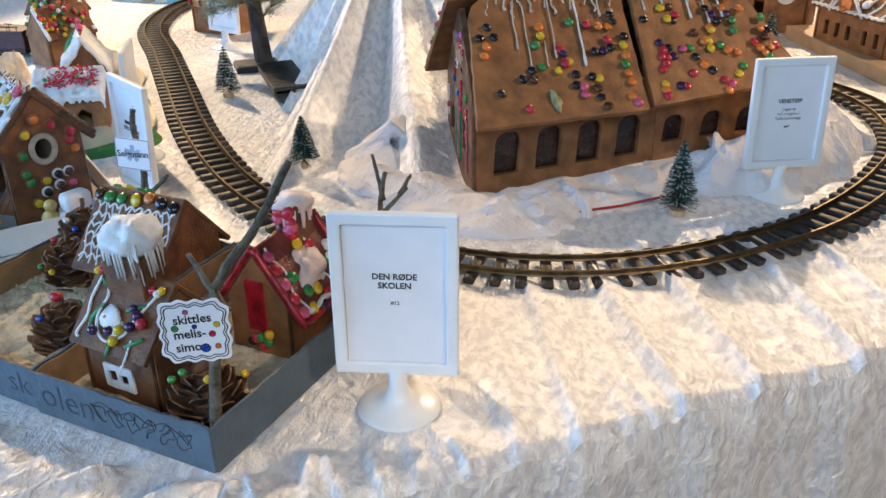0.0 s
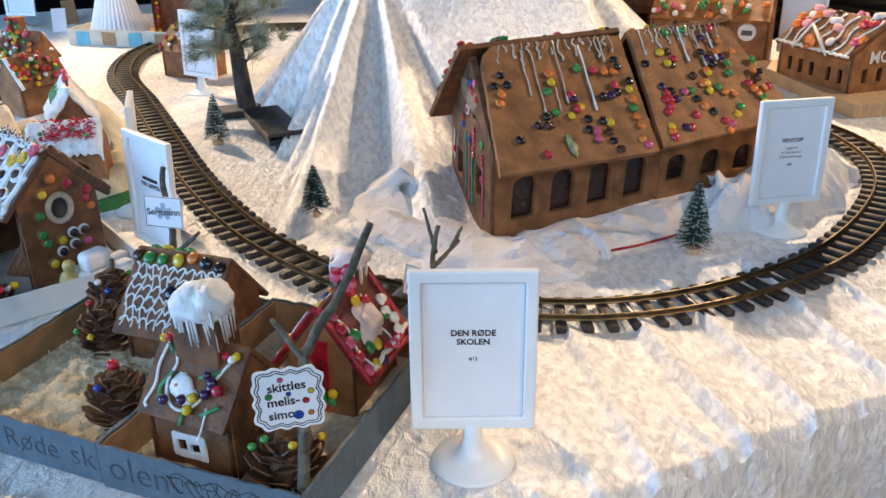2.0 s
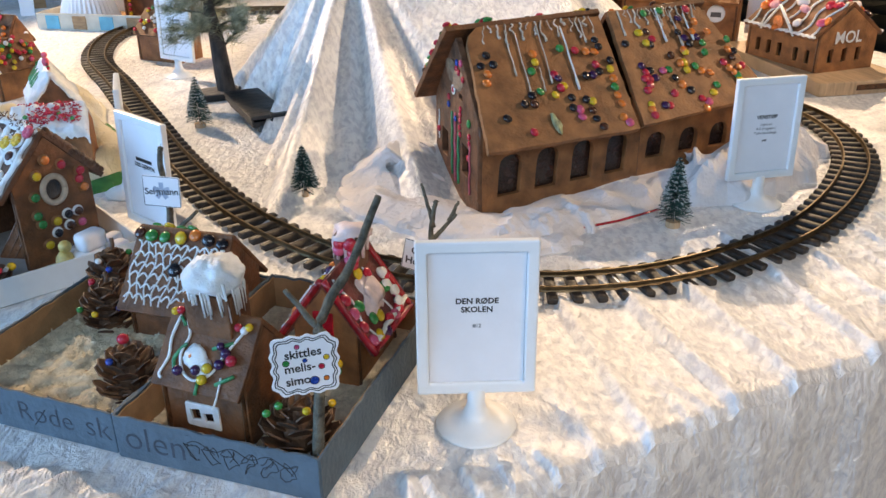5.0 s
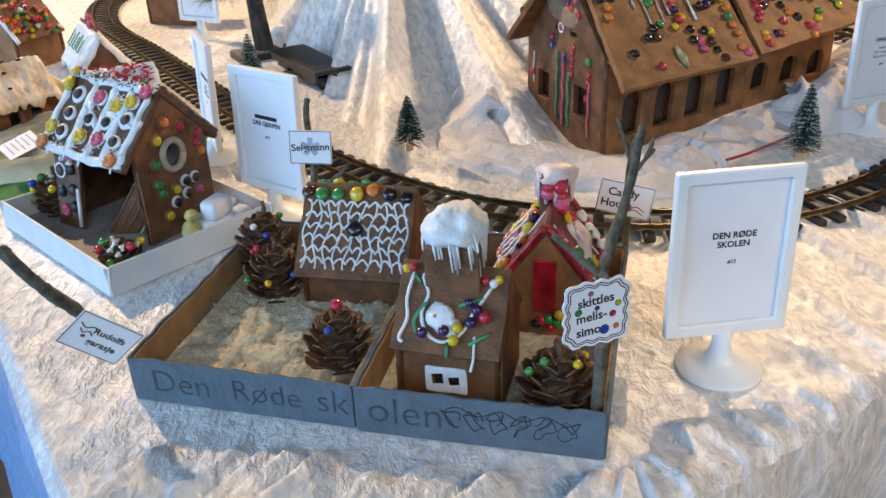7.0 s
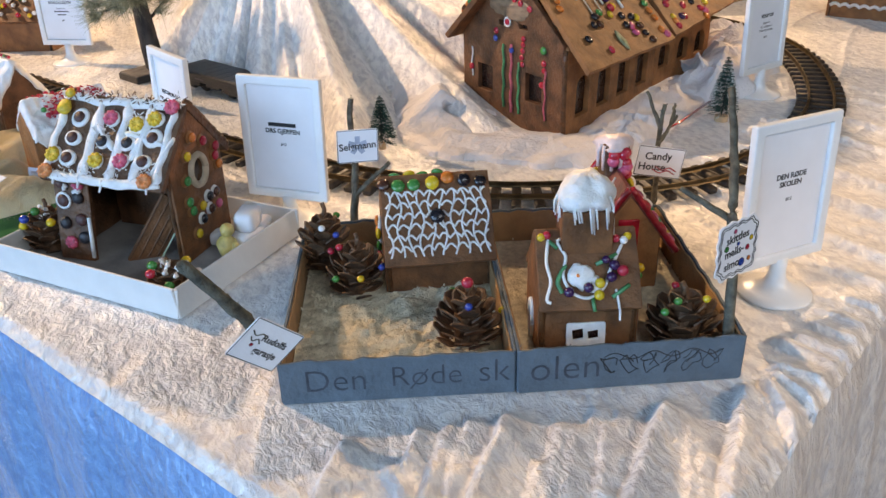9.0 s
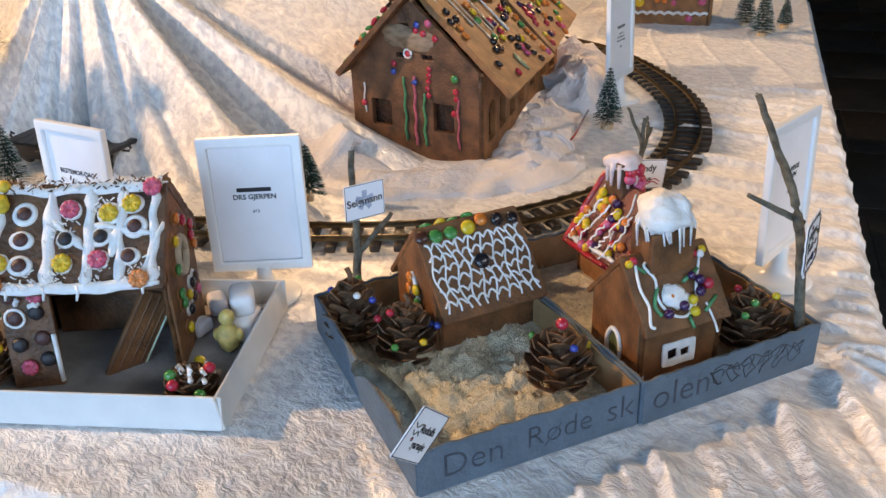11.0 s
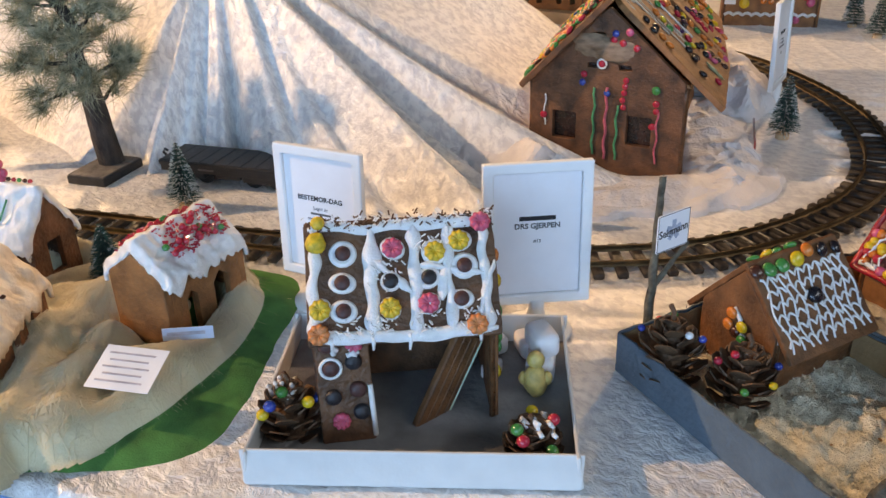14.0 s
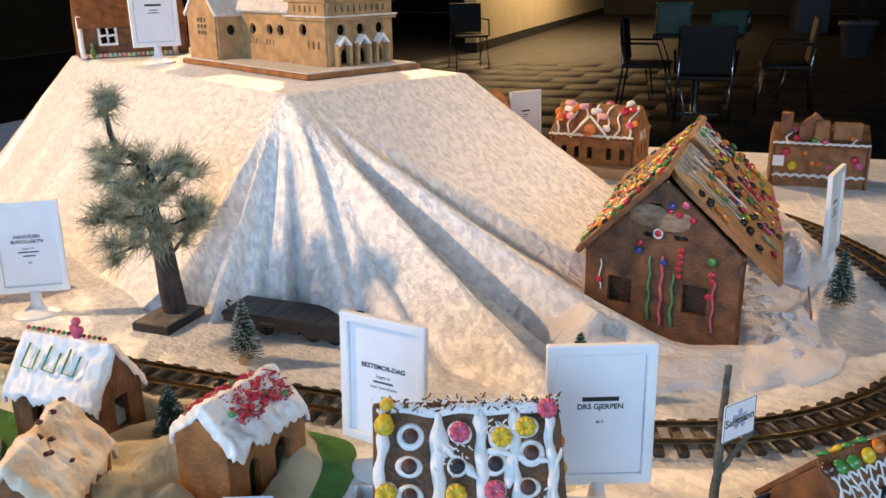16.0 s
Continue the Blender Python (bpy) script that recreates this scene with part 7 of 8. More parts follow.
board = thing("wooden_board", frame3((0.862, 1.300, 0.0), (-0.105, 0.46, 0), (-0.46, -0.105, 0)) , "pale pine tray board with a handle slot under a house", "board")
part("board", box_bm(0.50, 0.26, 0.034, (0.245, -0.135, 0.017), 0.003), WOOD, board)
part("handle_slot", box_bm(0.004, 0.085, 0.014, (-0.0055, -0.15, 0.018), 0.0018), SYRUP, board)
h1, q1, q2 = gable_house(pose(0.795, 1.630, 0.034, 0, 0, -67.5), 0.245, 0.185, 0.092, 0.160, 0.020, "gingerbread hall with marshmallow roof on a wooden board", GINGER_LIGHT, GINGER, {"front": openings((0.035, 0.075, 0.115, 0.175, 0.215), 0.035, 0.016, 0.036), "right": openings((0.04, 0.085, 0.13), 0.04, 0.015, 0.036)}, thick=0.009, rt=0.009)
for q, sd in ((q1, 1), (q2, 2)):
    squiggle(h1, q, 7, 0.003, ICING, sd)
    roof_sweets(h1, q, 12, ["red", "pink", "orange", "brown"], 50 + sd, "lens", 2.0)
rnd = random.Random(12)
for k in range(16):
    q = (q1, q2)[k % 2]
    p = on_quad(*q, rnd.uniform(0.08, 0.92), rnd.uniform(0.15, 0.95)) + Vector((0, 0, 0.012))
    part("marshmallow", lathe_bm([(0.004, -0.016), (0.009, -0.013), (0.010, 0), (0.009, 0.013), (0.004, 0.016)], 12), PINKMARSH if k % 3 else MARSH, h1, "", Matrix.Translation(p) @ pose(0, 0, 0, 90, 0, rnd.uniform(0, 180)), True)
slab("cross_gable", [(0, 0), (0.11, 0), (0.055, 0.06)], [], 0.009, GINGER_LIGHT, h1, frame3((0.065, -0.012, 0.086), (1, 0, 0), (0, 0, 1)))
part("half_round_sweet", lathe_bm([(0, 0), (0.017, 0), (0.017, 0.004), (0, 0.005)], 20), JELLY["orange"], h1, "", frame3((0.12, -0.018, 0.108), (1, 0, 0), (0, 0, 1)))
icing_line(h1, frame3((0.065, -0.02, 0.086), (1, 0, 0), (0, 0, 1)), [(-0.005, -0.003, 0), (0.027, 0.034, 0), (0.055, 0.064, 0), (0.083, 0.034, 0), (0.115, -0.003, 0)], 0.004)
gm = frame3((0.245 + 0.010, 0.0, 0), (0, 1, 0), (0, 0, 1))
part("icing_lettering", text_mesh("icing_lettering", "MOL", 0.042, ICING, 0.0008), None, h1, "white icing letters", gm @ pose(0.088, 0.084, 0.001))
h2, q1, q2 = gable_house(pose(1.112, 1.075, 0.0, 0, 0, -60.5), 0.240, 0.150, 0.120, 0.160, 0.012, "gingerbread house with dormers, pink sweets and icing hem", GINGER_LIGHT, GINGER, {}, thick=0.009, rt=0.009)
slab("dormer", [(0, 0), (0.08, 0), (0.08, 0.05), (0.04, 0.085), (0, 0.05)], [], 0.03, GINGER, h2, frame3((0.06, 0.02, 0.125), (1, 0, 0), (0, 0, 1)))
slab("dormer", rect(0, 0, 0.036, 0.07), [], 0.03, GINGER_LIGHT, h2, frame3((0.10, 0.01, 0.12), (1, 0, 0), (0, 0, 1)))
slab("dormer", rect(0, 0, 0.072, 0.06), [], 0.02, GINGER_LIGHT, h2, frame3((0.15, 0.02, 0.125), (1, 0, 0), (0, 0, 1)))
slab("chimney", rect(0, 0, 0.03, 0.075), [], 0.03, GINGER, h2, frame3((0.012, 0.04, 0.13), (1, 0, 0), (0, 0, 1)))
squiggle(h2, q1, 3, 0.003, ICING, 3)
roof_sweets(h2, q1, 16, ["red", "pink", "pink", "orange", "green", "white"], 61, "ball", 1.7)
fm = frame3((0, -0.001, 0), (1, 0, 0), (0, 0, 1))
for x, z, c, s in ((0.05, 0.062, "yellow", 2.2), (0.10, 0.070, "orange", 1.3), (0.12, 0.068, "orange", 1.2), (0.145, 0.062, "pink", 1.2), (0.03, 0.10, "red", 1.7), (0.02, 0.085, "pink", 1.7), (0.21, 0.085, "red", 1.8), (0.222, 0.068, "pink", 1.8), (0.19, 0.02, "pink", 1.6), (0.08, 0.1, "orange", 1.2)):
    sweet(h2, fm @ pose(x, z, 0.003), "lens", c, s)
icing_line(h2, fm, [(0.24 * t, 0.030 + 0.006 * abs(math.sin(t * 31)), 0.003) for t in np.linspace(0, 1, 70)], 0.0042)
part("kiosk_card", box_bm(0.03, 0.03, 0.001), PAPER, h2, "white card sign", fm @ pose(0.012, 0.075, 0.008))
h3, q1, q2 = gable_house(pose(0.505, 1.935, 0.0, 0, 0, -20), 0.325, 0.20, 0.150, 0.215, 0.030, "wide gingerbread house with pastel icing on a shallow roof", GINGER_LIGHT, GINGER_LIGHT, {"front": openings((0.06, 0.10, 0.20, 0.215), 0.06, 0.028, 0.05)[:3]}, thick=0.01, rt=0.010)
roof_sweets(h3, q1, 40, ["green", "white", "pink", "white", "green", "orange"], 71, "ball", 1.6)
part("round_badge", lathe_bm([(0, 0), (0.026, 0), (0.024, 0.004), (0, 0.005)], 24), PAPER, h3, "round white badge", frame3((0.27, -0.002, 0.105), (1, 0, 0), (0, 0, 1)))
part("badge_mark", box_bm(0.03, 0.014, 0.002), GREYINK, h3, "", frame3((0.27, -0.008, 0.103), (1, 0, 0), (0, 0, 1)))
h4, q1, q2 = gable_house(pose(0.285, 2.175, 0.0, 0, 0, 0), 0.28, 0.20, 0.230, 0.30, 0.02, "tall dark gingerbread log house with plank lines", GINGER, GINGER, {"front": openings((0.05, 0.13, 0.165, 0.23), 0.085, 0.026, 0.05) + openings((0.05, 0.13, 0.23), 0.17, 0.026, 0.04)}, thick=0.01)
for k in range(12):
    part("plank_line", tube_bm(wavy((0, -0.0055, 0.012 + k * 0.019), (0.28, -0.0055, 0.012 + k * 0.019), 10, 0.001, k), 0.0016, 5), SYRUP, h4, "", None, True)
for x in (0.002, 0.095, 0.2, 0.278):
    part("corner_post", tube_bm([(x, -0.004, 0), (x, -0.004, 0.23)], 0.006, 7), GINGER_DARK, h4)
pc = thing("paper_cone", pose(0.185, 2.36, 0.0), "white paper cone tree behind the hill", "decoration")
part("cone", lathe_bm([(0.05, 0), (0.048, 0.004), (0.003, 0.16), (0.0, 0.161)], 20), PAPER, pc, "", None, True)

# far left: sweet-covered houses
lh, q1, q2 = gable_house(pose(-1.255, 1.425, 0.0, 0, 0, -12), 0.105, 0.095, 0.115, 0.175, 0.012, "tall gingerbread house with a roof of mixed sweets", GINGER, GINGER, {}, thick=0.008)
for q, sd in ((q1, 1), (q2, 2)):
    roof_sweets(lh, q, 42, ["green", "red", "yellow", "orange", "pink", "white"], 80 + sd, "ball", 1.15, 0.007)
part("chimney", box_bm(0.032, 0.03, 0.06, (0.04, 0.05, 0.185), 0.003), GINGER, lh)
scatter_on(lh, (Vector((0.022, 0.033, 0.165)), Vector((0.058, 0.033, 0.165)), Vector((0.058, 0.033, 0.215)), Vector((0.022, 0.033, 0.215))), 12, ["green", "red", "orange"], 5, "ball", 0.003, 1.1)
lh2, q1, q2 = gable_house(pose(-1.125, 1.285, 0.0, 0, 0, 62), 0.125, 0.085, 0.080, 0.135, 0.012, "low gingerbread house with sweets and a snowy edge", GINGER_LIGHT, GINGER, {}, thick=0.008)
for q, sd in ((q1, 3), (q2, 4)):
    roof_sweets(lh2, q, 46, ["green", "red", "yellow", "orange", "pink", "red", "white"], 80 + sd, "ball", 1.1, 0.007)
    qm = frame3(q[0], q[1] - q[0], q[3] - q[0])
    icing_line(lh2, qm, [(0.0, (q[3] - q[0]).length * t, 0.004) for t in np.linspace(0, 1, 8)], 0.005)
hh, q1, q2 = gable_house(pose(-0.935, 1.735, 0.0, 0, 0, -25), 0.135, 0.10, 0.085, 0.135, 0.014, "small orange-brown gingerbread house with sweets behind its sign", GINGER_LIGHT, GINGER, {}, thick=0.008)
for q, sd in ((q1, 5), (q2, 6)):
    roof_sweets(hh, q, 26, ["green", "red", "yellow", "white"], 80 + sd, "ball", 1.1, 0.007)
ft = thing("cardboard_tray", pose(-1.445, 2.205, 0.0, 0, 0, -10), "long cardboard tray with turquoise squares on its rim", "tray")
part("tray_floor", box_bm(0.42, 0.34, 0.006, (0.21, 0.17, 0.003)), CARD, ft)
for dims, at in (((0.42, 0.006, 0.055), (0.21, 0, 0.0275)), ((0.42, 0.006, 0.055), (0.21, 0.34, 0.0275)), ((0.006, 0.334, 0.055), (0.003, 0.17, 0.0275)), ((0.006, 0.334, 0.055), (0.417, 0.17, 0.0275))):
    part("tray_side", box_bm(*dims, at, 0.001), mat("pale_card", (0.56, 0.50, 0.40), 0.8, 0.1, 20, 0.1), ft)
TURQ = mat("turquoise_paper", (0.10, 0.38, 0.48), 0.7, 0.1, 20, 0.05)
for k, mt in enumerate((TURQ, CARD, TURQ, CARD)):
    part("paper_square", box_bm(0.05, 0.002, 0.044, (0.06 + k * 0.1, -0.0042, 0.026)), mt, ft)
    part("paper_square", box_bm(0.002, 0.055, 0.044, (0.4212, 0.05 + k * 0.08, 0.026)), mt, ft)
pt = thing("pleated_paper_tower", pose(-1.300, 2.300, 0.006), "white pleated paper cone tower standing in the tray", "decoration")
bm = bmesh.new()
rings = []
for z, r in ((0.0, 0.105), (0.06, 0.085), (0.16, 0.055), (0.26, 0.03)):
    rings.append([bm.verts.new((math.cos(k * math.pi / 36) * r * (1 + 0.05 * (k % 2)), math.sin(k * math.pi / 36) * r * (1 + 0.05 * (k % 2)), z)) for k in range(72)])
for r0, r1 in zip(rings, rings[1:]):
    for k in range(72):
        bm.faces.new((r0[k], r0[(k + 1) % 72], r1[(k + 1) % 72], r1[k]))
bm.faces.new(rings[-1])
part("pleats", bm, PAPER, pt)
bh, q1, q2 = gable_house(pose(-1.205, 2.40, 0.006, 0, 0, -10), 0.15, 0.11, 0.13, 0.19, 0.012, "brown gingerbread house with yellow sweets in the tray", GINGER, GINGER, {}, thick=0.008)
for k in range(8):
    sweet(bh, frame3((0.01, -0.005, 0), (1, 0, 0), (0, 0, 1)) @ pose(0.01, 0.012 + k * 0.016, 0.003), "ball", ("yellow", "red", "pink")[k % 3], 1.2)
sign(-1.79, 2.56, -5, ["======"], ["====", "====="], "", label="white plastic table sign far back on the cloth")
pl = thing("paper_wedge", pose(-1.62, 2.52, 0.0, 0, 0, 20), "white and brown folded card wedge", "decoration")
part("wedge", box_bm(0.05, 0.12, 0.006, (0, 0, 0.055), 0.001, None, pose(0, 0, 0, 62, 0, 0)), PAPER, pl)
part("brown_back", box_bm(0.05, 0.12, 0.006, (0, 0.0, -0.03), 0.001, None, pose(0.03, 0.05, 0.03, 118, 0, 0)), CARD, pl)

# ---- on top of the hill: church and a small house ----
plate = thing("church_plate", pose(0.012, 1.82, HZ + 0.001, 0, 0, 1), "snow-dusted gingerbread base plate under the church", "base plate")
part("plate", box_bm(0.33, 0.59, 0.012, (0, 0, 0.006), 0.003), GINGER_LIGHT, plate)
part("plate_snow", box_bm(0.315, 0.575, 0.003, (0, 0, 0.0135), 0.001), SNOWBASE, plate)
PALE = mat("pale_gingerbread", (0.46, 0.27, 0.13), 0.65, 0.15, 45, 0.25, objrand=0.06)
ch = thing("gingerbread_church", pose(0.060, 1.612, HZ + 0.0160, 0, 0, 4) @ Matrix.Scale(1.32, 4), "pale gingerbread church with round windows, tower and iced roofs", "gingerbread church")


def church_wall(x0, y0, x1, y1, h, holes, shape=None):
    a, b = Vector((x0, y0, 0)), Vector((x1, y1, 0))
    L = (b - a).length
    slab("wall", shape or rect(0, 0, L, h), holes, 0.008, PALE, ch, frame3(a, b - a, up))


def circ(x, z, r):
    return [(x + r * math.cos(a), z + r * math.sin(a)) for a in np.linspace(0, 2 * math.pi, 14, endpoint=False)]


def archdoor(x, w, h):
    return [(x - w / 2, 0.002), (x + w / 2, 0.002), (x + w / 2, h * 0.6), (x + w * 0.25, h * 0.92), (x, h), (x - w * 0.25, h * 0.92), (x - w / 2, h * 0.6)]


TWH = 0.32
church_wall(-0.075, -0.005, 0.075, -0.005, TWH, [circ(0.03, 0.062, 0.010), circ(0.075, 0.062, 0.010), circ(0.12, 0.062, 0.010)] + [archdoor(x, 0.020, 0.030) for x in (0.035, 0.075, 0.115)] + openings(np.linspace(0.02, 0.13, 9), 0.098, 0.005, 0.012) + [circ(0.05, 0.134, 0.011), circ(0.10, 0.134, 0.011)])
church_wall(-0.075, 0.10, -0.075, -0.005, TWH, [circ(0.04, 0.062, 0.011), circ(0.075, 0.134, 0.01)] + openings((0.055, 0.07, 0.085), 0.036, 0.005, 0.014) + openings((0.02, 0.035, 0.05, 0.065, 0.08), 0.098, 0.005, 0.012))
church_wall(0.075, -0.005, 0.075, 0.10, TWH, [circ(0.05, 0.062, 0.011)])
church_wall(0.075, 0.10, -0.075, 0.10, TWH, [])
for z in (0.081, 0.112, 0.156, 0.20):
    part("cornice", box_bm(0.166, 0.121, 0.006, (0, 0.0475, z), 0.002), PALE, ch)
    part("cornice_snow", box_bm(0.170, 0.125, 0.003, (0, 0.0475, z + 0.0045), 0.001), SNOWBASE, ch)
for x in (-0.045, 0, 0.045):
    slab("porch_roof", [(-0.016, 0), (0, 0.018), (0.016, 0), (0.012, -0.002), (0, 0.012), (-0.012, -0.002)], [], 0.020, ICING, ch, frame3((x - 0.005, -0.016, 0.036), (1, 0, 0), (0, 0, 1)))
    for dx in (-0.014, 0.014):
        part("porch_post", box_bm(0.005, 0.014, 0.038, (x - 0.005 + dx, -0.017, 0.019), 0.001), PALE, ch)
# added near-black block: the tower's inner shade as colour behind its openings
part("dark_inside", box_bm(0.13, 0.085, 0.30, (0, 0.0475, 0.151)), GELATIN_AND_SHADE, ch)
church_wall(-0.070, 0.36, -0.070, 0.104, 0.095, [circ(0.05, 0.058, 0.010), circ(0.135, 0.058, 0.010), circ(0.19, 0.058, 0.010), circ(0.225, 0.058, 0.010)] + openings((0.125, 0.135, 0.145, 0.18, 0.19, 0.2), 0.035, 0.004, 0.012))
church_wall(0.07, 0.104, 0.07, 0.36, 0.095, [])
# same painted darkness filling the nave
part("nave_inside", box_bm(0.12, 0.22, 0.085, (0, 0.235, 0.043)), GELATIN_AND_SHADE, ch)
for q in ((Vector((-0.080, 0.37, 0.090)), Vector((-0.080, 0.10, 0.090)), Vector((0, 0.10, 0.165)), Vector((0, 0.37, 0.165))), (Vector((0.08, 0.10, 0.09)), Vector((0.08, 0.37, 0.09)), Vector((0, 0.37, 0.165)), Vector((0, 0.10, 0.165)))):
    quad_slab("nave_roof", *q, 0.007, SNOWBASE, ch, (), "white dusted roof")
church_wall(-0.125, 0.37, -0.125, 0.27, 0.1, [win(x, z, 0.008, 0.008) for x in (0.040, 0.052, 0.064) for z in (0.05, 0.062, 0.074)], [(0, 0), (0.1, 0), (0.1, 0.088), (0.05, 0.145), (0, 0.088)])
church_wall(-0.125, 0.27, -0.070, 0.27, 0.09, [circ(0.03, 0.055, 0.010)])
church_wall(-0.070, 0.37, -0.125, 0.37, 0.09, [])
# and one more dark filler for the shade in the transept
part("transept_inside", box_bm(0.05, 0.085, 0.08, (-0.093, 0.32, 0.04)), GELATIN_AND_SHADE, ch)
for q in ((Vector((-0.132, 0.262, 0.082)), Vector((-0.0, 0.262, 0.082)), Vector((0.0, 0.32, 0.148)), Vector((-0.132, 0.32, 0.148))), (Vector((0.0, 0.378, 0.082)), Vector((-0.132, 0.378, 0.082)), Vector((-0.132, 0.32, 0.148)), Vector((0, 0.32, 0.148)))):
    quad_slab("transept_roof", *q, 0.007, SNOWBASE, ch, (), "white dusted roof")
dh, q1, q2 = gable_house(pose(-0.305, 2.432, HZ + 0.002, 0, 0, -15), 0.285, 0.11, 0.115, 0.18, 0.03, "gingerbread house with white corners and pastel sweets round its foot", GINGER, GINGER, {"front": openings((0.072,), 0.060, 0.046, 0.048)}, thick=0.009)
fm = frame3((0, -0.002, 0), (1, 0, 0), (0, 0, 1))
part("window_frame", slab_mesh("window_frame", rect(0.046, 0.032, 0.098, 0.088), [rect(0.052, 0.038, 0.070, 0.058), rect(0.074, 0.038, 0.092, 0.058), rect(0.052, 0.062, 0.070, 0.082), rect(0.074, 0.062, 0.092, 0.082)], 0.006, ICING, 0.001), None, dh, "white icing window frame", fm)
for k in range(20):
    s = 0.008 + k * 0.0128
    me = mesh_from(box_bm(0.011, 0.010, 0.012, (0, 0, 0.006), 0.003), "pastel_sweet", mat(("pastel_pink", "pastel_yellow", "pastel_turquoise", "pastel_orange")[k % 4], ((0.70, 0.34, 0.36), (0.74, 0.62, 0.25), (0.28, 0.60, 0.58), (0.74, 0.42, 0.22))[k % 4], 0.5, 0.05, 60, 0.1))
    part("pastel_sweet", me, None, dh, "", pose(s, -0.012, 0))
for x in (0.0, 0.255):
    part("icing_corner", tube_bm(wavy((x, -0.004, 0), (x, -0.004, 0.115), 8, 0.003, x * 9), 0.008, 7), ICING, dh, "", None, True)
part("icing_lettering", box_bm(0.05, 0.002, 0.008), ICING, dh, "", fm @ pose(0.062, 0.102, 0.004) @ pose(0, 0, 0, 90, 0, 0))
part("green_figure", merge(ball_bm(0.009, (0, 0, 0.016), 1.7, u=10), ball_bm(0.007, (0, 0, 0.036), 1, u=10)), mat("moss_green_jelly", (0.10, 0.16, 0.06), 0.5, 0.2, 60, 0.2), dh, "", pose(0.028, -0.014, 0), True)
part("red_heart", ball_bm(0.013, (0, 0, 0), 1.2, u=12), SWEET["red"], dh, "", pose(0.262, -0.006, 0.085), True)

# ---- the room ----
FZ0, CZ0 = -0.75, 2.45
U0, U1, V0, V1 = -4.5, 26.0, -6.0, 12.5


def slab_box(name, u0, u1, v0, v1, z0, z1, material, label, parent=None):
    ob = new(name, mesh_from(box_bm(u1 - u0, v1 - v0, z1 - z0), name, material, False))
    ob.matrix_world = Matrix.Translation(on_table((u0 + u1) / 2, (v0 + v1) / 2, (z0 + z1) / 2)) @ pose(0, 0, 0, 0, 0, 28.62)
    return tagged(ob, label, "", "", "structure")


slab_box("floor", U0, U1, V0, V1, FZ0 - 0.12, FZ0 - 0.004, mat("dark_grout", (0.040, 0.038, 0.035), 0.8, 0.1, 20, 0.1), "dark grout bed under the tiles")
floor = bpy.data.objects["floor"]
slab_box("ceiling", U0, U1, V0, V1, CZ0, CZ0 + 0.1, mat("grey_ceiling", (0.20, 0.20, 0.20), 0.8, 0.1, 2, 0.05), "plain grey ceiling")
slab_box("wall_south", U0 - 0.2, U1 + 0.2, V0 - 0.2, V0, FZ0, CZ0, mat("pale_wall", (0.45, 0.43, 0.40), 0.8, 0.05, 2, 0.05), "pale plastered wall")
slab_box("wall_east", U1, U1 + 0.2, V0, V1, FZ0, CZ0, DARKWALL, "dark wall")
slab_box("wall_north", U0 - 0.2, U1 + 0.2, V1, V1 + 0.2, FZ0, CZ0, DARKWALL, "dark wall")
slab_box("wall_cream", 13.4, U1, 5.0, 5.2, FZ0 + 0.16, CZ0, WALLPAINT, "cream painted wall")
slab_box("baseboard", 13.4, U1, 4.99, 5.2, FZ0, FZ0 + 0.16, DARKWALL, "black baseboard")
slab_box("wall_west", U0 - 0.2, U0, V0, -1.6, FZ0, CZ0, DARKWALL, "dark wall beside the window")
slab_box("wall_west", U0 - 0.2, U0, 3.6, V1, FZ0, CZ0, DARKWALL, "dark wall beside the window")
slab_box("wall_west", U0 - 0.2, U0, -1.6, 3.6, FZ0, -0.35, DARKWALL, "dark wall under the window")
slab_box("wall_west", U0 - 0.2, U0, -1.6, 3.6, 2.2, CZ0, DARKWALL, "dark wall over the window")
wn = tagged(new("window_1"), "wide window with dark frame letting daylight in", "window", "", "structure")
wn.matrix_world = Matrix.Translation(on_table(U0 - 0.1, 1.0, 0.925)) @ pose(0, 0, 0, 0, 0, 28.62)
for y in (-2.58, -1.3, 0, 1.3, 2.58):
    part("window_frame", box_bm(0.06, 0.05, 2.55, (0, y, 0)), DARKWALL, wn)
for z in (-1.25, 1.25):
    part("window_frame", box_bm(0.06, 5.15, 0.05, (0, 0, z)), DARKWALL, wn)
# slate tiles, those past the table first
tile = mesh_from(box_bm(0.594, 0.594, 0.012, (0, 0, -0.006), 0.0015, seg=1), "tile", FLOORTILE)
rest, count = bmesh.new(), 0
for i in range(int((U1 - U0) / 0.6)):
    for j in range(int((V1 - V0) / 0.6)):
        u, v = U0 + 0.3 + i * 0.6, V0 + 0.3 + j * 0.6 + (0.3 if i % 2 else 0)
        mm = Matrix.Translation(on_table(u, v, FZ0)) @ pose(0, 0, 0, 0, 0, 28.62)
        if 2.4 < u < 12.6 and -1.2 < v < 8.4 and count < 298:
            count += 1
            o = new("tile", tile)
            o.parent = floor
            o.matrix_parent_inverse = floor.matrix_world.inverted()
            o.matrix_basis = mm
        elif v < V1 - 0.3:
            box_bm(0.594, 0.594, 0.012, (0, 0, -0.006), 0, rest, mm)
o = new("tile_rest", mesh_from(rest, "tile_rest", FLOORTILE, False))
o.parent = floor
o.matrix_parent_inverse = floor.matrix_world.inverted()
tagged(o, kind="stuff")


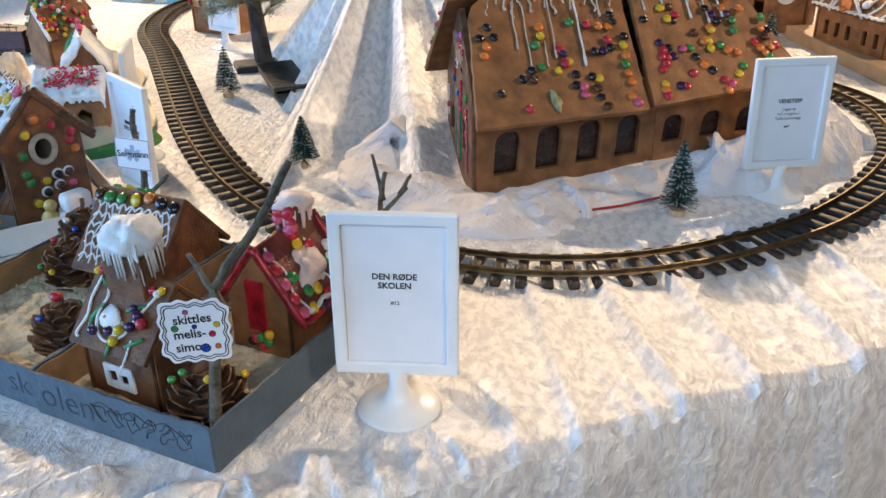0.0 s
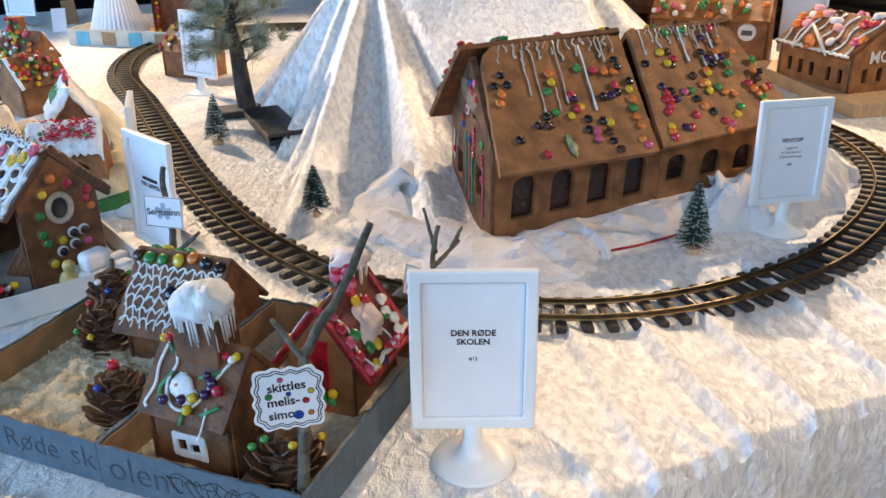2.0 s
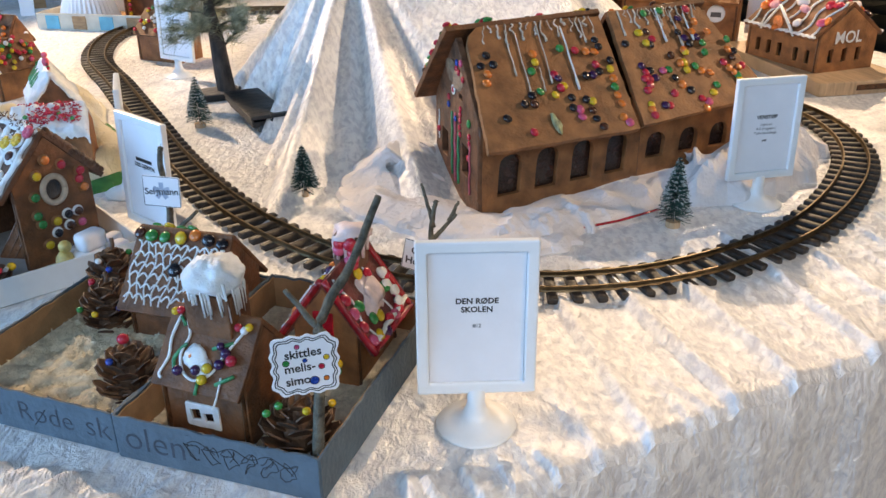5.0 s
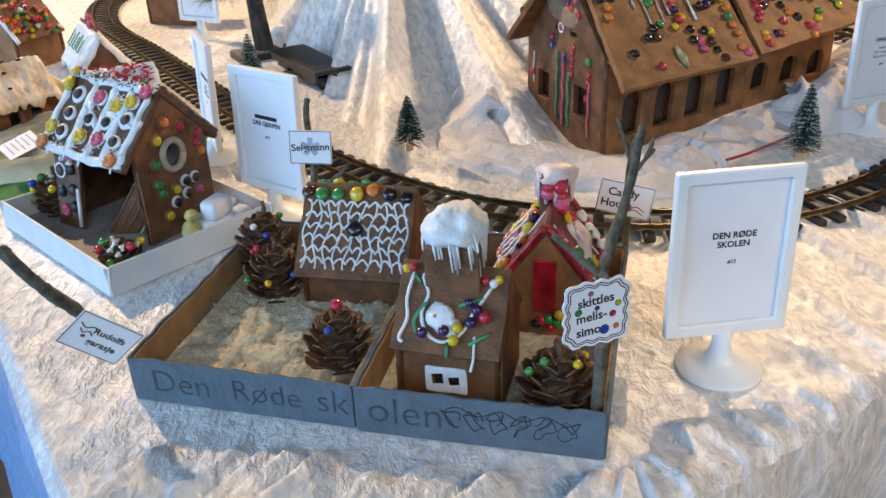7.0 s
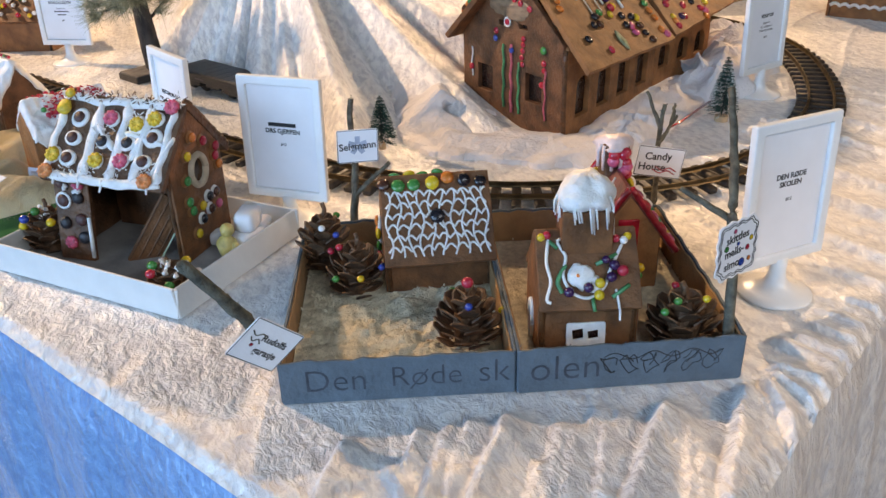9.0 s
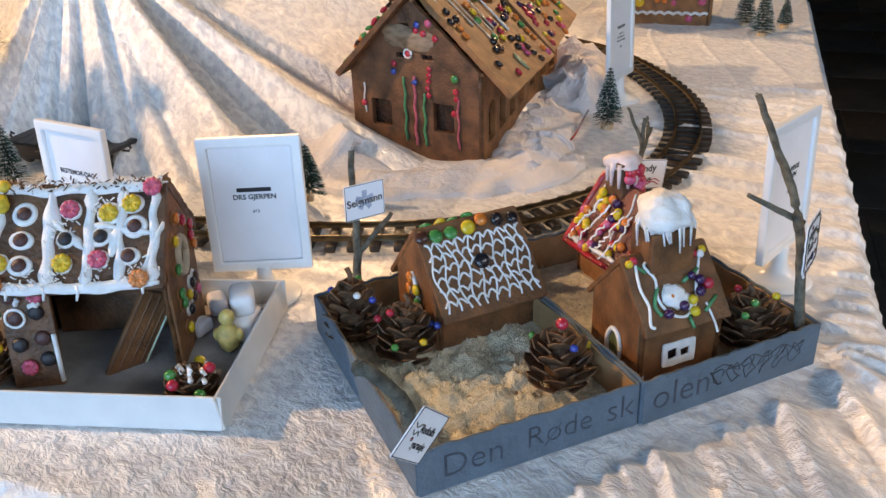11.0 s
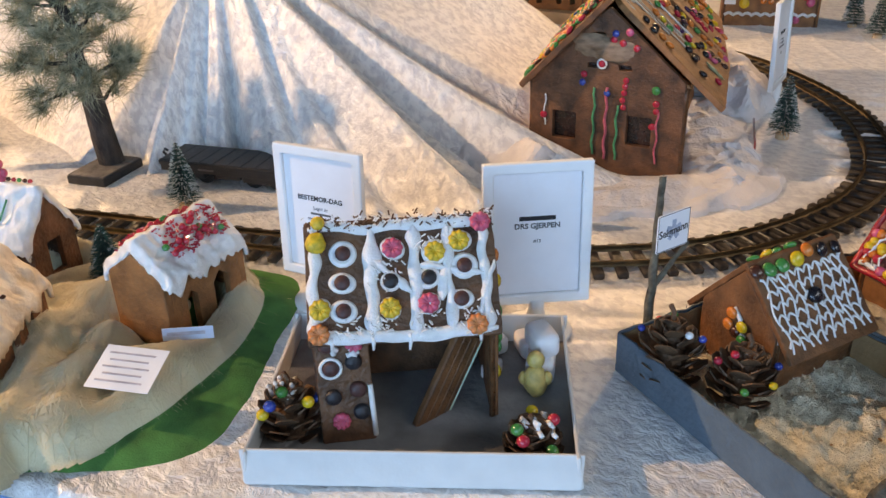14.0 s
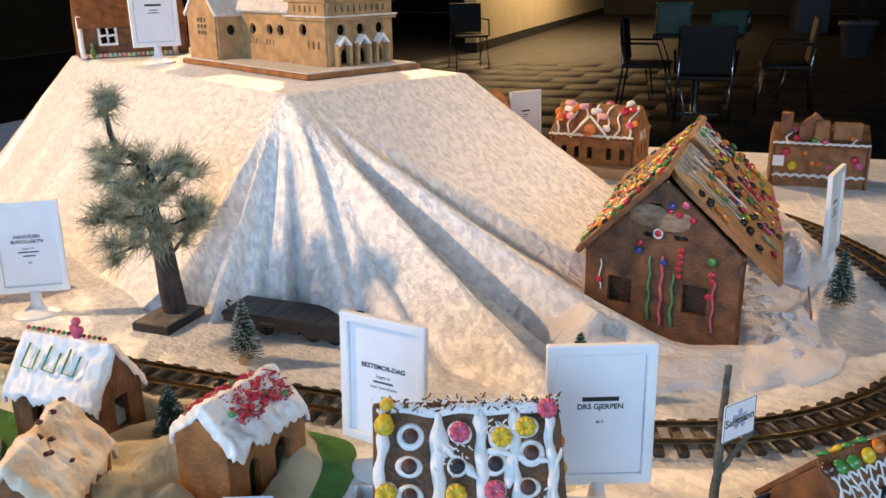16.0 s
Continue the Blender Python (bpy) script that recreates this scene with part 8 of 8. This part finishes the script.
def chair(x, y, yaw, label):
    c = thing("chair", pose(x, y, FZ0, 0, 0, yaw), label, "chair", "black stacking chairs")
    part("seat", box_bm(0.46, 0.44, 0.035, (0, 0, 0.45), 0.012), BLACKPLASTIC, c)
    b = box_bm(0.46, 0.03, 0.40, (0, -0.24, 0.68), 0.012, None, None)
    for v in b.verts:
        v.co.y -= 0.12 * (v.co.z - 0.48) - 0.05 * (v.co.x / 0.23) ** 2
    part("backrest", b, BLACKPLASTIC, c)
    for sx in (-1, 1):
        part("leg", tube_bm([(sx * 0.21, 0.18, 0.43), (sx * 0.235, 0.24, 0.0)], 0.010, 8), CHROME, c, "", None, True)
        part("leg", tube_bm([(sx * 0.21, -0.25, 0.80), (sx * 0.215, -0.21, 0.45), (sx * 0.235, -0.27, 0.0)], 0.010, 8), CHROME, c, "", None, True)
        part("armrest", tube_bm([(sx * 0.25, -0.24, 0.66), (sx * 0.26, 0.10, 0.66), (sx * 0.25, 0.18, 0.45)], 0.011, 8), BLACKPLASTIC, c, "", None, True)
    part("crossbar", tube_bm([(-0.21, 0.0, 0.42), (-0.15, 0.05, 0.12), (0.15, 0.05, 0.12), (0.21, 0.0, 0.42)], 0.008, 8), CHROME, c, "", None, True)
    return c


CH = "black plastic chair with chrome legs on dark tiles"
chair(5.40, 3.95, -58, CH)
chair(5.85, 4.85, -150, CH)
chair(6.60, 3.85, 30, CH)
chair(7.25, 8.85, 150, CH)
ct = thing("cafe_table", pose(6.15, 4.50, FZ0, 0, 0, 30), "dark square table carrying green crates", "table")
part("tabletop", box_bm(0.8, 0.8, 0.03, (0, 0, 0.73), 0.008), BLACKPLASTIC, ct)
part("post", tube_bm([(0, 0, 0.02), (0, 0, 0.72)], 0.035, 12), CHROME, ct)
part("foot", box_bm(0.5, 0.5, 0.02, (0, 0, 0.01), 0.005), CHROME, ct)
for dx, dy, h, yw in ((-0.18, 0.18, 0.26, 8), (0.18, -0.22, 0.18, -6)):
    c = thing("plastic_crate", Matrix.Translation((6.15, 4.50, -0.004)) @ pose(dx, dy, 0, 0, 0, 28 + yw), "green plastic crate on the dark table", "crate", "green crates")
    part("bottom", box_bm(0.38, 0.30, 0.01, (0, 0, 0.005)), CRATE, c)
    for dims, at in (((0.38, 0.012, h), (0, 0.15, h / 2)), ((0.38, 0.012, h), (0, -0.15, h / 2)), ((0.012, 0.288, h), (0.184, 0, h / 2)), ((0.012, 0.288, h), (-0.184, 0, h / 2))):
        part("side", box_bm(*dims, at, 0.004), CRATE, c)
    part("rim", slab_mesh("rim", rect(-0.2, -0.165, 0.2, 0.165), [rect(-0.178, -0.144, 0.178, 0.144)], 0.02, CRATE, 0.004), None, c, "", pose(0, 0, h))
    part("white_tag", box_bm(0.10, 0.004, 0.05, (0, -0.1585, h * 0.6)), PAPER, c)
bag = thing("white_bundle", Matrix.Translation((6.02, 4.70, 0.012)), "white cloth bundle lying in the crate", "cloth")
part("bundle", ball_bm(0.13, (0, 0, 0.15), 0.6, u=18, v=12, lump=0.5, seed=4), MARSH, bag, "", None, True)
pot = thing("plant_pot", pose(12.2, 5.6, FZ0), "large grey tapered plant pot by the wall", "plant pot")
part("pot", lathe_bm([(0.0, 0), (0.19, 0), (0.25, 0.46), (0.28, 0.46), (0.28, 0.52), (0.24, 0.52), (0.23, 0.47), (0.0, 0.47)], 24), POT, pot, "", None, True)
part("stem", tube_bm([(0, 0, 0.47), (0.03, 0.0, 1.2), (0.0, 0.05, 1.9)], 0.03, 8, r_end=0.015), TRUNK, pot, "", None, True)
cb = thing("cupboard", pose(16.6, 8.5, FZ0, 0, 0, 30), "dark blue cupboard at the back of the room", "cupboard")
part("body", box_bm(2.2, 0.6, 2.0, (0, 0, 1.03), 0.02), mat("dark_blue_laminate", (0.012, 0.022, 0.05), 0.4, 0.1, 5, 0.05), cb)
part("plinth", box_bm(1.5, 0.55, 0.06, (0, 0, 0.03)), CHROME, cb)

# ---- what sticks to a roof panel or sits in a wall belongs to it ----
STUCK = ("sweet", "icing_run", "icing_line", "icing_ring", "icing_band", "icing_flow", "icing_blob", "red_trim", "mint_leaf_smear", "window_pane", "jelly_door", "icing_dot", "icing_drip", "icing_smear", "window_ring")
for house in [o for o in scene.objects if o.parent is None and o.name.startswith("gingerbread_house")]:
    sheets = [o for o in house.children if o.data and o.name.startswith(("roof_panel", "front_wall", "gable_wall", "back_wall"))]
    bounds = [(o, o.matrix_basis.inverted(), [v.co.x for v in o.data.vertices], [v.co.y for v in o.data.vertices]) for o in sheets]
    bounds = [(o, inv, min(xs), max(xs), min(ys), max(ys)) for o, inv, xs, ys in bounds]
    for o in list(house.children):
        if not o.name.startswith(STUCK) or not o.data:
            continue
        mid = o.matrix_basis @ (sum((Vector(c) for c in o.bound_box), Vector()) / 8)
        for panel, inv, x0, x1, y0, y1 in bounds:
            q = inv @ mid
            if abs(q.z) < 0.014 and x0 - 0.004 < q.x < x1 + 0.004 and y0 - 0.004 < q.y < y1 + 0.004:
                o.parent, o.matrix_basis = panel, inv @ o.matrix_basis
                break
